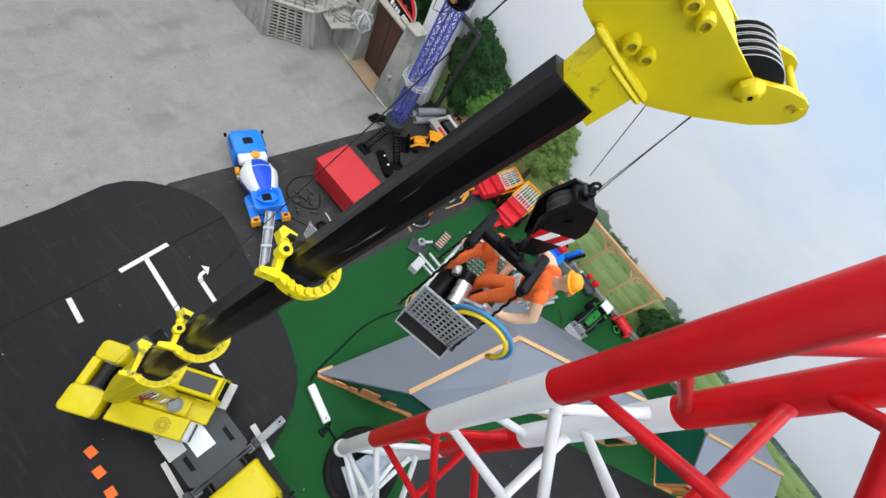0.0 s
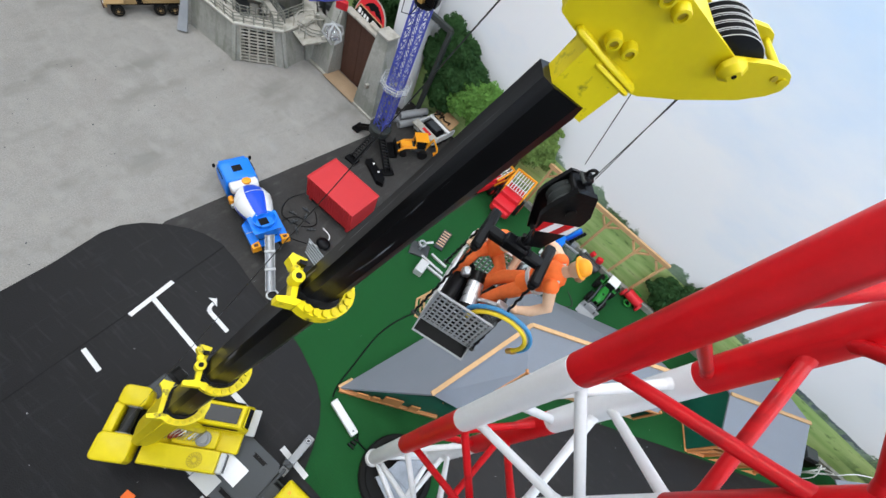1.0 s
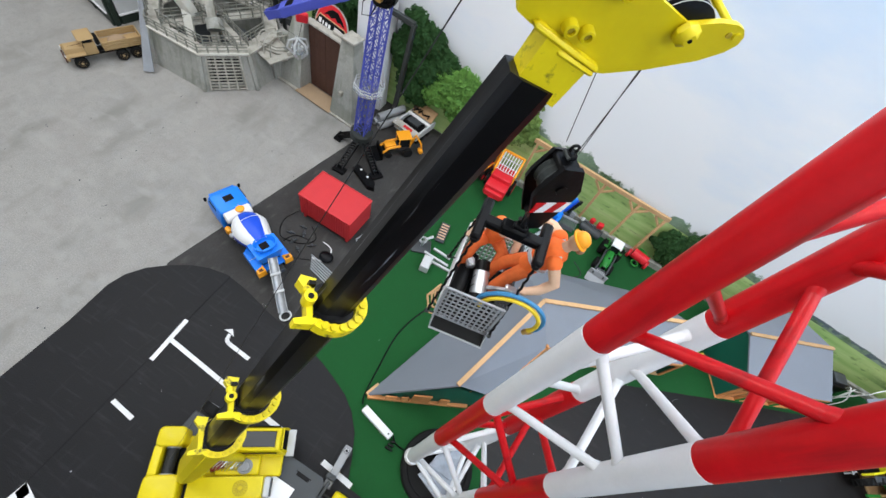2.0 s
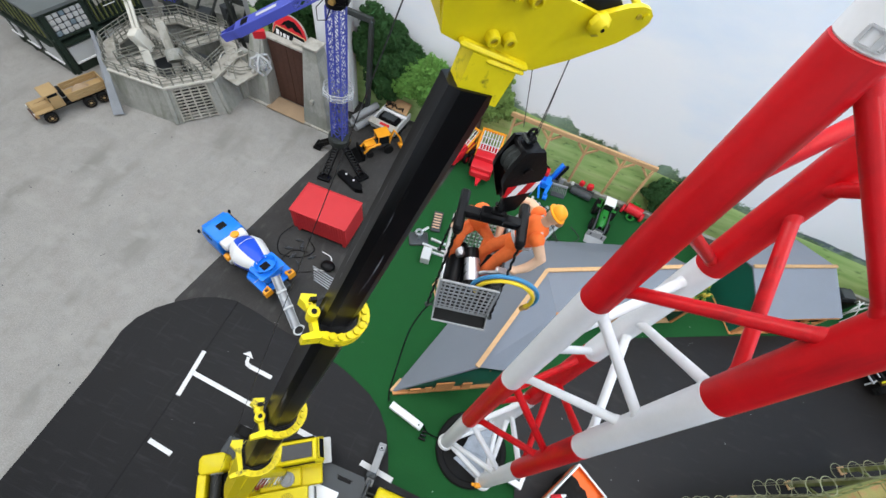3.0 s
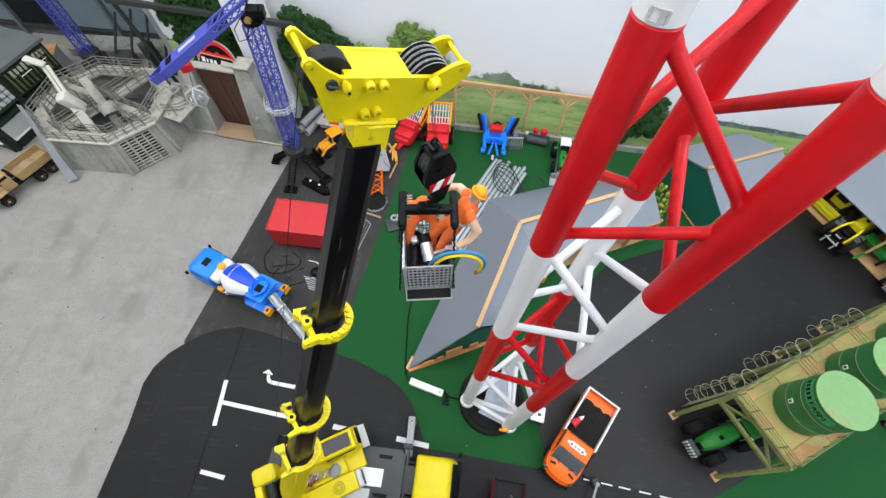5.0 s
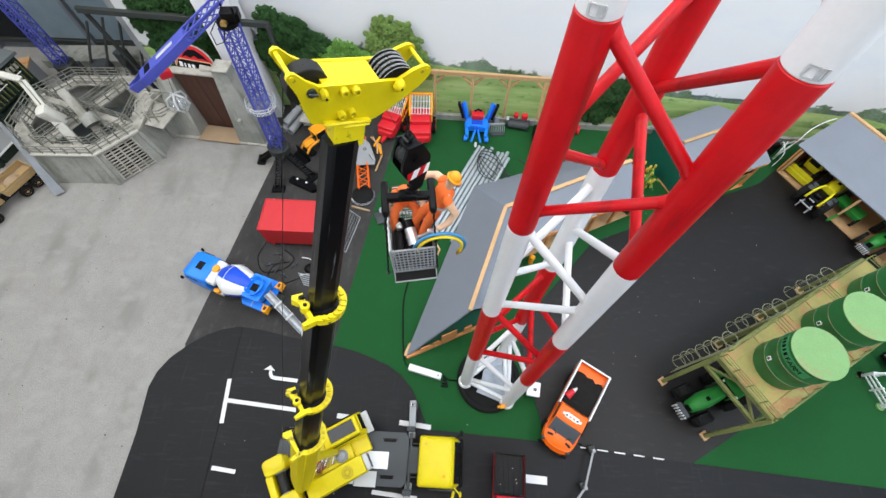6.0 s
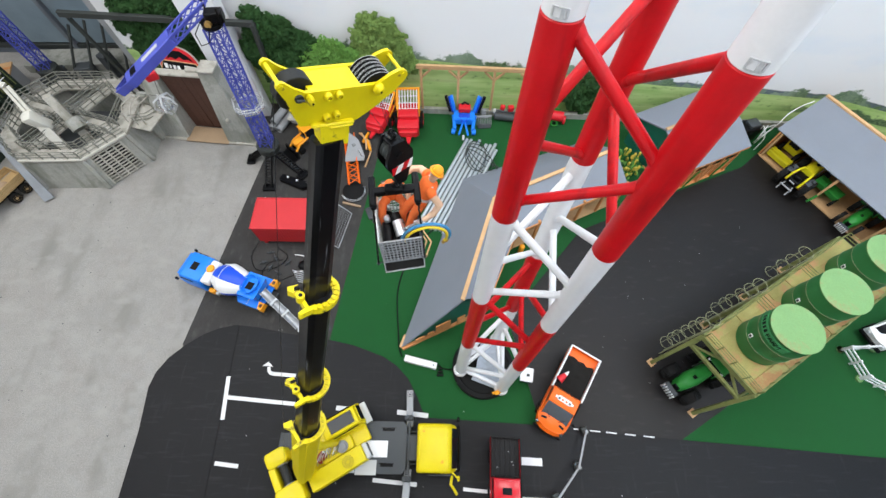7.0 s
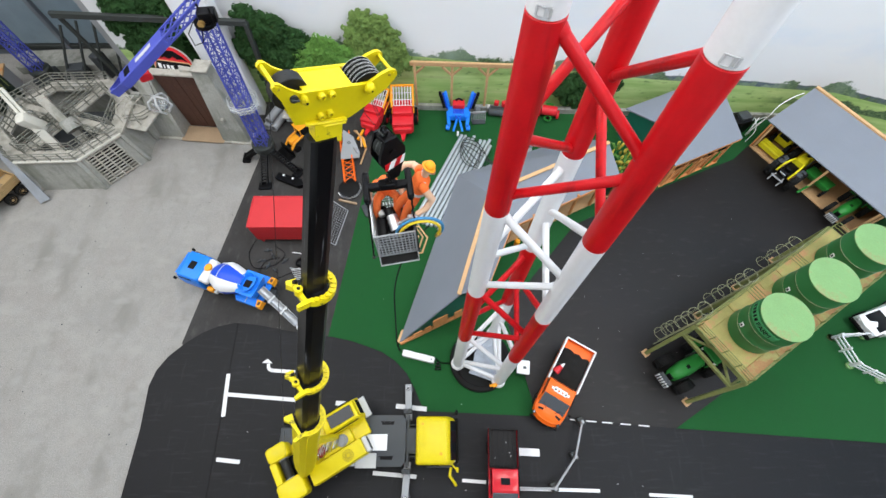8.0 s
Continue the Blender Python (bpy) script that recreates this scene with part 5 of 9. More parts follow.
def barn_small():
    at = pose(1.335, 1.645, 0.0, 0, 0, 24.5)
    b = thing("barn", at, "small barn with grey felt roof and dark green gable wall", "barn")
    Lh, w, er, rz = 0.226, 0.222, 0.22, 0.32
    part("roof_panel", sheet(Geo(), [(-Lh, 0, rz), (Lh, 0, rz), (Lh, -w, er), (-Lh, -w, er)], 0.008), M["roof"], b)
    part("roof_panel", sheet(Geo(), [(-Lh, 0, rz), (Lh, 0, rz), (Lh, w, er), (-Lh, w, er)], 0.008), M["roof"], b)
    batten("ridge_batten", (-Lh, 0, rz + 0.004), (Lh, 0, rz + 0.004), 0.017, 0.008, "ply", b)
    for x in (-Lh + 0.02, Lh - 0.03):
        g = Geo().prism([(-w + 0.02, 0.006), (w - 0.02, 0.006), (w - 0.02, er + 0.004), (0, rz - 0.012), (-w + 0.02, er + 0.004)], 0, 0.008, pose(x, 0, 0) @ Matrix(((0, 0, 1, 0), (1, 0, 0, 0), (0, 1, 0, 0), (0, 0, 0, 1))))
        part("gable_wall", g, M["barn_green"], b)
    batten("eave_board", (-Lh, -w + 0.004, er - 0.014), (Lh, -w + 0.004, er - 0.014), 0.007, 0.014, "ply_orange", b)
    for k in range(5):
        x = -Lh + 0.03 + k * (2 * Lh - 0.06) / 4
        batten("post", (x, -w + 0.015, 0.006), (x, -w + 0.015, er - 0.02), 0.01, 0.01, "ply_orange", b)
        if k < 4:
            batten("strut", (x, -w + 0.006, 0.01), (x + 0.05, -w + 0.012, er * 0.6), 0.008, 0.006, "farm_green" if k % 2 else "ply_orange", b)
    part("front_board", Geo().box((0, -w + 0.020, er * 0.30), (2 * Lh - 0.07, 0.005, er * 0.56), (4, 0, 0)), M["ply_orange"], b)
    part("back_wall", Geo().box((0, -w + 0.13, er / 2), (2 * Lh - 0.06, 0.006, er), (0, 0, 0)), M["ply_orange"], b)
    part("barn_floor", Geo().box((0, -0.105, 0.009), (2 * Lh - 0.03, 0.22, 0.005)), M["ply_orange"], b)
    return b


barn_small()


def shed():
    at = pose(1.846, 1.652, 0.0, 0, 0, -59.7)
    b = thing("machine_shed", at, "open machine shed with grey sloping roof and pale ridge board", "shed")
    L, D = 0.69, 0.27
    part("roof_panel", sheet(Geo(), [(-0.03, 0.0, 0.205), (L + 0.3, 0.0, 0.205), (L + 0.3, D, 0.315), (-0.03, D, 0.315)], 0.008), M["roof"], b)
    batten("ridge_board", (-0.03, D + 0.004, 0.316), (L + 0.3, D + 0.004, 0.316), 0.02, 0.012, "ply", b)
    part("shed_floor", Geo().box((L / 2, D / 2, 0.011), (L, D, 0.008), (0, 0, 0), 0.001), M["ply"], b)
    part("back_wall", Geo().box((L / 2, D - 0.006, 0.155), (L, 0.008, 0.28)), M["ply_orange"], b)
    part("side_wall", Geo().prism([(0.0, 0.012), (D, 0.012), (D, 0.30), (0.0, 0.19)], -0.008, 0.0, Matrix(((0, 0, 1, 0), (1, 0, 0, 0), (0, 1, 0, 0), (0, 0, 0, 1)))), M["ply_orange"], b)
    part("side_wall", Geo().prism([(0.0, 0.012), (D, 0.012), (D, 0.30), (0.0, 0.19)], L, L + 0.008, Matrix(((0, 0, 1, 0), (1, 0, 0, 0), (0, 1, 0, 0), (0, 0, 0, 1)))), M["ply"], b)
    for x in (0.01, 0.37, L - 0.01):
        batten("post", (x, 0.012, 0.012), (x, 0.012, 0.2), 0.012, 0.012, "ply", b)
    for x, y in ((0.20, 0.05), (0.44, 0.06), (0.58, 0.06)):
        part("small_lamp", Geo().ball((x, y, 0.196), 0.0055, 8), M["lamp_glow"], b, "small glowing warm lamp")
    return b


shed()


# ---- silos ----
def word(name, text, size, material, parent, m):
    cu = bpy.data.curves.new(name, "FONT")
    cu.body, cu.size, cu.align_x, cu.extrude = text, size, "CENTER", 0.0004
    tmp = new("letters", cu)
    me = bpy.data.meshes.new_from_object(tmp.evaluated_get(bpy.context.evaluated_depsgraph_get()))
    bpy.data.objects.remove(tmp)
    me.materials.append(material)
    ob = new(name, me)
    ob.parent, ob.matrix_basis = parent, m
    return ob


def silo_station():
    at = pose(0.958, 0.420, 0.0, 0, 0, 32.08)
    st = thing("silo_platform", at, "olive steel silo platform with caged ladders and railings", "platform")
    W, Z, X0, X1 = 0.258, 0.372, 0.062, 0.905
    lean = lambda x, z: (x - 0.062 * (1 - z / Z)) if x < 0.1 else x
    F = lambda name, g, ma="frame_olive", parent=st, label="": part(name, g, M[ma], parent, label)
    flat = lambda a, b, w, h, ma="frame_olive": batten("frame_bar", a, b, w, h, ma, st)
    deck = F("deck", Geo().box(((X0 + X1) / 2, -W / 2, Z - 0.006), (X1 - X0, W, 0.012), (0, 0, 0), 0.002), "frame_deck", st, "weathered olive and rusty deck plate")
    # tread plates along both sides, patched and uneven
    rng = random.Random(12)
    for y, w in ((-0.022, 0.040), (-W + 0.022, 0.040)):
        x = X0 + 0.004
        while x < X1 - 0.06:
            n = rng.uniform(0.11, 0.22)
            part("tread_plate", Geo().box((x + n / 2, y, Z + 0.0016), (n - 0.003, w, 0.003), (0, 0, rng.uniform(-0.6, 0.6)), 0.0008), M["frame_deck" if y > -0.1 else "deck_rust"], deck)
            x += n
    for y in (0.0, -W):
        F("deck_beam", Geo().box(((X0 + X1) / 2, y, Z - 0.014), (X1 - X0, 0.012, 0.028), (0, 0, 0), 0.001))
    for x in (X0, 0.345, 0.62, X1):
        F("cross_beam", Geo().box((x, -W / 2, Z - 0.015), (0.012, W, 0.026), (0, 0, 0), 0.001))
        for y in (0.0, -W):
            leg = batten("leg", (lean(x, 0.0), y, 0.006), (x, y, Z - 0.01), 0.016, 0.016, "frame_olive", st)
            part("foot_plate", Geo().box((lean(x, 0.0), y, 0.0085), (0.032, 0.032, 0.007), (0, 0, 0), 0.001), M["ply"], leg)
        if x == X0:
            for z in (0.282,):
                flat((lean(x, z), 0, z), (lean(x, z), -W, z), 0.013, 0.018)
            flat((lean(x, 0.284), -0.01, 0.284), (lean(x, Z) + 0.02, -W * 0.55, Z - 0.02), 0.009, 0.009)
            flat((lean(x, 0.284), -W + 0.01, 0.284), (lean(x, Z) + 0.02, -W * 0.45, Z - 0.02), 0.009, 0.009)
            flat((lean(x, 0.284), -0.01, 0.284), (lean(x, 0.284) + 0.14, -0.01, Z - 0.02), 0.009, 0.009)
            flat((lean(x, 0.284), -W + 0.01, 0.284), (lean(x, 0.284) + 0.14, -W + 0.01, Z - 0.02), 0.009, 0.009)
        else:
            flat((x, 0, 0.08), (x, -W, Z - 0.03), 0.009, 0.009)
            flat((x, -W, 0.08), (x, 0, Z - 0.03), 0.009, 0.009)
    # railings: open where the ladders land
    def railing(x0, y0, x1, y1, n, zs=(0.016, 0.030, 0.044)):
        for z in zs:
            F("rail", Geo().cyl((x0, y0, Z + z), (x1, y1, Z + z), 0.0016, 6))
        for k in range(n + 1):
            F("rail_post", Geo().cyl((x0 + (x1 - x0) * k / n, y0 + (y1 - y0) * k / n, Z), (x0 + (x1 - x0) * k / n, y0 + (y1 - y0) * k / n, Z + zs[-1] + 0.002), 0.0021, 6))
    railing(X0, -0.004, X0, -W + 0.004, 4)
    railing(X1, -0.004, X1, -W + 0.004, 4)
    railing(X0, -W + 0.003, X1, -W + 0.003, 12, (0.018, 0.036))
    for x0, x1 in ((0.10, 0.315), (0.372, 0.585), (0.640, X1)):
        railing(x0, -0.003, x1, -0.003, 3, (0.018, 0.036))
    for x in (0.352, 0.625):
        for d in (-0.022, -0.008, 0.006, 0.020):
            F("cross_rail", Geo().cyl((x + d, -0.004, Z + 0.026), (x + d, -0.068, Z + 0.026), 0.0017, 6))
        for y in (-0.004, -0.068):
            F("cross_rail", Geo().cyl((x - 0.022, y, Z + 0.026), (x + 0.020, y, Z + 0.026), 0.0017, 6))
            for d in (-0.022, 0.020):
                F("rail_post", Geo().cyl((x + d, y, Z), (x + d, y, Z + 0.028), 0.0019, 6))
    # caged ladders on the yard side
    for x, low, n in ((0.074, 0.100, 7), (0.342, 0.170, 6), (0.610, 0.265, 4)):
        for d in (-0.016, 0.016):
            F("ladder_rail", Geo().cyl((x + d, 0.012, 0.012), (x + d, 0.012, Z + 0.085), 0.0023, 6), "hoop")
        for k in range(12):
            F("rung", Geo().cyl((x - 0.016, 0.012, 0.03 + k * 0.033), (x + 0.016, 0.012, 0.03 + k * 0.033), 0.0013, 6), "hoop")
        for k in range(n):
            z = low + (0.462 - low) * k / (n - 1)
            F("cage_hoop", Geo().ring((0, 0, 0), 0.0275, 0.0013, 24, 6, pose(x + 0.005 * math.sin(k * 2.3), 0.038, z, 4 * math.sin(k * 1.7), 3 * math.cos(k * 2.1), 0)), "hoop")
        for a in (30, 150):
            p = (x + 0.027 * math.cos(radians(a)), 0.038 + 0.027 * math.sin(radians(a)))
            F("cage_strap", Geo().cyl((*p, low), (*p, 0.462), 0.0009, 6), "hoop")
    for k, x in enumerate((0.221, 0.486, 0.761)):
        t = thing("silo_tank", at @ Matrix.Translation((x, -0.1295, Z + 0.001)), "green storage tank with pale weathered lid standing on the platform", "tank", "green tanks")
        R, H = 0.0885, 0.199
        part("shell", Geo().lathe([(R - 0.003, 0.0), (R - 0.003, 0.005), (R, 0.007), (R, 0.064), (R + 0.0012, 0.067), (R + 0.0012, 0.069), (R, 0.073), (R, 0.130), (R + 0.0012, 0.133), (R + 0.0012, 0.135), (R, 0.139), (R, H)], 48), M["silo_green"], t)
        part("lid", Geo().lathe([(R + 0.0005, H - 0.003), (R + 0.0015, H - 0.001), (R + 0.0010, H + 0.0015), (R * 0.94, H + 0.002), (R * 0.5, H + 0.006), (0.0005, H + 0.009)], 48), M["silo_top"], t, "pale green lid with brown rust streaks")
        for z in (0.068, 0.134):
            part("rib", Geo().ring((0, 0, z), R + 0.0006, 0.0015, 40, 6), M["hoop"], t)
        w = radians(146)
        lab = part("label_plate", Geo().box((R * math.cos(w), R * math.sin(w), 0.088), (0.003, 0.014, 0.020), (0, 0, 146), 0.0005), M["white"], t, "small white label with unreadable bars")
        part("label_bars", Geo().box(((R + 0.0018) * math.cos(w), (R + 0.0018) * math.sin(w), 0.088), (0.001, 0.008, 0.012), (0, 0, 146)), M["dark_grey"], lab)
        if k == 0:
            pin_, pout = [], []
            for i in range(25):
                v = radians(104 + 104 * i / 24)
                pin_.append(((R + 0.0005) * math.cos(v), (R + 0.0005) * math.sin(v)))
                pout.append(((R + 0.0020) * math.cos(v), (R + 0.0020) * math.sin(v)))
            sign = part("name_band", Geo().prism(pin_ + pout[::-1], 0.152, 0.186), M["band_green"], t, "green band with black lettering")
            for i, ch in enumerate("FARM"):
                v = radians(159 + i * 9.6)
                word("letter", ch, 0.027, M["black"], sign, Matrix.Translation(((R + 0.0022) * math.cos(v), (R + 0.0022) * math.sin(v), 0.159)) @ pose(0, 0, 0, 90, 0, math.degrees(v) + 90))
            for i in range(5):
                v = 112 + i * 9.0
                part("letter_bar", Geo().box(((R + 0.0022) * math.cos(radians(v)), (R + 0.0022) * math.sin(radians(v)), 0.1685), (0.001, 0.007 if i % 2 else 0.009, 0.016), (0, 0, v)), M["black"], sign)
    return st


silo_station()


# ---- vehicles ----
def wheels(parent, spots, r, w, rim="mid_grey", tread=0):
    for x, y, z in spots:
        s = 1 if y > 0 else -1
        t = part("wheel", Geo().lathe([(r * 0.62, -w / 2), (r * 0.93, -w / 2), (r, -w * 0.36), (r, w * 0.36), (r * 0.93, w / 2), (r * 0.62, w / 2)], 22, pose(x, y, z, 90, 0, 0)), M["rubber"], parent)
        part("rim", Geo().lathe([(r * 0.64, -w * 0.36), (r * 0.6, -w * 0.46), (r * 0.25, -w * 0.40), (r * 0.2, -w * 0.5), (0.0005, -w * 0.5)], 18, pose(x, y, z, 90 if s < 0 else -90, 0, 0)), M[rim], t)
        if tread:
            g = Geo()
            for k in range(tread):
                a = 360 * k / tread
                g.box((0, 0, r), (w * 0.9, r * 0.12, r * 0.12), (0, 0, 18 if k % 2 else -18), m=pose(x, y, z, 0, a, 0) @ pose(0, 0, 0, 0, 0, 90))
            part("tyre_tread", g, M["rubber"], t)


def mixer_truck():
    t = thing("mixer_truck", pose(-1.06, 0.762, 0.003, 0, 0, 161) @ Matrix.Diagonal((1.06, 1.2, 1.12, 1)), "blue toy concrete mixer truck with blue and white drum", "mixer truck")
    P = lambda n, g, ma, par=t, lab="": part(n, g, M[ma], par, lab)

    def plan(x0, x1, hy, r=0.007):
        pts = []
        for cx, cy, a0 in ((x1 - r, hy - r, 0), (x0 + r, hy - r, 90), (x0 + r, -hy + r, 180), (x1 - r, -hy + r, 270)):
            pts += [(cx + r * math.cos(radians(a0 + 30 * i)), cy + r * math.sin(radians(a0 + 30 * i))) for i in range(4)]
        return pts
    P("chassis", Geo().box((-0.02, 0, 0.032), (0.40, 0.06, 0.02), (0, 0, 0), 0.003), "dark_grey")
    cab = P("cab", loft(Geo(), [(plan(0.104, 0.222, 0.060), 0.022), (plan(0.104, 0.225, 0.061), 0.078), (plan(0.100, 0.214, 0.056, 0.008), 0.116), (plan(0.104, 0.209, 0.053, 0.009), 0.124), (plan(0.110, 0.203, 0.047, 0.009), 0.127)]), "blue", lab="bright blue cab with dark roof hatch")
    P("roof_hatch", Geo().box((0.160, 0, 0.1275), (0.032, 0.034, 0.003), (0, 0, 0), 0.001), "black", cab)
    P("sun_visor", Geo().box((0.222, 0, 0.113), (0.014, 0.096, 0.004), (0, 22, 0), 0.0015), "blue", cab)
    P("windscreen", Geo().box((0.2215, 0, 0.095), (0.003, 0.098, 0.035), (0, -14, 0), 0.001), "dark_glass", cab)
    for s in (-1, 1):
        P("side_window", Geo().box((0.172, s * 0.0578, 0.097), (0.056, 0.003, 0.028), (s * -4, 0, 0), 0.001), "dark_glass", cab)
        P("mirror", Geo().box((0.222, s * 0.066, 0.100), (0.009, 0.010, 0.022), (0, 0, 0), 0.003), "black", cab)
        P("headlight", Geo().box((0.2245, s * 0.042, 0.045), (0.003, 0.014, 0.010), (0, 0, 0), 0.001), "white", cab)
        skirt = P("side_skirt", Geo().prism([(-0.055, s * 0.034), (-0.205, s * 0.034), (-0.205, s * 0.066), (-0.085, s * 0.066)][::s], 0.060, 0.079, None, 0.03), "blue", lab="blue side skirt over the rear wheels")
        P("skirt_seam", Geo().box((-0.13, s * 0.050, 0.0794), (0.002, 0.028, 0.0012)), "light_grey", skirt)
        P("tail_lamp", Geo().prism([(-0.180, s * 0.036), (-0.212, s * 0.036), (-0.212, s * 0.068), (-0.190, s * 0.068)][::s], 0.058, 0.088, None, 0.12), "amber", skirt, "orange triangular rear lamp box")
        P("lamp_slot", Geo().box((-0.199, s * 0.052, 0.0886), (0.012, 0.014, 0.001)), "gate_wood", skirt)
        P("side_tank", Geo().box((0.062, s * 0.056, 0.055), (0.034, 0.020, 0.034), (0, 0, 0), 0.008), "amber" if s > 0 else "steel")
        P("side_bracket", Geo().box((0.036, s * 0.056, 0.05), (0.014, 0.018, 0.022), (0, 0, 0), 0.003), "light_grey")
    P("water_tank", Geo().lathe([(0.004, -0.050), (0.020, -0.049), (0.0245, -0.045), (0.0245, 0.045), (0.020, 0.049), (0.004, 0.050)], 24, pose(0.082, 0, 0.106, 90, 0, 0)), "white", lab="silver water tank")
    P("tank_cap", Geo().lathe([(0.0165, 0.122), (0.0170, 0.131), (0.0150, 0.134), (0.0005, 0.135)], 22, Matrix.Translation((0.083, -0.010, 0))), "amber", lab="round orange cap")
    dm = pose(0.040, 0, 0.100, 0, -79, 0)
    prof = [(0.024, -0.010), (0.046, 0.000), (0.058, 0.026), (0.0645, 0.056), (0.063, 0.080), (0.052, 0.122), (0.040, 0.152), (0.035, 0.166)]
    n = 36
    for k in range(6):
        g = Geo()
        vs, fs = [], []
        for r, z in prof:
            for j in range(7):
                a = 2 * math.pi * (k * 6 + j + 1.5) / n + z * 1.6
                vs.append((r * math.cos(a), r * math.sin(a), z))
        for i in range(len(prof) - 1):
            fs += [(i * 7 + j, i * 7 + j + 1, i * 7 + 7 + j + 1, i * 7 + 7 + j) for j in range(6)]
        g.add(vs, fs, dm)
        P("drum_segment", g, "drum_blue" if k % 2 else "white")
    P("drum_core", Geo().lathe([(r - 0.003, z) for r, z in prof], 24, dm), "blue")
    P("drum_ring", Geo().ring((0, 0, 0.058), 0.0648, 0.0012, 36, 5, dm), "white")
    hop = P("hopper", loft(Geo(), [(plan(-0.178, -0.132, 0.034), 0.086), (plan(-0.186, -0.112, 0.046), 0.130), (plan(-0.190, -0.104, 0.050), 0.148)]), "blue", lab="blue filling hopper over the drum mouth")
    P("hopper_ring", Geo().lathe([(0.026, 0.0), (0.034, 0.0), (0.041, 0.022), (0.0375, 0.023), (0.029, 0.004)], 28, pose(-0.146, 0, 0.147, 0, 8, 0)), "blue", hop)
    # Black plate stands in for the shade inside the hopper opening.
    P("hopper_shade", Geo().box((-0.143, 0.004, 0.151), (0.034, 0.030, 0.004), (0, 6, 0), 0.001), "black", hop)
    P("hopper_pipe", Geo().cyl((-0.120, -0.034, 0.136), (-0.100, -0.040, 0.120), 0.006, 10), "concrete_light", hop)
    P("rear_platform", Geo().box((-0.19, 0, 0.072), (0.030, 0.104, 0.008), (0, 0, 0), 0.002), "blue")
    inv = t.matrix_basis.inverted()
    a, e = Vector((-0.19, 0, 0.12)), inv @ Vector((-0.705, 0.556, 0.035))
    m = Matrix.LocRotScale((a + e) / 2, (e - a).to_track_quat("X", "Z"), None)
    L = (e - a).length
    trough = Geo()
    k = 9
    vs = []
    for r in (0.0165, 0.0145):
        for x in (-L / 2, L / 2):
            vs += [(x, r * math.cos(math.pi + math.pi * j / (k - 1)), r * 0.8 * math.sin(math.pi + math.pi * j / (k - 1)) + 0.008) for j in range(k)]
    fs = []
    for j in range(k - 1):
        fs += [(j, j + 1, k + j + 1, k + j), (2 * k + j, 3 * k + j, 3 * k + j + 1, 2 * k + j + 1), (j, 2 * k + j, 2 * k + j + 1, j + 1), (k + j, k + j + 1, 3 * k + j + 1, 3 * k + j)]
    fs += [(0, k, 3 * k, 2 * k), (k - 1, 3 * k - 1, 4 * k - 1, 2 * k - 1)]
    ch = P("chute", trough.add(vs, fs, m), "chute", lab="half-round silver chute")
    for f in (0.30, 0.62):
        c = a + (e - a) * f
        P("chute_band", Geo().box((L * (f - 0.5), 0, 0.004), (0.010, 0.037, 0.012), (0, 0, 0), 0.002, m=m), "light_grey", ch)
    P("chute_end", Geo().ring(tuple(e + Vector((-0.016, 0.0, -0.006))), 0.019, 0.0035, 22, 8), "light_grey", ch)
    P("chute_bore", Geo().cyl(tuple(e + Vector((-0.016, 0.0, -0.024))), tuple(e + Vector((-0.016, 0.0, -0.010))), 0.0175, 20), "black", ch)
    wheels(t, [(x, s * 0.046, 0.027) for x in (0.165, 0.06, -0.09, -0.16) for s in (-1, 1)], 0.027, 0.02, "light_grey")
    return t


mixer_truck()


def container():
    c = thing("shipping_container", pose(-0.843, 1.103, 0.003), "red model shipping container with corrugated sides on short feet", "container")
    L, W, z0, z1 = 0.288, 0.18, 0.03, 0.168
    part("body", Geo().box((0, 0, (z0 + z1) / 2), (L, W, z1 - z0), (0, 0, 0), 0.002), M["red_box"], c)
    for k in range(20):
        x = -L / 2 + 0.012 + k * (L - 0.024) / 19
        for s in (-1, 1):
            part("corrugation", Geo().box((x, s * (W / 2 + 0.001), (z0 + z1) / 2), (0.0062, 0.0045, z1 - z0 - 0.016)), M["red_box"], c)
    for s in (-1, 1):
        part("edge_rail", Geo().box((0, s * W / 2, z1), (L + 0.004, 0.006, 0.006), (0, 0, 0), 0.001), M["red_box"], c)
        part("edge_rail", Geo().box((s * L / 2, 0, z1), (0.006, W, 0.006), (0, 0, 0), 0.001), M["red_box"], c)
        for x in (-L / 2 + 0.02, L / 2 - 0.02):
            part("foot", Geo().box((x, s * (W / 2 - 0.012), 0.015), (0.014, 0.014, 0.032), (0, 0, 0), 0.001), M["red_box"], c)
    return c


container()


def nosed(back, front, half):
    """Plan of a body with a rounded nose."""
    right = [(front - 0.055, -half), (front - 0.028, -half * 0.93), (front - 0.012, -half * 0.76), (front - 0.003, -half * 0.45), (front, -half * 0.12)]
    return [(back, -half)] + right + [(x, -y) for x, y in right[::-1]] + [(back, half)]


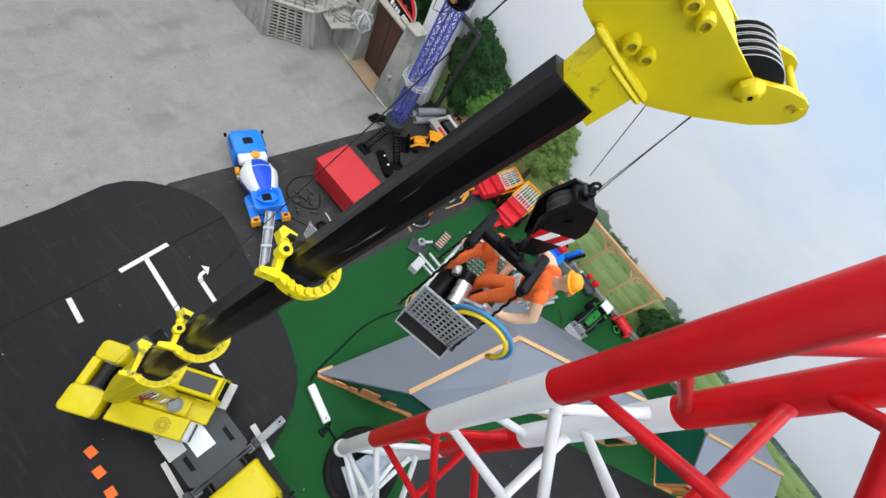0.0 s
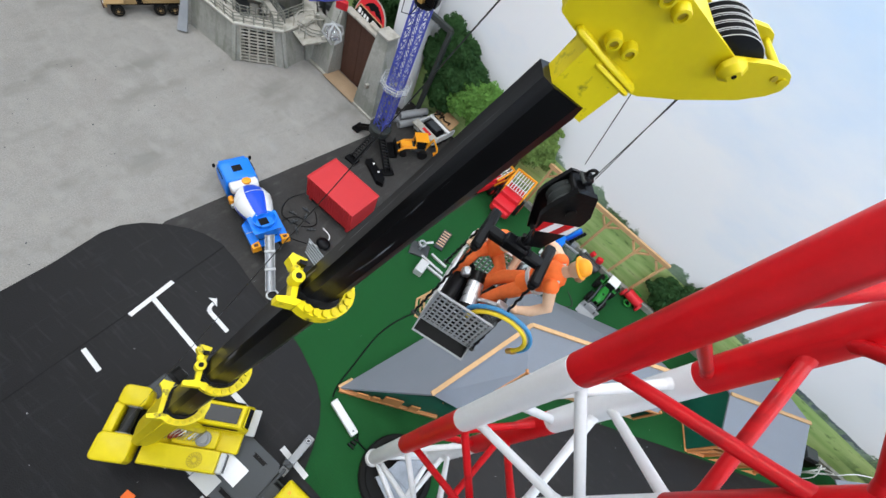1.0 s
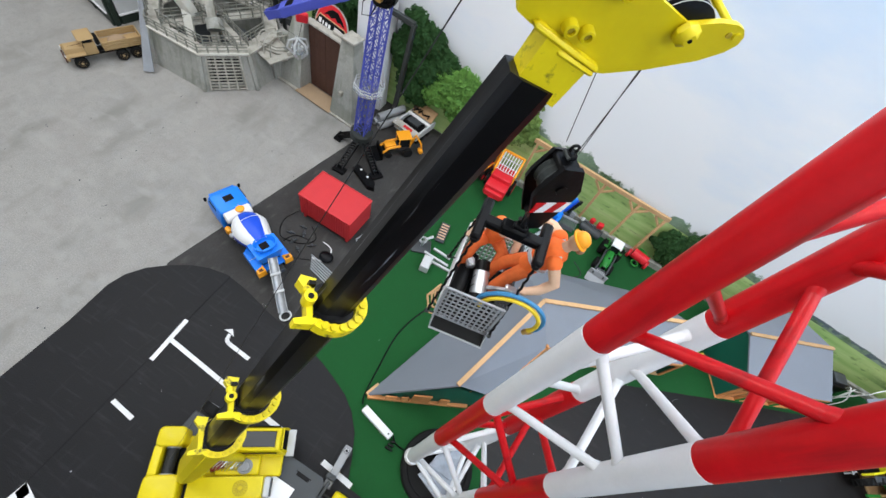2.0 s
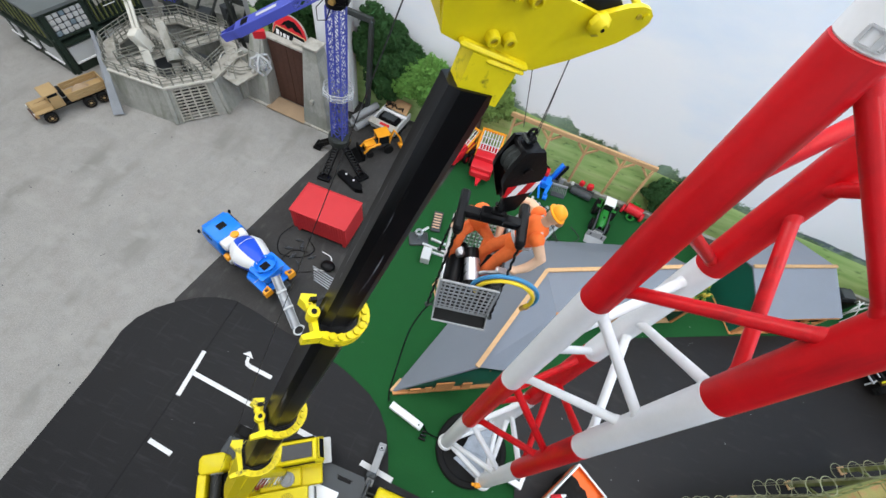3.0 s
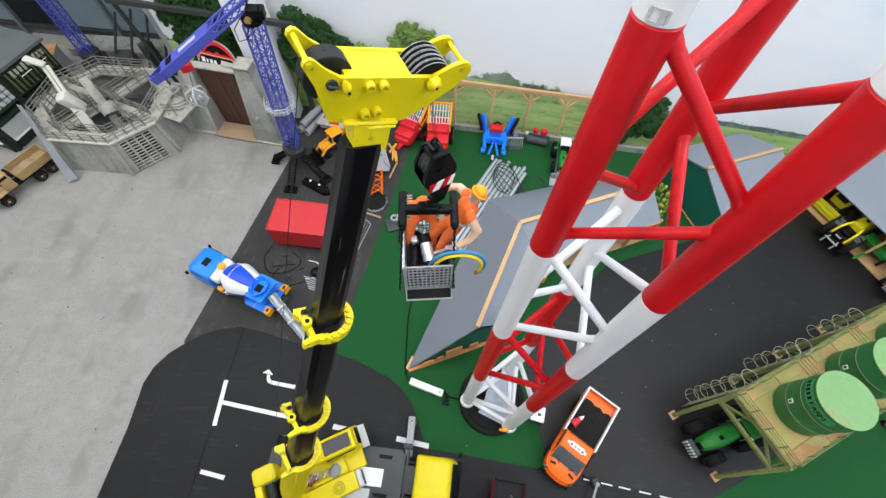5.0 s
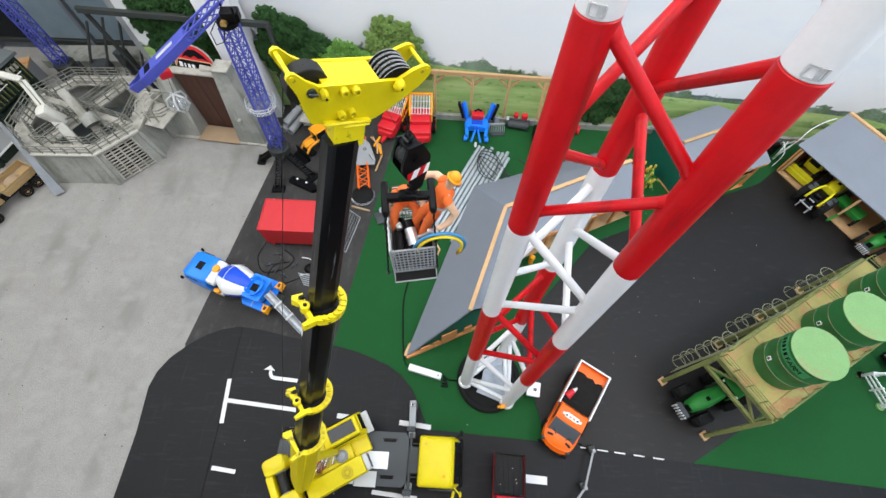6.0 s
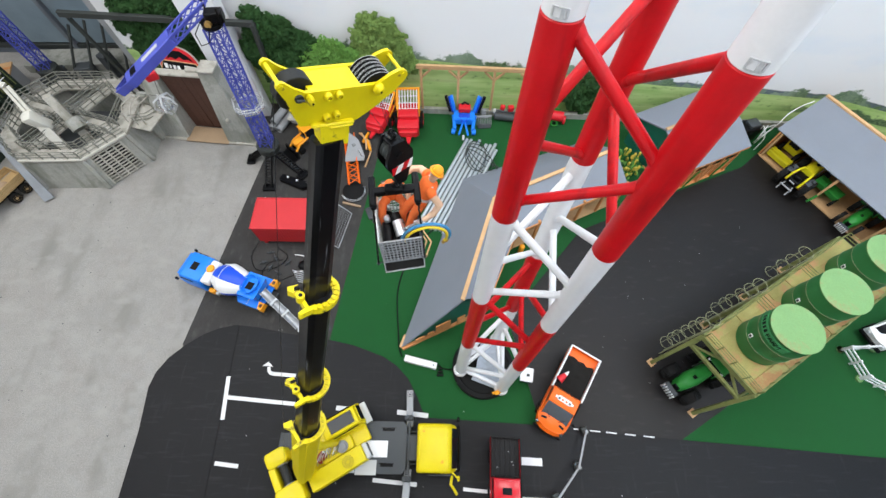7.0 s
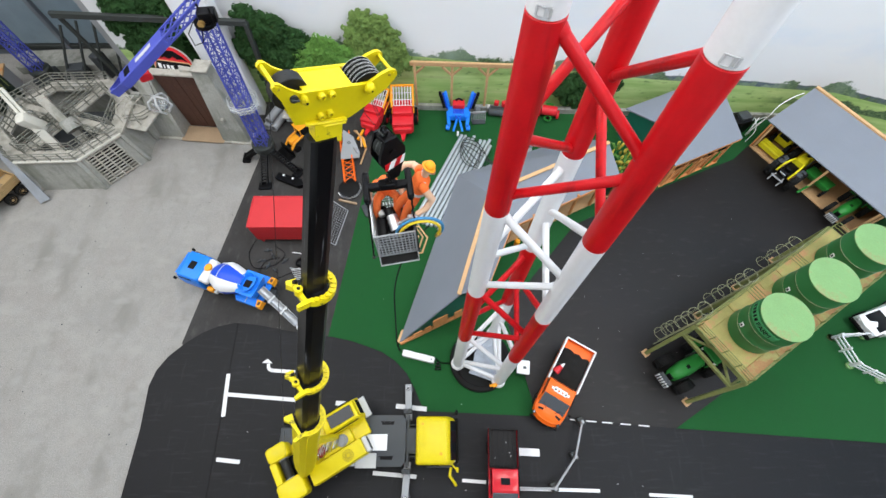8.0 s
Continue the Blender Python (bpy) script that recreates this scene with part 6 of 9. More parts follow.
def pickup(name, m, paint, label, load):
    t = thing(name, m, label, "pickup truck")
    P = lambda n, g, ma, par=t, lab="": part(n, g, M[ma], par, lab)
    P("lower_body", loft(Geo(), [(nosed(-0.165, 0.175, 0.058), 0.028), (nosed(-0.168, 0.184, 0.061), 0.056),
                                 (nosed(-0.168, 0.172, 0.059), 0.076)]), paint)
    k = 0.046 if load == "soil" else 0.0
    P("bonnet", loft(Geo(), [(nosed(0.04 + k, 0.170, 0.057), 0.0758), (nosed(0.045 + k, 0.160, 0.051), 0.084), (nosed(0.05 + k, 0.145, 0.042), 0.0872)]), paint)
    f = 0.0 if load == "soil" else 0.024
    cab = P("cabin", loft(Geo(), [([(-0.03 + k, -0.058), (0.088 + k + f, -0.054), (0.088 + k + f, 0.054), (-0.03 + k, 0.058)], 0.076), ([(-0.022 + k, -0.051), (0.034 + k + f, -0.051), (0.034 + k + f, 0.051), (-0.022 + k, 0.051)], 0.122), ([(-0.014 + k, -0.044), (0.026 + k + f, -0.043), (0.026 + k + f, 0.043), (-0.014 + k, 0.044)], 0.126)]), paint)
    P("windscreen", Geo().box((0.0612 + k + f, 0, 0.1), (0.004, 0.099, 0.066), (0, -49.5, 0), 0.001), "screen_glass", cab)
    P("rear_window", Geo().box((-0.0275 + k, 0, 0.1), (0.003, 0.08, 0.026), (0, 11, 0), 0.001), "dark_glass", cab)
    for s in (-1, 1):
        P("side_window", Geo().box((0.012 + k + f / 2, s * 0.0535, 0.1), (0.062 + f, 0.003, 0.03), (s * -11, 0, 0), 0.001), "dark_glass", cab)
        P("mirror", Geo().box((0.066 + k + f, s * 0.068, 0.088), (0.008, 0.014, 0.012), (0, 0, 0), 0.003), "black", cab)
        P("wiper", Geo().tube([(0.092 + k + f, s * 0.01, 0.081), (0.07 + k + f, s * 0.035, 0.0995)], 0.0012, 5), "black", cab)
        P("headlight", Geo().box((0.161, s * 0.045, 0.068), (0.012, 0.022, 0.010), (0, 0, s * -48), 0.003), "screen_glass")
        P("bonnet_vent", Geo().box((0.125 + k * 0.36, s * 0.034, 0.0878), (0.008, 0.020, 0.003), (0, 0, s * -14)), "black")
    bed = P("load_bed", Geo().box((-0.098 + k / 2, 0, 0.080), (0.14 + k, 0.112, 0.004), (0, 0, 0), 0.001), "black" if load != "soil" else paint)
    wall = "white" if load == "soil" else "black"
    for s in (-1, 1):
        P("bed_wall", Geo().box((-0.098 + k / 2, s * 0.0585, 0.090), (0.146 + k, 0.005, 0.03), (0, 0, 0), 0.001), wall if load == "soil" else paint, bed)
        P("bed_cap", Geo().box((-0.098 + k / 2, s * 0.0585, 0.1055), (0.148 + k, 0.006 if load == "soil" else 0.005, 0.004), (0, 0, 0), 0.001), wall, bed)
    P("tailgate", Geo().box((-0.170, 0, 0.086), (0.005, 0.118, 0.034), (0, 0, 0), 0.001), paint, bed)
    P("bed_cap", Geo().box((-0.170, 0, 0.1045), (0.007, 0.122, 0.004), (0, 0, 0), 0.001), wall, bed)
    P("headboard", Geo().box((-0.028 + k, 0, 0.088), (0.004, 0.112, 0.034), (0, 0, 0), 0.001), paint if load == "soil" else "black", bed)
    P("bumper", Geo().box((0.178, 0, 0.045), (0.01, 0.11, 0.016), (0, 0, 0), 0.004), "black" if load == "soil" else "steel_dark")
    if load == "soil":
        g = Geo()
        n, kk = 16, 12
        vs, fs = [], []
        for i in range(n + 1):
            for j in range(kk + 1):
                x, y = -0.135 + 0.147 * i / n, -0.054 + 0.108 * j / kk
                edge = min(i / 3 + 0.4 * noise.noise((y * 50, 0.3, 0.1)), (n - i + 2) / 4, (j + 1.5) / 2.5, (kk - j + 1.5) / 2.5, 1)
                vs.append((x, y, 0.0785 + max(0, edge) * 0.018 + 0.008 * noise.noise((x * 60, y * 60, 1.7)) * edge))
        fs = [(i * (kk + 1) + j, (i + 1) * (kk + 1) + j, (i + 1) * (kk + 1) + j + 1, i * (kk + 1) + j + 1) for i in range(n) for j in range(kk)]
        P("soil_load", g.add(vs, fs), "soil", bed, "heap of black soil")
        P("roof_board", Geo().box((0.008 + k, 0, 0.129), (0.020, 0.05, 0.006), (0, 0, 0), 0.002).box((0.008 + k, 0, 0.1275), (0.01, 0.07, 0.004), (0, 0, 0), 0.001), "white", cab)
        for y in (-0.02, -0.007, 0.007, 0.02):
            P("board_lamp", Geo().cyl((0.010 + k, y, 0.132), (0.010 + k, y, 0.1335), 0.004, 10), "dark_grey" if abs(y) > 0.01 else "vest", cab)
    else:
        P("sunroof", Geo().box((0.020, 0, 0.1265), (0.024, 0.036, 0.002), (0, 0, 0), 0.0006), "dark_glass", cab)
        for y in (-0.04, -0.02, 0.0, 0.02, 0.04):
            P("bed_rib", Geo().box((-0.098, y, 0.0828), (0.13, 0.006, 0.002), (0, 0, 0), 0.0006), "black", bed)
        for x, y in ((-0.070, 0.030), (-0.082, 0.026), (-0.060, -0.034), (-0.120, 0.012)):
            P("scrap", Geo().box((x, y, 0.0845), (0.005, 0.0022, 0.0014), (0, 0, 900 * x)), "light_grey", bed)
    wheels(t, [(x, s * 0.054, 0.026) for x in (0.108, -0.098) for s in (-1, 1)], 0.026, 0.02, "steel")
    return t


pickup("pickup_truck", pose(0.5303, 0.2782, 0.009, 0, 0, -121.6) @ Matrix.Diagonal((1.078, 1.154, 1.0, 1)), "orange", "orange pickup truck with white bed walls and black soil load", "soil")
pickup("pickup_truck", pose(0.243, -0.085, 0.010, 0, 0, -92), "red_deep", "red pickup truck with empty black bed on the road", "empty")
cone = thing("traffic_cone", pose(0.4905, 0.3160, 0.118, 78, 0, 127) @ Matrix.Diagonal((1.2, 1.2, 1.32, 1)), "small red cone with white tip lying on the soil", "cone")
part("cone_body", Geo().lathe([(0.014, 0), (0.014, 0.004), (0.0075, 0.028)], 16), M["red"], cone)
part("cone_tip", Geo().lathe([(0.0075, 0.028), (0.002, 0.042), (0.0005, 0.043)], 16), M["white"], cone)


def tractor(m, body, label, size=1.0, roof="white", rims="farm_yellow", loader=False, twin=False, open_top=False, front_tyre=0.018):
    t = thing("tractor", m @ Matrix.Diagonal((size, size, size, 1)), label, "tractor")
    P = lambda n, g, ma, par=t, lab="": part(n, g, M[ma], par, lab)
    hood = P("hood", loft(Geo(), [([(0.0, -0.022), (0.06, -0.026), (0.108, -0.020), (0.122, -0.010), (0.122, 0.010), (0.108, 0.020), (0.06, 0.026), (0.0, 0.022)], 0.045), ([(0.0, -0.023), (0.06, -0.026), (0.106, -0.019), (0.12, -0.009), (0.12, 0.009), (0.106, 0.019), (0.06, 0.026), (0.0, 0.023)], 0.075),
                             ([(0.0, -0.020), (0.055, -0.022), (0.098, -0.015), (0.110, -0.006), (0.110, 0.006), (0.098, 0.015), (0.055, 0.022), (0.0, 0.020)], 0.086), ([(0.0, -0.013), (0.05, -0.014), (0.085, -0.009), (0.094, -0.004), (0.094, 0.004), (0.085, 0.009), (0.05, 0.014), (0.0, 0.013)], 0.093)]), body)
    P("hood_vent", Geo().box((0.06, 0, 0.0905), (0.012 if not open_top else 0.024, 0.012, 0.008), (0, 6, 0)), "black", hood)
    P("grille", Geo().box((0.1225, 0, 0.062), (0.004, 0.022, 0.03), (0, 0, 0), 0.001), "black", hood)
    P("chassis", Geo().box((0.02, 0, 0.036), (0.17, 0.03, 0.024), (0, 0, 0), 0.004), "dark_grey")
    if open_top:
        seat = P("driver_seat", Geo().box((-0.045, 0, 0.062), (0.075, 0.046, 0.03), (0, 0, 0), 0.006).box((-0.066, 0, 0.082), (0.012, 0.03, 0.022), (0, -12, 0), 0.004), "black")
        for s in (-1, 1):
            P("roll_bar", Geo().tube([(0.004, s * 0.020, 0.090), (-0.03, s * 0.026, 0.094), (-0.066, s * 0.029, 0.090), (-0.078, s * 0.029, 0.06)], 0.0042, 8), body, lab="yellow roll bar")
            P("fender", Geo().box((-0.045, s * 0.045, 0.090), (0.05, 0.022, 0.006), (0, 0, 0), 0.003), "dark_grey")
            P("linkage_arm", Geo().tube([(-0.070, s * 0.016, 0.05), (-0.096, s * 0.022, 0.045), (-0.104, s * 0.022, 0.02)], 0.0032, 8), "mid_grey")
        P("linkage_bar", Geo().cyl((-0.098, -0.028, 0.046), (-0.098, 0.028, 0.046), 0.0036, 10).cyl((-0.086, -0.012, 0.07), (-0.086, 0.012, 0.07), 0.003, 10), "mid_grey", lab="grey rear linkage")
    else:
        cab = P("cab", Geo().box((-0.03, 0, 0.102), (0.062, 0.062, 0.066), (0, 0, 0), 0.004, taper=0.88), "dark_glass", lab="dark glazed cab")
        P("cab_roof", Geo().box((-0.03, 0, 0.138), (0.066, 0.064, 0.010), (0, 0, 0), 0.004), roof, cab)
        for sx in (-1, 1):
            for s in (-1, 1):
                P("cab_post", Geo().cyl((-0.03 + sx * 0.03, s * 0.03, 0.07), (-0.03 + sx * 0.027, s * 0.027, 0.136), 0.0022, 6), body, cab)
        for s in (-1, 1):
            P("fender", Geo().box((-0.045, s * 0.045, 0.086), (0.07, 0.026, 0.006), (0, 0, 0), 0.002), body)
            P("lamp", Geo().cyl((0.0, s * 0.028, 0.134), (0.004, s * 0.028, 0.134), 0.004, 8), "white", cab)
    P("exhaust", Geo().cyl((0.03, -0.03, 0.07), (0.03, -0.03, 0.135), 0.0028, 8), "steel_dark")
    wheels(t, [(-0.045, s * (0.052 + 0.022 * k), 0.046) for s in (-1, 1) for k in range(2 if twin else 1)], 0.046, 0.024, rims, 18)
    wheels(t, [(0.085, s * (0.040 + front_tyre / 3), 0.033) for s in (-1, 1)], 0.033, front_tyre, rims, 16)
    P("front_weight", Geo().box((0.135, 0, 0.045), (0.02, 0.05, 0.024), (0, 0, 0), 0.003), "dark_grey")
    for k in range(6):
        P("weight_bar", Geo().box((0.147, -0.022 + k * 0.0088, 0.045), (0.006, 0.005, 0.028), (0, 0, 0), 0.001), "light_grey")
    if loader:
        for s in (-1, 1):
            P("loader_arm", Geo().tube([(0.0, s * 0.033, 0.08), (0.09, s * 0.033, 0.075), (0.165, s * 0.033, 0.03)], 0.005, 8), "dark_grey")
        P("bucket", Geo().prism([(0.15, 0.004), (0.21, 0.004), (0.212, 0.008), (0.158, 0.012), (0.155, 0.05), (0.15, 0.05)], -0.055, 0.055, Matrix(((1, 0, 0, 0), (0, 0, 1, 0), (0, 1, 0, 0), (0, 0, 0, 1)))), "mid_grey", lab="grey loader bucket")
    return t


tractor(pose(1.145, 0.371, 0.007, 0, 0, 207), "farm_green", "green tractor with wide tyres parked under the silo platform", 1.3, "farm_green", "dark_grey", front_tyre=0.030)
tractor(pose(1.974, 1.442, 0.0155, 0, 0, 31), "farm_yellow", "open yellow tractor with fat black tyres at the shed", 1.3, "farm_yellow", "dark_grey", open_top=True, front_tyre=0.026)
tractor(pose(2.215, 1.200, 0.0155, 0, 0, 208), "farm_green", "dark green tractor parked inside the machine shed", 1.12, "farm_green", "farm_yellow")
tractor(pose(0.49, 1.79, 0.004, 0, 0, -94), "farm_green", "green tractor with white roof and front loader on the lawn", 0.95, "white", "dark_grey", True)


def harvester():
    h = thing("harvester", pose(2.011, 1.650, 0.0155, 0, 0, 210.3), "yellow harvester standing in the machine shed", "harvester")
    P = lambda n, g, ma, par=h: part(n, g, M[ma], par)
    P("body", Geo().box((-0.04, 0, 0.075), (0.15, 0.085, 0.07), (0, 0, 0), 0.006), "farm_yellow")
    P("header", Geo().box((0.095, 0, 0.03), (0.05, 0.135, 0.03), (0, 0, 0), 0.004), "farm_yellow")
    for k in range(6):
        P("reel_bar", Geo().cyl((0.11 + 0.016 * math.cos(k), -0.066, 0.055 + 0.016 * math.sin(k)), (0.11 + 0.016 * math.cos(k), 0.066, 0.055 + 0.016 * math.sin(k)), 0.0025, 6), "farm_yellow")
    P("cab", Geo().box((0.04, 0, 0.12), (0.045, 0.06, 0.045), (0, 0, 0), 0.004), "dark_glass")
    P("spout", Geo().tube([(-0.05, 0.03, 0.11), (-0.05, 0.05, 0.15), (0.0, 0.08, 0.155)], 0.008, 8), "farm_yellow")
    wheels(h, [(x, s * 0.05, 0.035) for x in (0.03, -0.09) for s in (-1, 1)], 0.035, 0.02, "farm_yellow")
    return h


harvester()
drill = thing("seed_drill", pose(2.085, 1.36, 0.0155, 0, 0, 208), "green towed implement with hopper in the shed", "implement")
part("hopper", Geo().box((0, 0, 0.07), (0.06, 0.13, 0.035), (0, 0, 0), 0.005, taper=1.15), M["farm_green"], drill)
part("frame_bar", Geo().box((0.06, 0, 0.035), (0.14, 0.012, 0.012), (0, 0, 0), 0.002), M["farm_green"], drill)
for k in range(6):
    part("tine", Geo().tube([(-0.02, -0.055 + k * 0.022, 0.06), (-0.05, -0.055 + k * 0.022, 0.045), (-0.045, -0.055 + k * 0.022, 0.004)], 0.003, 6), M["farm_green"], drill)
wheels(drill, [(0.0, s * 0.07, 0.028) for s in (-1, 1)], 0.028, 0.014, "farm_yellow")


def cage_trailer(m, label, tall=True):
    t = thing("farm_trailer", m, label, "trailer", "red farm trailers")
    P = lambda n, g, ma, par=t: part(n, g, M[ma], par)
    P("bed", Geo().box((0, -0.055, 0.055), (0.088, 0.14, 0.05), (0, 0, 0), 0.005), "red")
    P("hood", Geo().box((0, -0.02, 0.088), (0.082, 0.07, 0.022), (0, 0, 0), 0.005), "red")
    P("nose", Geo().box((0, -0.125, 0.05), (0.075, 0.04, 0.028), (0, 0, 0), 0.005), "red")
    P("drawbar", Geo().prism([(-0.012, -0.14), (0.012, -0.14), (0.004, -0.2), (-0.004, -0.2)], 0.03, 0.04), "red")
    for s in (-1, 1):
        P("cage_side", Geo().box((s * 0.045, 0.075, 0.11), (0.008, 0.13, 0.012), (18, 0, 0), 0.002), "amber")
        P("cage_side", Geo().box((s * 0.045, 0.075, 0.065), (0.006, 0.13, 0.008), (8, 0, 0), 0.002), "amber")
        P("cage_post", Geo().box((s * 0.045, 0.135, 0.095), (0.008, 0.008, 0.08), (0, 0, 0), 0.002), "amber")
    P("cage_end", Geo().box((0, 0.138, 0.132), (0.1, 0.012, 0.012), (0, 0, 0), 0.002), "amber")
    for k in range(7):
        P("cage_rib", Geo().cyl((-0.036 + k * 0.012, 0.015, 0.092), (-0.036 + k * 0.012, 0.135, 0.131), 0.0017, 6), "white")
    for y in (0.02, 0.055, 0.095):
        P("cage_bar", Geo().cyl((-0.045, y, 0.094 + (y - 0.02) * 0.33), (0.045, y, 0.094 + (y - 0.02) * 0.33), 0.002, 6), "white")
    P("floor_red", Geo().box((0, 0.075, 0.045), (0.08, 0.12, 0.03), (0, 0, 0), 0.003), "red")
    for s in (-1, 1):
        for y in (0.0, 0.06):
            w = P("wheel", Geo().cyl((s * 0.046, y, 0.028), (s * 0.06, y, 0.028), 0.026, 20), "rubber")
            P("rim", Geo().cyl((s * 0.06, y, 0.028), (s * 0.062, y, 0.028), 0.014, 16), "red", w)
    return t


cage_trailer(pose(-0.244, 1.838, 0.004, 0, 0, 2) @ Matrix.Diagonal((1.42, 0.88, 1.45, 1)), "red toy farm trailer with yellow cage rack on the lawn")
cage_trailer(pose(-0.415, 1.86, 0.004, 0, 0, -20) @ Matrix.Diagonal((1.2, 0.8, 1.3, 1)), "red toy farm trailer standing askew beside the other one")


def cultivator():
    t = thing("disc_harrow", pose(0.092, 1.868, 0.004, 0, 0, -2), "blue folding disc harrow with red box and black discs", "implement")
    P = lambda n, g, ma, par=t: part(n, g, M[ma], par)
    P("main_frame", Geo().prism([(-0.058, -0.030), (0.058, -0.030), (0.066, 0.0), (0.060, 0.050), (-0.060, 0.050), (-0.066, 0.0)], 0.030, 0.066), "blue")
    P("recess", Geo().box((0, 0.008, 0.0665), (0.066, 0.030, 0.004), (0, 0, 0), 0.001), "drum_blue")
    P("crossbar", Geo().box((0, -0.022, 0.070), (0.084, 0.012, 0.012), (0, 0, 0), 0.003), "blue")
    for s in (-1, 1):
        frame_ = P("side_frame", Geo().box((s * 0.060, -0.030, 0.040), (0.020, 0.110, 0.036), (0, 0, s * -6), 0.004), "blue")
        P("roller", Geo().cyl((s * 0.050, -0.078, 0.020), (s * 0.074, -0.078, 0.020), 0.018, 14), "blue", frame_)
        P("drawbar", Geo().box((s * 0.016, -0.075, 0.046), (0.012, 0.110, 0.014), (0, 0, s * 12), 0.003), "blue")
        P("ram", Geo().cyl((s * 0.010, -0.040, 0.062), (s * 0.030, 0.010, 0.078), 0.0045, 8), "drum_blue")
        wing = P("wing", Geo().box((s * 0.070, 0.060, 0.105), (0.018, 0.024, 0.120), (-10, s * 14, 0), 0.004), "blue")
        P("wing_bar", Geo().box((s * 0.084, 0.052, 0.110), (0.010, 0.012, 0.110), (-10, s * 14, 0), 0.002), "drum_blue", wing)
        for k in range(6):
            P("disc", Geo().cyl((s * (0.080 + 0.005 * k), 0.046 + 0.003 * k, 0.072 + k * 0.017), (s * (0.096 + 0.005 * k), 0.046 + 0.003 * k, 0.070 + k * 0.017), 0.0125, 14), "black", wing)
        P("wheel", Geo().cyl((s * 0.03, 0.03, 0.024), (s * 0.044, 0.03, 0.024), 0.022, 18), "rubber")
    P("seat_box", Geo().box((0, 0.046, 0.088), (0.072, 0.046, 0.034), (0, 0, 0), 0.004), "red")
    P("hose_bundle", Geo().tube([(-0.02, 0.06, 0.105), (0.0, 0.066, 0.116), (0.024, 0.062, 0.106)], 0.006, 8), "black")
    P("coupling", Geo().box((0, -0.138, 0.034), (0.014, 0.036, 0.010), (0, 0, 0), 0.002), "light_grey")
    return t


cultivator()


def small_implement(m, name, label, kind):
    t = thing(name, m, label, "implement")
    P = lambda n, g, ma, par=t: part(n, g, M[ma], par)
    if kind == "rake":
        P("bar", Geo().box((0, 0, 0.03), (0.1, 0.012, 0.012), (0, 0, 0), 0.002), "mid_grey")
        for k in range(9):
            P("tine", Geo().tube([(-0.044 + k * 0.011, 0, 0.028), (-0.044 + k * 0.011, -0.03, 0.02), (-0.044 + k * 0.011, -0.045, 0.003)], 0.0018, 6), "mid_grey")
        P("mast", Geo().box((0, 0.02, 0.045), (0.03, 0.02, 0.05), (0, 0, 0), 0.003), "mid_grey")
        P("tray", Geo().box((0, -0.055, 0.006), (0.08, 0.035, 0.006), (0, 0, 0), 0.001), "dark_grey")
    elif kind == "roller":
        P("drum", Geo().cyl((-0.06, 0, 0.03), (0.06, 0, 0.03), 0.024, 22), "dark_grey")
        P("frame", Geo().box((0, 0.025, 0.045), (0.13, 0.012, 0.014), (0, 0, 0), 0.002), "dark_grey")
        for s in (-1, 1):
            P("end_plate", Geo().box((s * 0.063, 0.008, 0.036), (0.006, 0.05, 0.036), (0, 0, 0), 0.002), "dark_grey")
        P("engine", Geo().box((0.03, 0.035, 0.07), (0.035, 0.03, 0.035), (0, 0, 20), 0.006), "red")
        P("engine", Geo().box((-0.02, 0.04, 0.065), (0.03, 0.025, 0.03), (0, 0, -10), 0.006), "red")
        P("cap", Geo().cyl((-0.075, 0.02, 0.05), (-0.06, 0.02, 0.05), 0.014, 14), "light_grey")
    else:
        P("tank", Geo().cyl((-0.045, 0, 0.05), (0.045, 0, 0.05), 0.03, 22), "red")
        P("frame", Geo().box((0, 0.03, 0.05), (0.05, 0.05, 0.02), (0, 0, 0), 0.003), "farm_green")
        P("wheel_ring", Geo().ring((0, -0.04, 0.026), 0.02, 0.005, 18, 6), "farm_green")
        P("wheel_hub", Geo().cyl((0, -0.045, 0.026), (0, -0.03, 0.026), 0.008, 10), "black")
        for s in (-1, 1):
            P("wheel", Geo().cyl((s * 0.05, 0.0, 0.026), (s * 0.064, 0.0, 0.026), 0.026, 18), "red")
    return t


small_implement(pose(0.215, 1.905, 0.004, 0, 0, 5), "hay_rake", "small grey hay rake on the lawn", "rake")
small_implement(pose(0.345, 1.905, 0.004, 0, 0, -8), "field_roller", "dark field roller with red engine parts", "roller")
small_implement(pose(0.655, 1.90, 0.004, 0, 0, -12), "spreader_trailer", "red and green spreader trailer near the backdrop", "spreader")


# ---- lawn and road clutter ----
def tubes():
    a0, b0 = Vector((-0.155, 1.15, 0)), Vector((0.115, 1.745, 0))
    d = (b0 - a0).normalized()
    n = Vector((d.y, -d.x, 0))
    for k in range(9):
        off = n * (k * 0.0242) + d * random.uniform(-0.05, 0.02) * (1 if k % 2 else 0.3)
        z = 0.0135 if k < 8 else 0.03
        L = (b0 - a0).length * random.uniform(0.95, 1.06) - k * 0.002
        p, q = a0 + off, a0 + off + d * L
        g = Geo()
        vs, fs = [], []
        side, up = n, Vector((0, 0, 1))
        for c, r in ((p, 0.0102), (q, 0.0102), (q, 0.0085), (p, 0.0085)):
            for j in range(14):
                w = 2 * math.pi * j / 14
                vs.append(c + Vector((0, 0, z)) + (side * math.cos(w) + up * math.sin(w)) * r)
        for i in range(4):
            fs += [(i * 14 + j, i * 14 + (j + 1) % 14, ((i + 1) % 4) * 14 + (j + 1) % 14, ((i + 1) % 4) * 14 + j) for j in range(14)]
        tagged(part("steel_pipe", g.add(vs, fs), M["zinc"]), "long zinc steel pipe lying on the green turf", "pipe", "steel pipes")


tubes()


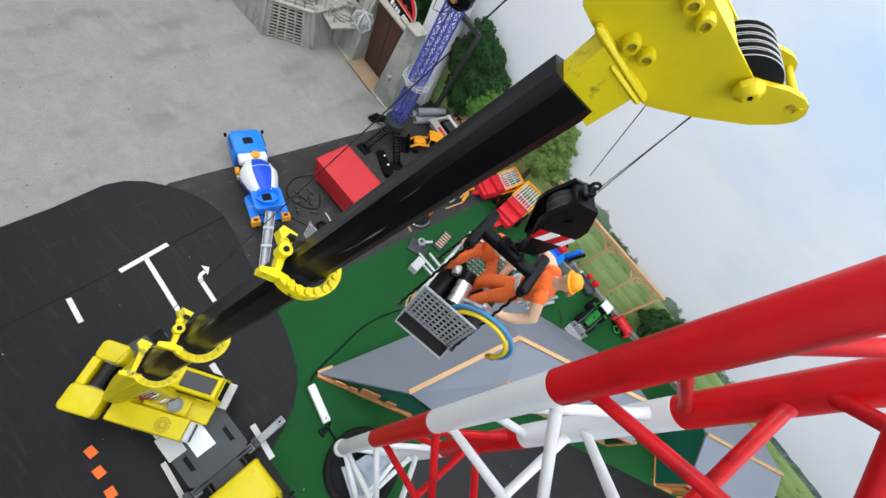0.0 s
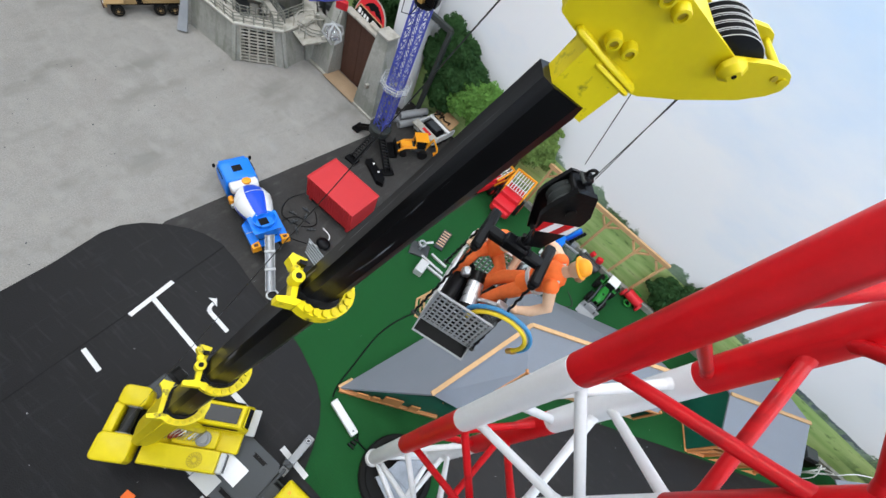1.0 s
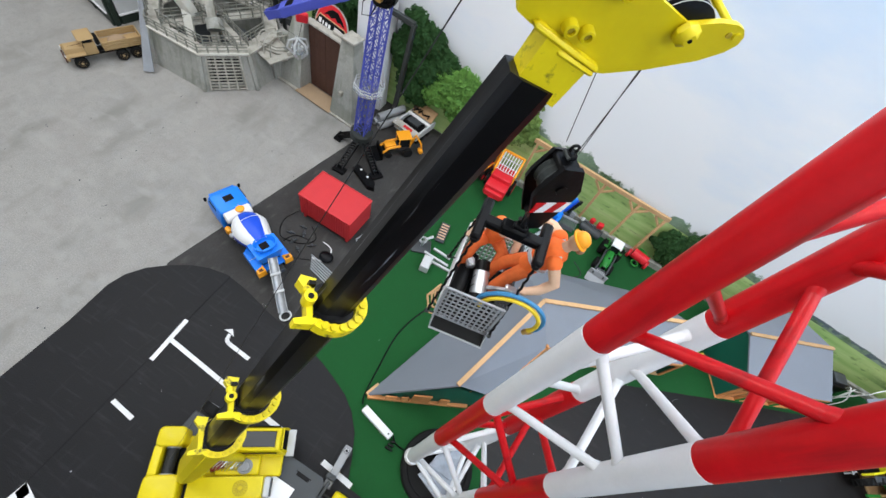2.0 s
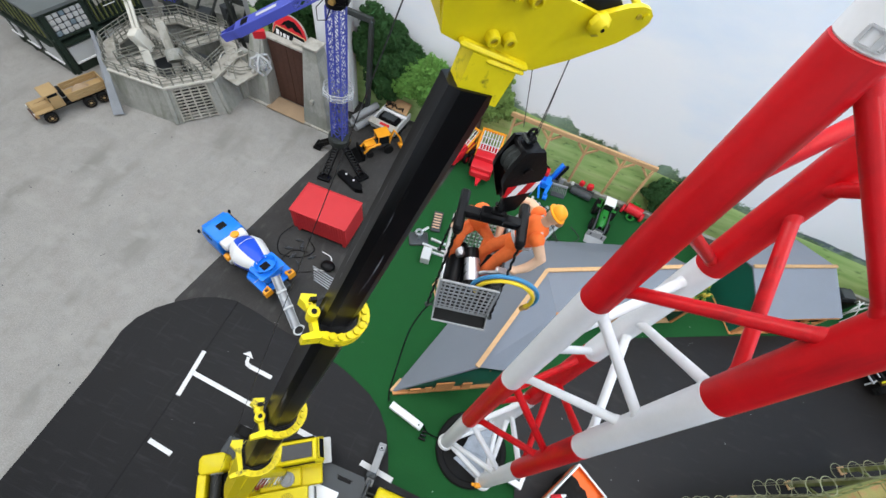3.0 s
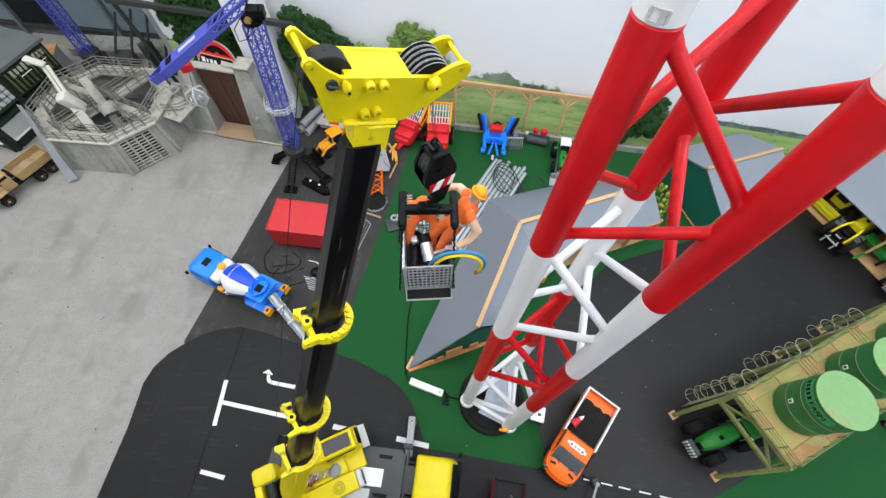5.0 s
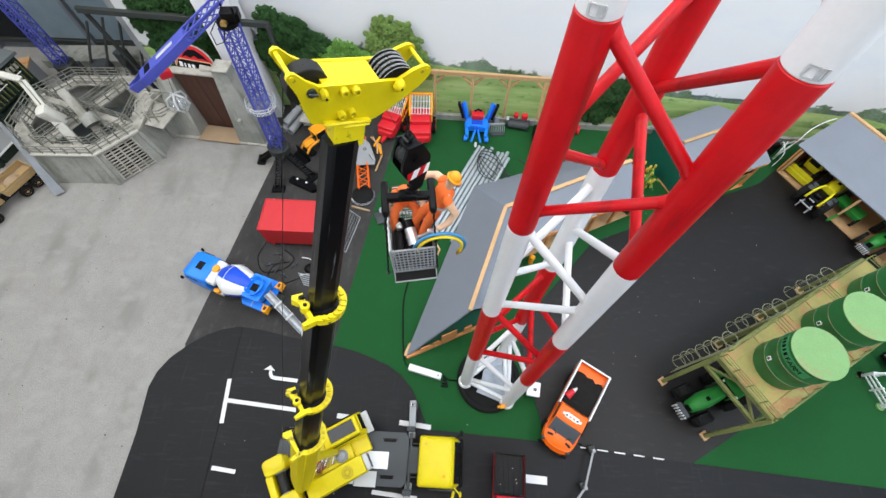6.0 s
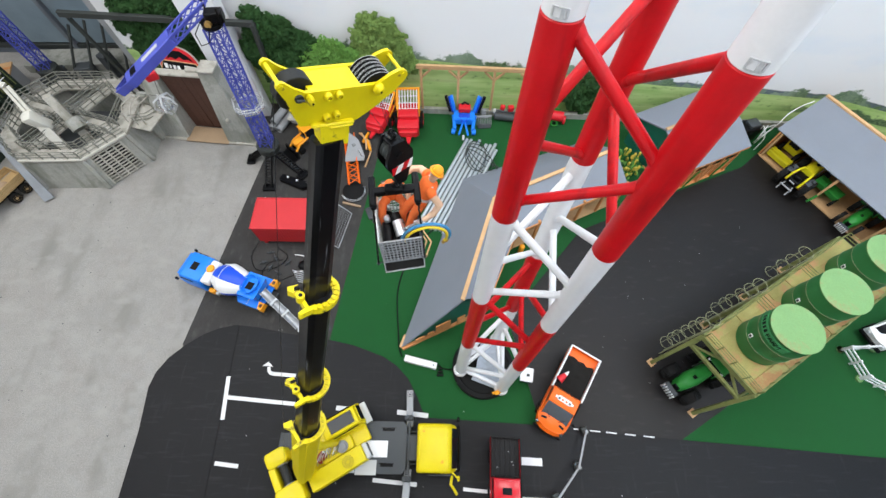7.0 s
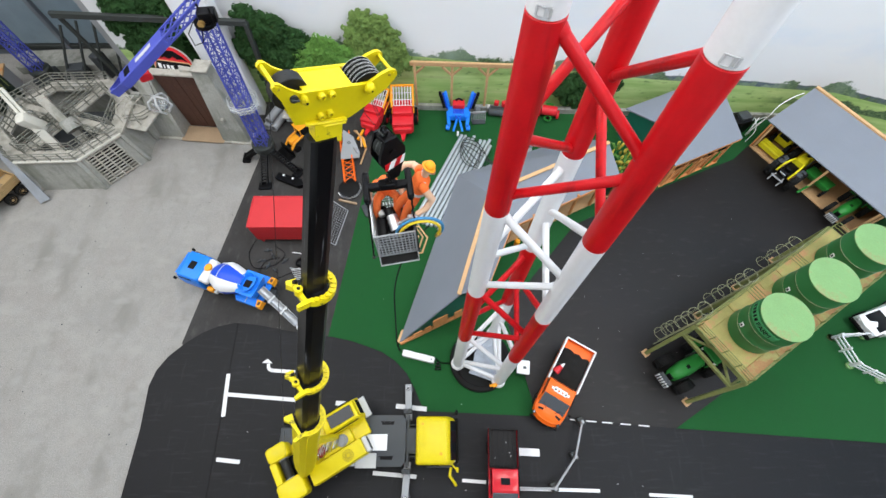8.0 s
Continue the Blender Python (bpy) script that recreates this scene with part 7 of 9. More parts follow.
def cable(name, pts, r, ma, label, category="cable"):
    out = []
    P_ = [Vector(p) for p in pts]
    for i in range(len(P_) - 1):
        a, b = P_[max(i - 1, 0)], P_[i]
        c, d = P_[i + 1], P_[min(i + 2, len(P_) - 1)]
        for k in range(6):
            t = k / 6
            out.append(0.5 * ((2 * b) + (c - a) * t + (2 * a - 5 * b + 4 * c - d) * t * t + (3 * b - a - 3 * c + d) * t ** 3))
    out.append(P_[-1])
    return tagged(part(name, Geo().tube(out, r, 6), M[ma]), label, category)


cable("power_cable", [(-0.06, 1.13, 0.008), (-0.137, 1.044, 0.007), (-0.215, 0.90, 0.007), (-0.248, 0.75, 0.007), (-0.235, 0.58, 0.007), (-0.222, 0.47, 0.008), (-0.205, 0.428, 0.014)], 0.003, "black", "thin black cable lying on the green turf")
cable("power_cable", [(-0.038, 0.395, 0.016), (-0.01, 0.375, 0.008), (0.045, 0.37, 0.028)], 0.003, "black", "short black cable from power strip to mast")
for k in range(4):
    cable("coiled_wire", [(0.16 + 0.06 * math.cos(radians(a + 25 * k)) * (1 + 0.25 * k) + 0.02 * k, 1.60 + 0.11 * math.sin(radians(a)) - 0.02 * k, 0.035 + 0.004 * math.sin(a)) for a in range(0, 361, 40)], 0.0025, "steel_dark", "loop of dark wire lying over the pipes")
cable("coiled_wire", [(0.24, 1.56, 0.03), (0.32, 1.53, 0.008), (0.40, 1.60, 0.008), (0.34, 1.66, 0.008)], 0.0025, "steel_dark", "loose dark wire end on the turf")

strip = thing("power_strip", pose(-0.117, 0.401, 0.004, 0, 0, -13.5), "white power strip box lying on the green turf", "power strip")
part("case", Geo().box((0, 0, 0.015), (0.154, 0.030, 0.028), (0, 0, 0), 0.003), M["white"], strip)
part("screw", Geo().cyl((0.062, 0.0, 0.028), (0.062, 0.0, 0.0302), 0.0034, 10), M["dark_grey"], strip)
junction = thing("junction_box", pose(0.362, 0.345, 0.004, 0, 0, -8), "green box with white lid beside the mast base", "box")
part("case", Geo().box((0, 0, 0.03), (0.05, 0.05, 0.058), (0, 0, 0), 0.004), M["barn_green"], junction)
part("lid", Geo().box((0, 0, 0.062), (0.058, 0.062, 0.008), (0, 0, 0), 0.003), M["white"], junction)
part("socket", Geo().box((0.006, -0.002, 0.0665), (0.014, 0.012, 0.002), (0, 0, 0), 0.0006), M["dark_grey"], junction)
clamp = thing("black_connector", pose(-0.026, 0.362, 0.004), "small black plug connector on the turf", "connector")
for k in range(3):
    part("block", Geo().box((0.0, -0.016 + k * 0.014, 0.008), (0.03 - 0.006 * k, 0.009, 0.014), (0, 0, 8 * k), 0.002), M["black"], clamp)
for k, (x, y, r) in enumerate(((-0.16, 1.02, 0.075), (-0.165, 1.03, 0.055), (-0.17, 1.035, 0.036))):
    f = Geo()
    pts = [(x + r * math.cos(radians(a)), y + r * 1.25 * math.sin(radians(a)), 0.008) for a in range(10, 361, 60)]
    f.tube(pts, 0.0055, 4, closed=True)
    tagged(part("plywood_hexagon", f, M["ply"]), "thin hexagonal plywood ring lying on the turf", "ring", "plywood rings")


def road_barrier():
    b = thing("barrier_arm", pose(0, 0, 0), "jointed grey metal barrier arm standing on the road", "barrier")
    pts = [(0.235, -0.135, 0.05), (0.455, -0.135, 0.05), (0.553, -0.02, 0.05), (0.60, 0.115, 0.05)]
    for a, c in zip(pts, pts[1:]):
        batten("arm", a, c, 0.008, 0.007, "mid_grey", b)
    for p in pts:
        j = part("joint", Geo().cyl((p[0], p[1], 0.036), (p[0], p[1], 0.062), 0.007, 14), M["mid_grey"], b)
        part("foot", Geo().box((p[0], p[1] + 0.004, 0.024), (0.028, 0.036, 0.03), (0, 0, 20), 0.003), M["steel_dark"], j)
    return b


road_barrier()


def fence_panels():
    posts = [(1.865, 0.495), (1.896, 0.361), (2.004, 0.295), (2.15, 0.23)]
    far = [(1.865, 0.495), (2.02, 0.50), (2.18, 0.495)]
    for run_ in (posts, far):
        for a, c in zip(run_, run_[1:]):
            f = thing("fence_panel", pose(0, 0, 0.004), "white three-rail toy fence panel on the green turf", "fence", "white fence panels")
            for z in (0.022, 0.042, 0.062):
                batten("rail", (*a, z), (*c, z), 0.005, 0.007, "white", f)
            for k in (0.03, 0.5, 0.97):
                p = (a[0] + (c[0] - a[0]) * k, a[1] + (c[1] - a[1]) * k)
                part("post", Geo().box((*p, 0.036), (0.008, 0.008, 0.07), (0, 0, 0), 0.001), M["white"], f)
            part("foot", Geo().cyl((*a, 0.0), (*a, 0.008), 0.016, 16), M["silo_top"], f)


fence_panels()


def van():
    t = thing("offroad_van", pose(2.14, 0.585, 0.004, 0, 0, 200), "white off-road van with black bumper on the turf", "van")
    P = lambda n, g, ma, par=t: part(n, g, M[ma], par)
    body = P("body", loft(Geo(), [([(-0.15, -0.055), (0.15, -0.055), (0.16, 0), (0.15, 0.055), (-0.15, 0.055)], 0.03), ([(-0.15, -0.057), (0.15, -0.055), (0.162, 0), (0.15, 0.055), (-0.15, 0.057)], 0.07), ([(-0.145, -0.05), (0.06, -0.05), (0.065, 0), (0.06, 0.05), (-0.145, 0.05)], 0.118)]), "white")
    P("windscreen", Geo().box((0.108, 0, 0.095), (0.004, 0.09, 0.06), (0, -60, 0), 0.001), "dark_glass", body)
    P("bumper", Geo().box((0.162, 0, 0.036), (0.014, 0.12, 0.018), (0, 0, 0), 0.004), "black")
    for s in (-1, 1):
        P("headlight", Geo().cyl((0.155, s * 0.04, 0.06), (0.163, s * 0.04, 0.06), 0.008, 12), "light_grey", body)
    wheels(t, [(x, s * 0.052, 0.028) for x in (0.1, -0.095) for s in (-1, 1)], 0.028, 0.02, "dark_grey")


van()


# ---- construction pad ----
def tower_crane(m, label, jib=True, height=0.74):
    t = thing("tower_crane", m, label, "tower crane")
    P = lambda n, g, ma, par=t, lab="": part(n, g, M[ma], par, lab)
    W = 0.030
    z0 = 0.125
    for sx in (-1, 1):
        for sy in (-1, 1):
            P("mast_chord", Geo().box((sx * W, sy * W, z0 + height / 2), (0.008, 0.008, height), (0, 0, 0), 0.001), "tower_blue")
    n = int(height / 0.06)
    for k in range(n):
        za, zb = z0 + height * k / n, z0 + height * (k + 1) / n
        for (ax, ay), (bx, by) in (((-1, -1), (1, -1)), ((1, -1), (1, 1)), ((1, 1), (-1, 1)), ((-1, 1), (-1, -1))):
            P("lacing", Geo().cyl((ax * W, ay * W, za), (bx * W, by * W, zb), 0.0022, 5), "tower_blue")
            P("lacing", Geo().cyl((bx * W, by * W, za), (ax * W, ay * W, zb), 0.0022, 5), "tower_blue")
            P("lacing", Geo().cyl((ax * W, ay * W, za), (bx * W, by * W, za), 0.0022, 5), "tower_blue")
    P("base_block", Geo().lathe([(0.040, 0.085), (0.060, 0.095), (0.062, 0.135), (0.056, 0.142), (0.02, 0.144)], 24), "steel_dark")
    if not jib:
        P("base_foot", Geo().box((0, 0, 0.05), (0.12, 0.12, 0.1), (0, 0, 0), 0.006), "dark_grey")
        return t
    plat = P("platform", Geo().prism([(0.078 * math.cos(radians(a)), 0.078 * math.sin(radians(a))) for a in range(0, 360, 45)], 0.425, 0.430), "clear", lab="clear acrylic platform")
    for z in (0.445, 0.462):
        P("platform_rail", Geo().tube([(0.076 * math.cos(radians(a)), 0.076 * math.sin(radians(a)), z) for a in range(0, 360, 45)], 0.0016, 5, closed=True), "light_grey", plat)
    for a in range(0, 360, 45):
        P("platform_post", Geo().cyl((0.076 * math.cos(radians(a)), 0.076 * math.sin(radians(a)), 0.428), (0.076 * math.cos(radians(a)), 0.076 * math.sin(radians(a)), 0.463), 0.0018, 6), "light_grey", plat)
    P("slewing_ring", Geo().cyl((0, 0, z0 + height), (0, 0, z0 + height + 0.016), 0.042, 20), "black")
    P("machine_house", Geo().box((0.022, 0.004, z0 + height + 0.04), (0.07, 0.048, 0.044), (0, 0, 12), 0.004).cyl((0.05, -0.02, z0 + height + 0.02), (0.05, -0.02, z0 + height + 0.09), 0.004, 8).cyl((-0.01, 0.02, z0 + height + 0.02), (-0.02, 0.03, z0 + height + 0.10), 0.004, 8), "black")
    P("gear", Geo().cyl((0.0, -0.040, z0 + height + 0.024), (0.0, -0.02, z0 + height + 0.024), 0.013, 14), "brass")
    P("cable_loop", Geo().tube([(-0.03, -0.03, z0 + height + 0.03), (-0.06, -0.05, z0 + height - 0.01), (-0.055, -0.055, z0 + height - 0.06), (-0.02, -0.045, z0 + height - 0.05), (0.0, -0.035, z0 + height + 0.01)], 0.0022, 6), "black")
    return t


TW = pose(-1.036, 1.578, 0.003, 0, 4.0, 0)
tower = tower_crane(TW, "violet blue tower crane on a black tripod with luffing jib")
for i, (fx, fy) in enumerate(((-1.02, 1.37), (-0.842, 1.461), (-1.165, 1.572))):
    top = Vector((0, 0, 0.115))
    foot = TW.inverted() @ Vector((fx, fy, 0.021))
    d = foot - top
    q = d.to_track_quat("X", "Z")
    leg = part("tripod_leg", Geo().box((0, 0.0155, 0), (d.length, 0.005, 0.024), (0, 0, 0), 0.0006, m=Matrix.LocRotScale((top + foot) / 2, q, None)).box((0, -0.0155, 0), (d.length, 0.005, 0.024), (0, 0, 0), 0.0006, m=Matrix.LocRotScale((top + foot) / 2, q, None)), M["black"], tower, "black open ladder-like tripod leg")
    for k in range(11):
        c = top + d * (0.20 + k * 0.072)
        part("leg_rib", Geo().box((0, 0, 0), (0.0062, 0.028, 0.020), m=Matrix.LocRotScale(c, q, None)), M["black"], leg)
    part("foot_pad", Geo().box((foot.x, foot.y, foot.z - 0.010), (0.07, 0.045, 0.016), (0, 0, math.degrees(math.atan2(d.y, d.x)) + 90), 0.003), M["black"], leg)
JA, JB = Vector((-0.985, 1.625, 0.935)), Vector((-1.428, 1.400, 0.672))


def luffing_jib():
    d = (JB - JA)
    q = d.to_track_quat("X", "Z")
    m = TW.inverted() @ Matrix.LocRotScale(JA, q, None)
    L = d.length
    P = lambda n, g, ma, par=tower, lab="": part(n, g, M[ma], par, lab, at=m)
    w = 0.034
    jib = P("jib", Geo().box((L * 0.62, 0, 0), (L * 0.50, 0.066, 0.04), (0, 0, 0), 0.003), "tower_blue", lab="violet blue box jib with white label")
    for s in (-1, 1):
        P("jib_chord", Geo().box((L * 0.19, s * 0.029, 0.016), (L * 0.38, 0.008, 0.008), (0, 0, 0), 0.001), "tower_blue")
        P("jib_chord", Geo().box((L * 0.19, s * 0.029, -0.016), (L * 0.38, 0.008, 0.008), (0, 0, 0), 0.001), "tower_blue")
        P("jib_nose", Geo().prism([(L * 0.84, s * 0.033), (L, s * 0.006), (L, s * 0.014), (L * 0.84, s * 0.024)], -0.017, 0.017), "tower_blue")
    for k in range(5):
        x0, x1 = L * 0.38 * k / 5, L * 0.38 * (k + 1) / 5
        for z in (-0.014, 0.014):
            P("jib_lacing", Geo().cyl((x0, -0.029, z), (x1, 0.029, z), 0.0028, 5), "tower_blue")
        for y in (-0.029, 0.029):
            P("jib_lacing", Geo().cyl((x0, y, -0.014), (x1, y, 0.014), 0.0028, 5), "tower_blue")
    P("jib_label", Geo().box((L * 0.58, 0, 0.0208), (0.10, 0.020, 0.0012)), "light_grey")
    P("jib_window", Geo().box((L * 0.78, 0, 0.0205), (0.034, 0.044, 0.0015)), "black")
    P("jib_tip", Geo().box((L * 0.985, 0, 0), (0.022, 0.022, 0.026), (0, 0, 0), 0.004), "tower_blue")


luffing_jib()
GP = Vector((-1.385, 1.53, 0.475))
part("grab_rope", Geo().tube([TW.inverted() @ JB, TW.inverted() @ (GP + Vector((0, 0, 0.055)))], 0.0008, 5), M["rope"], tower)
grab = thing("grab_bucket", pose(*GP) @ Matrix.Scale(1.2, 4), "clear plastic clamshell grab hanging from the blue crane", "grab")
part("red_block", Geo().box((0.01, 0.02, 0.125), (0.045, 0.022, 0.035), (0, 0, 30), 0.004), M["red"], grab)
part("block_rope", Geo().cyl((0.01, 0.02, 0.108), (0, 0, 0.03), 0.001, 5), M["rope"], grab)
for k in range(5):
    a = 72 * k
    part("claw", Geo().tube([(0, 0, 0.045), (0.034 * math.cos(radians(a)), 0.034 * math.sin(radians(a)), 0.03), (0.044 * math.cos(radians(a)), 0.044 * math.sin(radians(a)), 0.0), (0.012 * math.cos(radians(a)), 0.012 * math.sin(radians(a)), -0.04)], 0.0042, 6), M["light_grey"], grab)
part("glass_bowl", Geo().ball((0, 0, 0.004), 0.03, 14), M["clear"], grab)

mini = thing("wheel_loader", pose(-0.850, 1.700, 0.003, 0, 0, 228) @ Matrix.Scale(1.12, 4), "small yellow backhoe loader with flat roof on the dark mat", "loader")
part("body", Geo().box((-0.02, 0, 0.045), (0.08, 0.036, 0.034), (0, 0, 0), 0.006), M["dark_grey"], mini)
part("bonnet", Geo().box((0.048, 0, 0.055), (0.06, 0.036, 0.03), (0, 4, 0), 0.006), M["amber"], mini)
part("roof", Geo().box((-0.02, 0, 0.118), (0.072, 0.066, 0.007), (0, 0, 0), 0.003), M["amber"], mini)
part("cab_glass", Geo().box((-0.02, 0, 0.085), (0.056, 0.05, 0.056), (0, 0, 0), 0.003, taper=0.94), M["dark_glass"], mini)
for sx in (-1, 1):
    for s in (-1, 1):
        part("roof_post", Geo().cyl((-0.02 + sx * 0.03, s * 0.027, 0.058), (-0.02 + sx * 0.03, s * 0.027, 0.116), 0.0025, 6), M["amber"], mini)
for s in (-1, 1):
    part("arm", Geo().tube([(0.0, s * 0.026, 0.07), (0.06, s * 0.026, 0.06), (0.10, s * 0.026, 0.025)], 0.006, 8), M["amber"], mini)
part("bucket", Geo().prism([(0.095, 0.004), (0.14, 0.004), (0.105, 0.012), (0.103, 0.045), (0.095, 0.045)], -0.05, 0.05, Matrix(((1, 0, 0, 0), (0, 0, 1, 0), (0, 1, 0, 0), (0, 0, 0, 1)))), M["black"], mini)
part("rear_boom", Geo().tube([(-0.06, 0, 0.05), (-0.085, 0.0, 0.11), (-0.11, 0.02, 0.07), (-0.12, 0.022, 0.03)], [0.008, 0.007, 0.006, 0.005], 8), M["amber"], mini)
part("rear_bucket", Geo().box((-0.115, 0.022, 0.02), (0.024, 0.03, 0.026), (0, 20, 0), 0.004), M["amber"], mini)
wheels(mini, [(0.06, s * 0.030, 0.018) for s in (-1, 1)], 0.018, 0.014, "amber")
wheels(mini, [(-0.04, s * 0.034, 0.026) for s in (-1, 1)], 0.026, 0.018, "amber")


def low_loader():
    t = thing("low_loader", pose(-0.865, 1.900, 0.003, 0, 0, 82), "grey low-loader trailer with black bay and plywood board", "trailer")
    P = lambda n, g, ma, par=t: part(n, g, M[ma], par)
    P("deck", Geo().box((0, 0, 0.052), (0.19, 0.165, 0.016), (0, 0, 0), 0.003), "light_grey")
    for s in (-1, 1):
        P("side_wall", Geo().box((0.0, s * 0.079, 0.075), (0.19, 0.012, 0.036), (0, 0, 0), 0.003), "light_grey")
    P("front_board", Geo().box((-0.085, 0, 0.088), (0.045, 0.185, 0.010), (0, -14, 0), 0.002), "concrete_light")
    P("red_sign", Geo().box((-0.085, -0.01, 0.0945), (0.016, 0.062, 0.003), (0, -14, 0)), "red")
    bay = P("bay", Geo().box((-0.012, 0, 0.075), (0.07, 0.12, 0.04), (0, 0, 0), 0.008), "black")
    P("bay_lid", Geo().box((-0.012, 0.0, 0.097), (0.05, 0.085, 0.006), (0, 5, 0), 0.002), "dark_grey", bay)
    P("cross_rail", Geo().box((0.038, 0, 0.085), (0.02, 0.17, 0.02), (0, 0, 0), 0.003), "white")
    P("rear_board", Geo().box((0.085, 0, 0.115), (0.075, 0.15, 0.008), (0, -34, 0), 0.002), "ply")
    for k, (x, y, a) in enumerate(((0.06, -0.045, 20), (0.065, -0.03, 110), (0.06, 0.0, 50), (0.075, 0.03, 10), (0.07, 0.045, 80), (0.05, 0.05, 140), (0.062, 0.018, 165))):
        P("black_clip", Geo().box((x, y, 0.118), (0.036, 0.006, 0.008), (0, 10, a), 0.001), "black")
    wheels(t, [(x, s * 0.066, 0.02) for x in (-0.05, 0.0, 0.05) for s in (-1, 1)], 0.02, 0.018, "dark_grey")


low_loader()
for k, (x, y, z) in enumerate(((-1.015, 1.845, 0.025), (-1.062, 1.86, 0.025), (-1.038, 1.87, 0.065))):
    g = Geo()
    d = Vector((math.cos(radians(68)), math.sin(radians(68)), 0))
    n_ = Vector((-d.y, d.x, 0))
    c0 = Vector((x, y, z)) - d * 0.07
    c1 = Vector((x, y, z)) + d * 0.12
    vs = []
    for c, r in ((c0, 0.022), (c1, 0.022), (c1, 0.018), (c0, 0.018)):
        vs += [c + (n_ * math.cos(2 * math.pi * j / 20) + Vector((0, 0, 1)) * math.sin(2 * math.pi * j / 20)) * r for j in range(20)]
    fs = [(i * 20 + j, i * 20 + (j + 1) % 20, ((i + 1) % 4) * 20 + (j + 1) % 20, ((i + 1) % 4) * 20 + j) for i in range(4) for j in range(20)]
    tagged(part("drain_pipe", g.add(vs, fs), M["mid_grey"]), "short grey plastic drain pipe stacked on the mat", "pipe", "drain pipes")


def lattice_piece(m, L, w, ma, label):
    t = thing("lattice_section", m, label, "crane part")
    for sy in (-1, 1):
        for sz in (0, 1):
            part("chord", Geo().box((0, sy * w / 2, 0.006 + sz * w * 0.7), (L, 0.007, 0.007), (0, 0, 0), 0.001), M[ma], t)
    n = int(L / 0.035)
    for k in range(n):
        x0, x1 = -L / 2 + L * k / n, -L / 2 + L * (k + 1) / n
        s = 1 if k % 2 else -1
        for z in (0.006, 0.006 + w * 0.7):
            part("lacing", Geo().cyl((x0, -s * w / 2, z), (x1, s * w / 2, z), 0.003, 5), M[ma], t)
        for sy in (-1, 1):
            part("lacing", Geo().cyl((x0, sy * w / 2, 0.006), (x1, sy * w / 2, 0.006 + w * 0.7), 0.0025, 5), M[ma], t)
    return t


lattice_piece(pose(-0.566, 1.560, 0.003, 0, 0, 101), 0.37, 0.058, "orange", "orange lattice crane section lying on the dark mat")
plate = thing("grey_plate", pose(-0.556, 1.625, 0.052, 3, -4, 101), "light grey angled machine plate lying on the orange lattice", "plate")
part("sheet", Geo().prism([(-0.092, -0.048), (-0.058, -0.056), (0.060, -0.030), (0.118, 0.022), (0.100, 0.030), (0.030, 0.034), (-0.056, 0.056), (-0.088, 0.058)], 0.0, 0.006), M["mid_grey"], plate)
part("bracket", Geo().box((-0.045, -0.035, 0.012), (0.045, 0.010, 0.014), (0, 0, 24), 0.002), M["steel"], plate)
part("hole_rim", Geo().ring((0.02, 0.0, 0.007), 0.008, 0.0016, 16, 6), M["steel_dark"], plate)
for path in ([(-0.548, 1.772, 0.02), (-0.478, 1.700, 0.03), (-0.462, 1.637, 0.02), (-0.488, 1.522, 0.012)], [(-0.530, 1.755, 0.04), (-0.494, 1.690, 0.05), (-0.486, 1.630, 0.04)]):
    frame_ = thing("plywood_offcut", pose(0, 0, 0), "thin brown plywood offcut bent beside the grey plate", "offcut", "plywood offcuts")
    for a, c in zip(path, path[1:]):
        batten("strip", a, c, 0.009, 0.008, "ply", frame_)
for x, y, a in ((-0.500, 1.725, 70), (-0.478, 1.668, 110)):
    tagged(part("yellow_rail", Geo().box((x, y, 0.034), (0.080, 0.014, 0.016), (0, 0, a), 0.002), M["amber"]), "short yellow metal bracket on the mat", "bracket", "yellow brackets")
disc_ = thing("round_base", pose(-0.535, 1.348, 0.003), "dark round machine base ringed with a steel chain", "machine part")
part("base_plate", Geo().lathe([(0.062, 0.0), (0.062, 0.016), (0.056, 0.020), (0.02, 0.022), (0.0005, 0.022)], 32), M["rubber"], disc_)
for k in range(26):
    a = radians(-150 + k * 7.2)
    part("chain_link", Geo().ring((0, 0, 0), 0.0052, 0.0015, 8, 5, pose(0.063 * math.cos(a), 0.063 * math.sin(a), 0.014, 60 * (k % 2), 20, math.degrees(a) + 90)), M["steel"], disc_)
tagged(part("pale_bar", Geo().box((-0.537, 1.262, 0.012), (0.108, 0.012, 0.012), (0, 0, -14), 0.002), M["sand"]), "pale brown bar lying on the dark mat", "bar")


def mesh_panel(m, label):
    t = thing("mesh_fence", m, label, "fence panel")
    for a, c in (((-0.11, 0, 0), (0.11, 0, 0)), ((-0.11, 0, 0.12), (0.11, 0, 0.12)), ((-0.11, 0, 0), (-0.11, 0, 0.12)), ((0.11, 0, 0), (0.11, 0, 0.12))):
        batten("frame_bar", a, c, 0.005, 0.005, "mid_grey", t)
    for k in range(1, 16):
        part("wire", Geo().cyl((-0.11 + k * 0.01375, 0, 0), (-0.11 + k * 0.01375, 0, 0.12), 0.0007, 4), M["mid_grey"], t)
    for k in range(1, 8):
        part("wire", Geo().cyl((-0.11, 0, k * 0.015), (0.11, 0, k * 0.015), 0.0007, 4), M["mid_grey"], t)


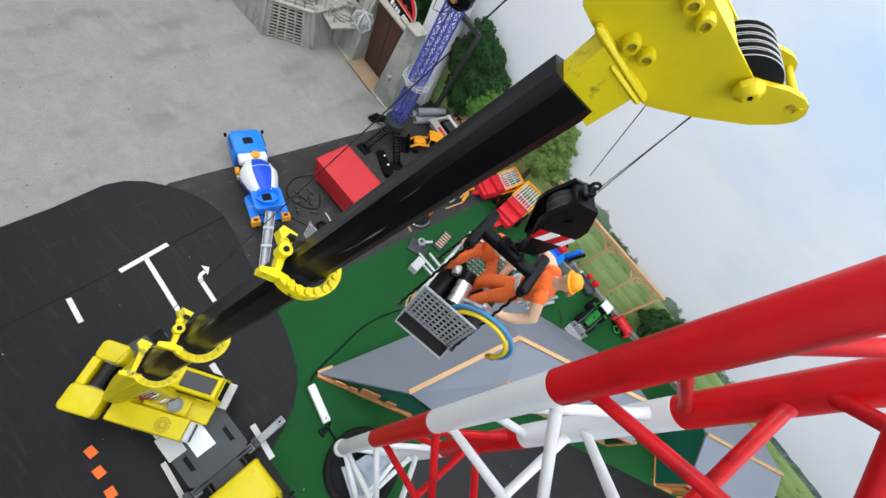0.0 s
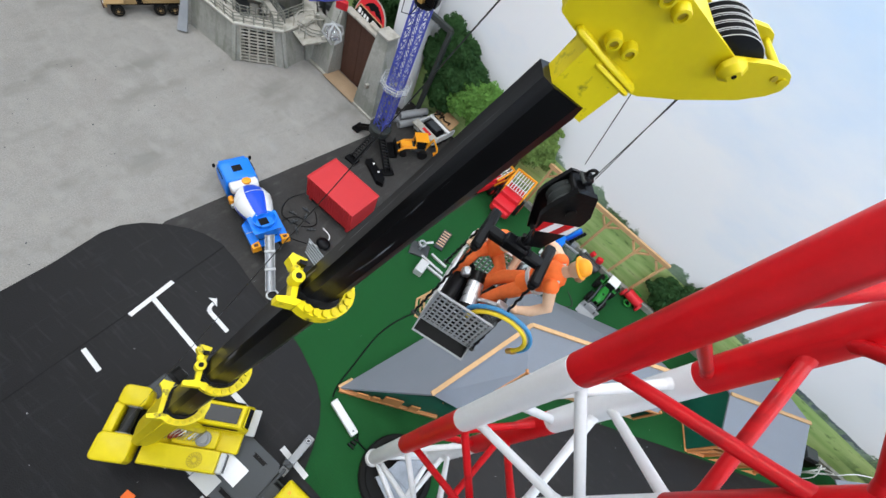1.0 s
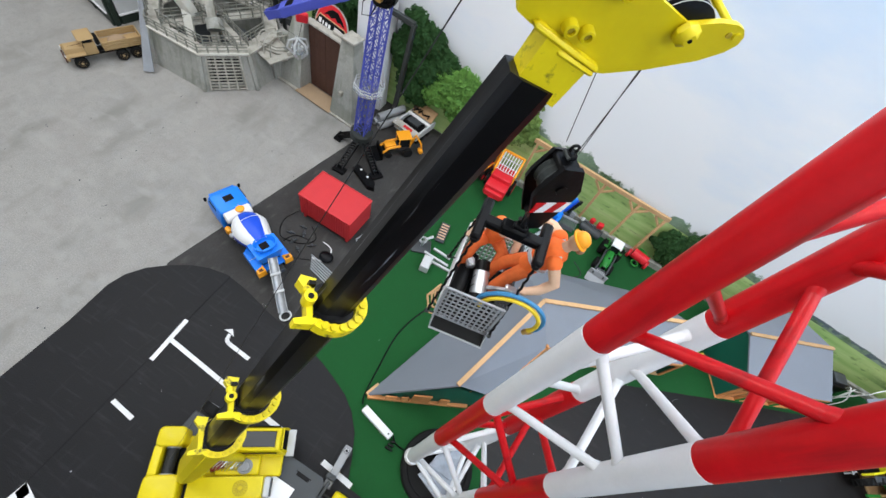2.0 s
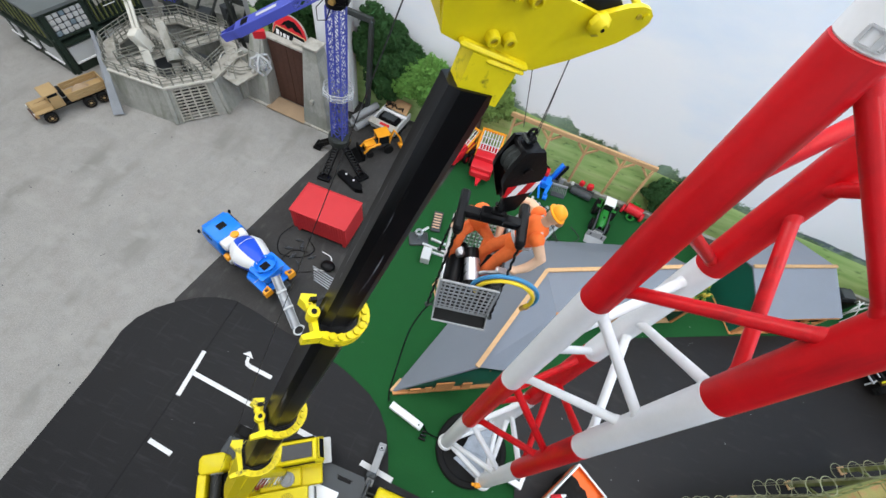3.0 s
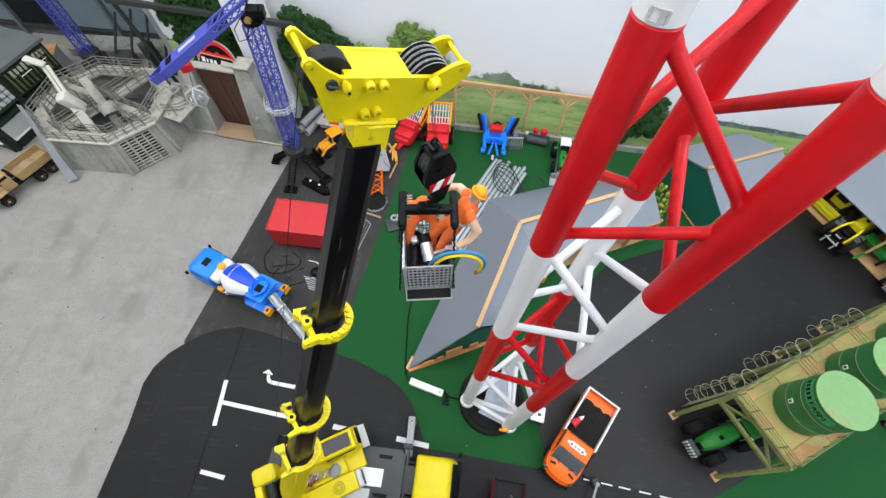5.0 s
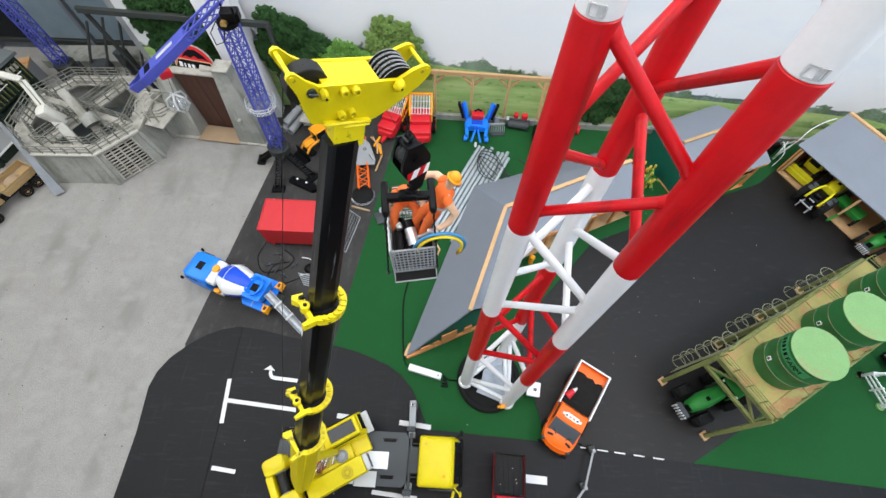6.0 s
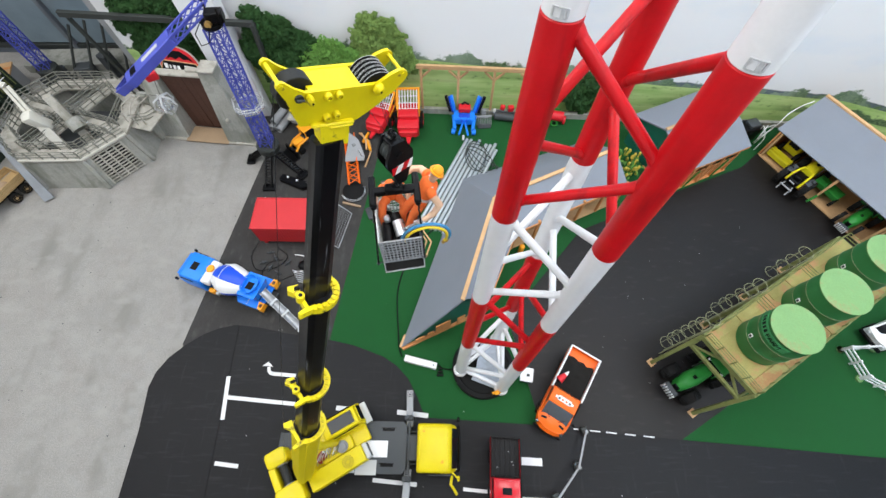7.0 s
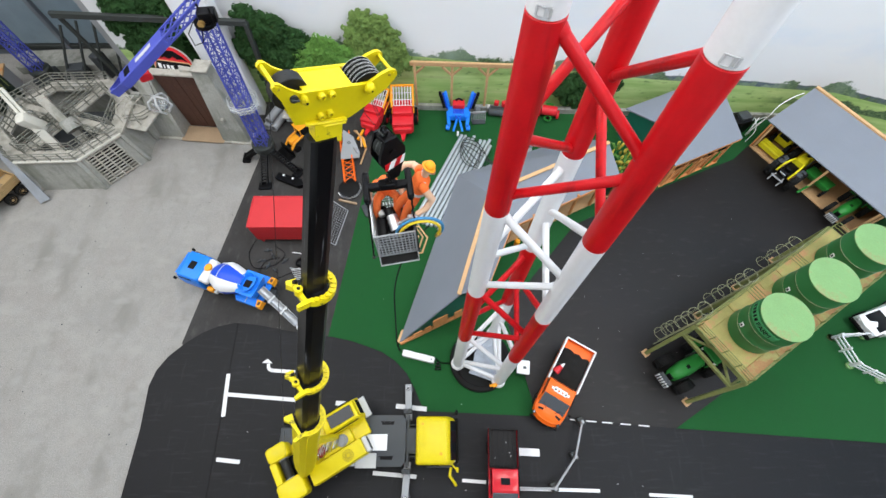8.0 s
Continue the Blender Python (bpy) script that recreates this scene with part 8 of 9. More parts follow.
mesh_panel(pose(-0.555, 1.10, 0.006, -42, 0, 78), "grey wire mesh fence panel leaning on the mat")
for k in range(6):
    tagged(part("steel_rod", Geo().cyl((-0.80 + 0.008 * k, 0.86 - 0.012 * k, 0.008), (-0.60, 0.825 - 0.012 * k, 0.008), 0.003, 6), M["zinc"]), "thin steel rod lying on the dark mat", "rod", "steel rods")
cable("loose_cable", [(-1.0, 1.02, 0.02), (-1.03, 0.94, 0.006), (-0.98, 0.86, 0.006), (-0.88, 0.88, 0.006), (-0.84, 0.94, 0.006), (-0.90, 0.99, 0.006)], 0.0022, "black", "black cable curled on the dark mat")
cable("loose_cable", [(-0.80, 0.95, 0.006), (-0.74, 0.93, 0.02), (-0.73, 0.87, 0.006), (-0.79, 0.85, 0.006)], 0.0028, "white", "short white cable loop on the mat")
cable("loose_cable", [(-0.86, 0.92, 0.006), (-0.93, 0.90, 0.006), (-0.95, 0.83, 0.006), (-0.87, 0.80, 0.006), (-0.78, 0.84, 0.006)], 0.002, "black", "black cable curled on the dark mat")
cable("loose_cable", [(-1.02, 1.29, 0.03), (-1.06, 1.27, 0.006), (-1.03, 1.24, 0.006), (-1.0, 1.26, 0.04)], 0.002, "white", "white cable end beside the container")
for x, y, a in ((-0.955, 0.90, 20), (-0.915, 0.87, 70), (-0.87, 0.845, -30), (-0.90, 0.93, 120), (-0.83, 0.90, 45), (-0.93, 0.96, 10)):
    tagged(part("metal_clamp", Geo().box((x, y, 0.010), (0.042, 0.006, 0.008), (0, 0, a), 0.002).box((x, y, 0.013), (0.008, 0.016, 0.012), (0, 0, a), 0.002), M["dark_grey"]), "small dark metal clamp on the mat", "clamp", "metal clamps")
tagged(part("black_bag", Geo().ball((-0.735, 0.885, 0.018), 0.03, 12, (1.2, 1, 0.6)), M["black"]), "small black bag lying on the mat", "bag")
boat = thing("black_tray", pose(-0.875, 1.40, 0.003, 0, 0, -22), "long black plastic tray on the dark mat", "tray")
part("tray_body", Geo().prism([(-0.09, -0.02), (0.06, -0.025), (0.09, 0), (0.06, 0.025), (-0.09, 0.02)], 0.001, 0.03), M["black"], boat)
for x in (-0.05, 0.01):
    part("white_cap", Geo().cyl((x, 0.01, 0.03), (x, 0.01, 0.034), 0.006, 10), M["white"], boat)
tagged(part("marker_tile", Geo().box((-0.90, 1.275, 0.008), (0.022, 0.02, 0.01), (0, 0, 10), 0.001), M["vest"]), "small orange marker tile on the dark mat", "marker", "orange markers")

# concrete parts on the lawn beside the boom
jig = thing("machine_bracket", pose(-0.40, 1.22, 0.004, 0, 0, 25), "dark grey machine bracket with steel arm on the turf", "bracket")
part("plate", Geo().box((0, 0, 0.008), (0.10, 0.08, 0.014), (0, 0, 0), 0.006), M["dark_grey"], jig)
part("arm", Geo().tube([(0, 0, 0.016), (0.01, 0.01, 0.06), (0.05, 0.03, 0.07)], 0.007, 8), M["steel"], jig)
part("ring", Geo().ring((0.0, 0.0, 0.07), 0.016, 0.006, 16, 6), M["steel"], jig)
step = thing("ladder_step", pose(-0.35, 1.36, 0.004, 0, 0, 100), "dark ladder frame with pale red rungs on the turf", "ladder")
part("frame", Geo().box((0, 0, 0.012), (0.13, 0.05, 0.012), (0, 0, 0), 0.003), M["dark_grey"], step)
for k in range(6):
    part("rung", Geo().box((-0.045 + k * 0.018, 0, 0.021), (0.007, 0.04, 0.006), (0, 0, 0), 0.001), M["skin"], step)
for x, y, L, a in ((-0.30, 1.20, 0.14, 0), (-0.27, 1.175, 0.12, 3), (-0.29, 1.245, 0.10, -2)):
    tagged(part("aluminium_profile", Geo().box((x, y, 0.014), (L, 0.012, 0.012), (0, 0, a), 0.001), M["light_grey"]), "short pale aluminium profile on the turf", "profile", "aluminium profiles")
box_ = tagged(part("white_block", Geo().box((-0.325, 1.135, 0.03), (0.045, 0.075, 0.05), (0, 0, 8), 0.003), M["light_grey"]), "light grey plastic block on the turf", "block")


# ---- concrete pen, gate and buildings on the grey carpet ----
OC, OR, BATTER = Vector((-2.089, 1.688, 0)), 0.318, 0.042
ANG0 = -65.0


def oct_point(r, k, z=0.0):
    a = radians(ANG0 + 45 * k)
    return Vector((OC.x + r * math.cos(a) - (0.085 if math.cos(a) < 0 else 0.0), OC.y + r * math.sin(a), z))


def octagon_pen():
    t = thing("concrete_pen", pose(0, 0, 0), "weathered grey concrete octagonal pen with railings and walkways", "enclosure")
    H = 0.200
    for k in range(8):
        a, b = oct_point(OR + BATTER, k), oct_point(OR + BATTER, k + 1)
        a2, b2 = oct_point(OR - 0.035, k), oct_point(OR - 0.035, k + 1)
        up = Vector((0, 0, H))
        at, bt = oct_point(OR, k, H), oct_point(OR, k + 1, H)
        face = lambda f, z: (a + (b - a) * f).lerp(at + (bt - at) * f, z / H)
        if k == 0:
            d = b - a
            n = Vector((d.y, -d.x, 0)).normalized()
            # barred opening
            for f0, f1 in ((0.0, 0.12), (0.80, 1.0)):
                p, q = a + d * f0, a + d * f1
                pi, qi = a2 + (b2 - a2) * f0, a2 + (b2 - a2) * f1
                part("wall_panel", Geo().add([p, q, qi, pi, face(f0, H), face(f1, H), qi + up, pi + up], [(0, 1, 5, 4), (1, 2, 6, 5), (2, 3, 7, 6), (3, 0, 4, 7), (4, 5, 6, 7), (0, 3, 2, 1)]), M["concrete"], t)
            # Black sheet stands in for the shade behind the bars.
            p, q = a2 + (b2 - a2) * 0.1, a2 + (b2 - a2) * 0.82
            part("shade_backing", Geo().add([p, q, q + up * 0.95, p + up * 0.95, p - n * 0.006, q - n * 0.006, q - n * 0.006 + up * 0.95, p - n * 0.006 + up * 0.95], [(0, 1, 2, 3), (4, 7, 6, 5), (0, 4, 5, 1), (3, 2, 6, 7)]), M["black"], t)
            for j in range(9):
                f = 0.12 + 0.68 * j / 8
                if j % 2 == 0:
                    batten("upright_bar", face(f, 0.005), face(f, H - 0.005), 0.008, 0.008, "concrete_light", t)
            for j in range(11):
                z = 0.012 + j * 0.0175
                batten("cross_bar", face(0.12, z), face(0.80, z), 0.007, 0.006, "concrete_light", t)
        else:
            part("wall_panel", Geo().add([a, b, b2, a2, at, bt, b2 + up, a2 + up], [(0, 1, 5, 4), (1, 2, 6, 5), (2, 3, 7, 6), (3, 0, 4, 7), (4, 5, 6, 7), (0, 3, 2, 1)]), M["concrete"], t)
        # coping and walkway
        o, o2 = oct_point(OR + 0.012, k, H), oct_point(OR + 0.012, k + 1, H)
        i, i2 = oct_point(OR - 0.075, k, H), oct_point(OR - 0.075, k + 1, H)
        th = Vector((0, 0, 0.012))
        part("walkway", Geo().add([o, o2, i2, i, o + th, o2 + th, i2 + th, i + th], [(0, 1, 5, 4), (1, 2, 6, 5), (2, 3, 7, 6), (3, 0, 4, 7), (4, 5, 6, 7), (0, 3, 2, 1)]), M["concrete_light"], t)
        if k in (0, 7):
            batten("coping", oct_point(OR + 0.010, k, H + 0.014), oct_point(OR + 0.010, k + 1, H + 0.014), 0.012, 0.010, "cream", t)
        for r in (OR + 0.006, OR - 0.07):
            p, q = oct_point(r, k, H + 0.01), oct_point(r, k + 1, H + 0.01)
            if r > OR and k in (1, 2):
                continue
            for z in (0.022, 0.042, 0.06):
                batten("rail", p + Vector((0, 0, z)), q + Vector((0, 0, z)), 0.004, 0.004, "rail_grey", t)
            for j in range(5):
                c = p + (q - p) * (j / 5)
                batten("rail_post", c, c + Vector((0, 0, 0.062)), 0.006, 0.006, "rail_grey", t)
        batten("corner_pier", oct_point(OR + BATTER, k, 0.002), oct_point(OR + 0.002, k, H), 0.022, 0.022, "concrete", t)
    part("pit_floor", Geo().prism([tuple(oct_point(OR - 0.04, k).xy) for k in range(8)], 0.001, 0.004), M["dark_grey"], t, "dark floor of the pen")
    for ka, kb in ((1, 5), (3, 7)):
        p, q = oct_point(OR - 0.06, ka, H + 0.008), oct_point(OR - 0.06, kb, H + 0.008)
        batten("bridge", p, q, 0.07, 0.012, "concrete_light", t)
        d = (q - p).normalized()
        n = Vector((-d.y, d.x, 0)) * 0.034
        for s in (-1, 1):
            for z in (0.024, 0.044, 0.06):
                batten("rail", p + n * s + Vector((0, 0, z)), q + n * s + Vector((0, 0, z)), 0.004, 0.004, "rail_grey", t)
            for j in range(9):
                c = p + (q - p) * (j / 8) + n * s
                batten("rail_post", c, c + Vector((0, 0, 0.062)), 0.006, 0.006, "rail_grey", t)
    # stair house beside the gate
    part("stair_block", Geo().box((-1.765, 1.80, 0.085), (0.10, 0.16, 0.17), (0, 0, -18), 0.004), M["concrete"], t)
    for j in range(3):
        part("stair_landing", Geo().box((-1.735, 1.72 + 0.045 * j, 0.175 - 0.03 * j), (0.11, 0.05, 0.012), (0, 0, -18), 0.002), M["concrete_light"], t)
    for z in (0.20, 0.22, 0.24):
        batten("rail", (-1.70, 1.70, z), (-1.66, 1.86, z - 0.06), 0.004, 0.004, "rail_grey", t)
        batten("rail", (-1.79, 1.68, z), (-1.70, 1.70, z), 0.004, 0.004, "rail_grey", t)
    for k in range(3):
        x = -1.80 + 0.045 * k
        part("stair_hoop", Geo().tube([(x, 1.66, 0.19), (x + 0.004, 1.665, 0.27), (x + 0.012, 1.70, 0.30), (x + 0.03, 1.78, 0.29), (x + 0.036, 1.80, 0.19)], 0.0035, 6), M["concrete_light"], t)
    part("stair_deck", Geo().box((-1.735, 1.72, 0.186), (0.17, 0.17, 0.01), (0, 0, -14), 0.002), M["concrete_light"], t)
    # leaning panel and green crate
    part("leaning_panel", sheet(Geo(), [(-2.262, 1.252, 0.012), (-2.220, 1.283, 0.012), (-2.352, 1.462, 0.36), (-2.384, 1.470, 0.36)], 0.009), M["panel_grey"], t, "blue-grey panel leaning on the pen corner")
    part("green_crate", Geo().box((-1.98, 1.55, 0.03), (0.08, 0.06, 0.05), (0, 0, 20), 0.004), M["barn_green"], t)
    # central post with hoist and the white arm
    batten("post", (-2.03, 1.58, 0.0), (-2.10, 1.66, 0.40), 0.045, 0.045, "concrete_light", t)
    part("post_head", Geo().cyl((-2.03, 1.60, 0.22), (-2.06, 1.63, 0.26), 0.045, 16), M["concrete"], t)
    arm = batten("white_arm", (-2.115, 1.485, 0.03), (-2.205, 1.59, 0.36), 0.045, 0.034, "cream", t)
    part("arm_body", Geo().box((-2.188, 1.572, 0.305), (0.062, 0.060, 0.125), (14, -14, 10), 0.016), M["cream"], arm)
    for s in (-1, 1):
        batten("arm_bar", (-2.205 + s * 0.014, 1.59, 0.35), (-2.245 + s * 0.014, 1.65, 0.47), 0.016, 0.014, "cream", arm)
    batten("arm_tip", (-2.245, 1.65, 0.47), (-2.33, 1.65, 0.50), 0.034, 0.014, "cream", arm)
    return t


octagon_pen()


def gate():
    m = pose(-1.452, 1.790, 0.0, 0, 0, -5)
    t = thing("stone_gate", m, "stone gate with dark brown double doors and red arched sign", "gate")
    P = lambda n, g, ma, par=t, lab="": part(n, g, M[ma], par, lab)
    front = Matrix(((1, 0, 0, 0), (0, 0, 1, 0), (0, 1, 0, 0), (0, 0, 0, 1)))
    P("threshold", Geo().box((-0.01, -0.045, 0.006), (0.62, 0.090, 0.012), (0, 0, 0), 0.002), "concrete_light")
    P("sand_step", Geo().box((0.0, -0.042, 0.0135), (0.262, 0.115, 0.005), (0, 0, 0), 0.001), "sand", lab="sandy tan door step")

    def pillar(x0, x1, x2, x3, h, d0, d1, back):
        return loft(Geo(), [([(x0, -d0), (x1, -d0), (x1, back), (x0, back)], 0.0), ([(x2, -d1), (x3, -d1), (x3, back), (x2, back)], h), ([(x2 + 0.006, -d1 + 0.006), (x3 - 0.006, -d1 + 0.006), (x3 - 0.006, back - 0.005), (x2 + 0.006, back - 0.005)], h + 0.006)])
    left = P("pillar", pillar(-0.300, -0.122, -0.205, -0.124, 0.40, 0.075, 0.005, 0.06), "concrete")
    right = P("pillar", pillar(0.122, 0.288, 0.140, 0.222, 0.455, 0.080, 0.005, 0.07), "concrete")
    P("pillar_cap", Geo().box((0.182, 0.034, 0.464), (0.094, 0.090, 0.012), (0, 0, 0), 0.003), "concrete_light", right)
    P("lamp_box", Geo().box((-0.20, -0.055, 0.20), (0.018, 0.024, 0.024), (0, 0, 0), 0.003), "concrete_light", left)
    P("lamp_box", Geo().box((0.19, -0.062, 0.17), (0.02, 0.024, 0.026), (0, 0, 0), 0.003), "concrete_light", right)
    P("side_wall", Geo().box((-0.325, 0.03, 0.12), (0.07, 0.05, 0.24), (0, 0, 0), 0.004, taper=0.9), "concrete")
    P("side_wall", Geo().box((0.315, 0.03, 0.14), (0.075, 0.05, 0.28), (0, 0, 0), 0.004, taper=0.8), "concrete")
    for s in (-1, 1):
        door = P("door_leaf", Geo().box((s * 0.060, 0.034, 0.205), (0.118, 0.012, 0.395), (0, 0, 0), 0.001), "gate_wood", lab="dark brown plank door leaf")
        for k in range(3):
            P("plank", Geo().box((s * 0.060 - 0.039 + k * 0.039, 0.0265, 0.205), (0.0384, 0.004, 0.39), (0, 0, 0), 0.0006), "gate_wood", door)
    P("lintel", Geo().box((0.0, 0.030, 0.412), (0.255, 0.045, 0.014), (0, 0, 0), 0.003), "concrete_light")
    P("lintel_rubble", Geo().box((0.085, 0.052, 0.424), (0.085, 0.04, 0.022), (0, 8, 4), 0.006), "concrete_light")
    tilt = Matrix.Translation((0.012, 0.060, 0.425)) @ pose(0, 0, 0, -14, 5, 0) @ front
    oval = [(0.104 * math.cos(radians(a)), 0.108 * max(-0.18, math.sin(radians(a)))) for a in range(-12, 193, 12)]
    sign = P("sign_board", Geo().prism([(p[0] * 1.07, p[1] * 1.06 - 0.002) for p in oval], 0.0, 0.006, tilt), "concrete_light", lab="arched red and black sign with pale border")
    P("sign_field", Geo().prism(oval, -0.0025, 0.002, tilt), "red", sign)
    P("sign_shape", Geo().prism([(-0.060, 0.040), (-0.038, 0.070), (-0.012, 0.088), (0.022, 0.090), (0.062, 0.064), (0.080, 0.040), (0.055, 0.050), (0.030, 0.046), (0.012, 0.060), (-0.010, 0.044), (-0.034, 0.054)], -0.0045, 0.0, tilt), "black", sign)
    P("banner_edge", Geo().prism([(-0.112, -0.030), (0.070, -0.036), (0.122, -0.024), (0.112, 0.006), (0.088, 0.034), (-0.086, 0.034)], -0.0048, 0.001, tilt), "ply", sign)
    P("sign_band", Geo().prism([(-0.106, -0.025), (0.068, -0.030), (0.114, -0.020), (0.106, 0.004), (0.084, 0.029), (-0.083, 0.029)], -0.0062, -0.001, tilt), "black", sign)
    for k, w in enumerate((0.017, 0.008, 0.014, 0.014, 0.0, 0.018, 0.014, 0.014)):
        if w:
            x, h = -0.073 + k * 0.0215, 0.016 if k in (0, 5) else 0.010
            P("letter_bar", Geo().prism([(x - w / 2, -0.009), (x + w / 2, -0.009), (x + w / 2, h), (x - w / 2, h)], -0.0082, -0.005, tilt), "white", sign)


gate()
col = tagged(part("white_column", Geo().box((-1.222, 1.955, 1.55), (0.185, 0.09, 3.1), (0, 0, 4), 0.004), M["plaster"]), "square white hall column", "column", kind="structure")
portal = thing("steel_portal", pose(0, 0, 0), "dark steel beam frame standing before the trees", "frame")
batten("beam", (-1.93, 1.93, 0.668), (-0.985, 1.93, 0.622), 0.022, 0.03, "steel_dark", portal)
batten("post", (-1.04, 1.935, 0.0), (-0.99, 1.93, 0.625), 0.03, 0.022, "steel_dark", portal)
batten("post", (-1.915, 2.03, 0.0), (-1.915, 1.945, 0.665), 0.02, 0.016, "steel_dark", portal)


def facade():
    t = tagged(part("wall_facade", Geo().box((-3.05, 2.52, 0.95), (2.5, 0.08, 1.9)), M["facade"]), "dark slate facade wall with glazed panels", "wall", kind="structure")
    for i in range(7):
        x = -4.15 + i * 0.36
        for j in range(4):
            z = 0.30 + j * 0.46
            part("pane", Geo().box((x, 2.474, z), (0.32, 0.012, 0.42), (0, 0, 0), 0.002), M["facade_glass" if (i + j) % 3 else "dark_glass"], t)
        part("mullion", Geo().box((x + 0.18, 2.462, 0.95), (0.03, 0.03, 1.9), (0, 0, 0), 0.002), M["mid_grey" if i % 3 == 0 else "facade"], t)
    for j in range(5):
        part("transom", Geo().box((-3.05, 2.466, 0.07 + j * 0.46), (2.5, 0.024, 0.03), (0, 0, 0), 0.002), M["steel_dark"], t)
    part("corner_pier", Geo().box((-1.835, 2.10, 0.95), (0.075, 0.10, 1.9), (0, 0, 0), 0.004), M["mid_grey"], t)
    part("return_wall", Geo().box((-1.86, 2.32, 0.95), (0.06, 0.34, 1.9), (0, 0, 0), 0.004), M["facade"], t)
    part("ledge", Geo().box((-2.35, 2.38, 0.03), (0.95, 0.16, 0.06), (0, 0, 3), 0.004), M["concrete"], t)


facade()
tower_crane(pose(-2.555, 2.175, 0.0, 0, 0, 15), "violet blue lattice crane mast before the dark facade", False, 1.1)
crate = thing("cardboard_carton", pose(-2.84, 2.13, 0.0, 0, 0, 20) @ Matrix.Diagonal((0.8, 0.95, 0.9, 1)), "grey box with pale wooden lid on the carpet", "box")
part("carton_body", Geo().box((0, 0, 0.075), (0.19, 0.12, 0.15), (0, 0, 0), 0.003), M["mid_grey"], crate)
part("carton_lid", Geo().box((0, 0, 0.156), (0.20, 0.13, 0.012), (0, 0, 0), 0.002), M["ply"], crate)
part("carton_stripe", Geo().box((0, 0, 0.1635), (0.20, 0.02, 0.003)), M["ply_orange"], crate)
for x, y, w, h, a in ((-2.38, 2.24, 0.10, 0.10, 10), (-2.22, 2.28, 0.06, 0.16, -20), (-2.07, 2.22, 0.12, 0.05, 5)):
    tagged(part("machine_part", Geo().box((x, y, h / 2), (w, 0.07, h), (0, 0, a), 0.004), M["dark_grey"]), "dark machine part standing near the facade", "machine part", "machine parts")
for k in range(5):
    tagged(part("metal_bar", Geo().cyl((-2.45 + 0.12 * k, 2.16, 0.01), (-2.36 + 0.12 * k, 2.36, 0.30 + 0.03 * k), 0.008, 8), M["steel_dark"]), "dark metal bar leaning on the facade", "bar", "metal bars")


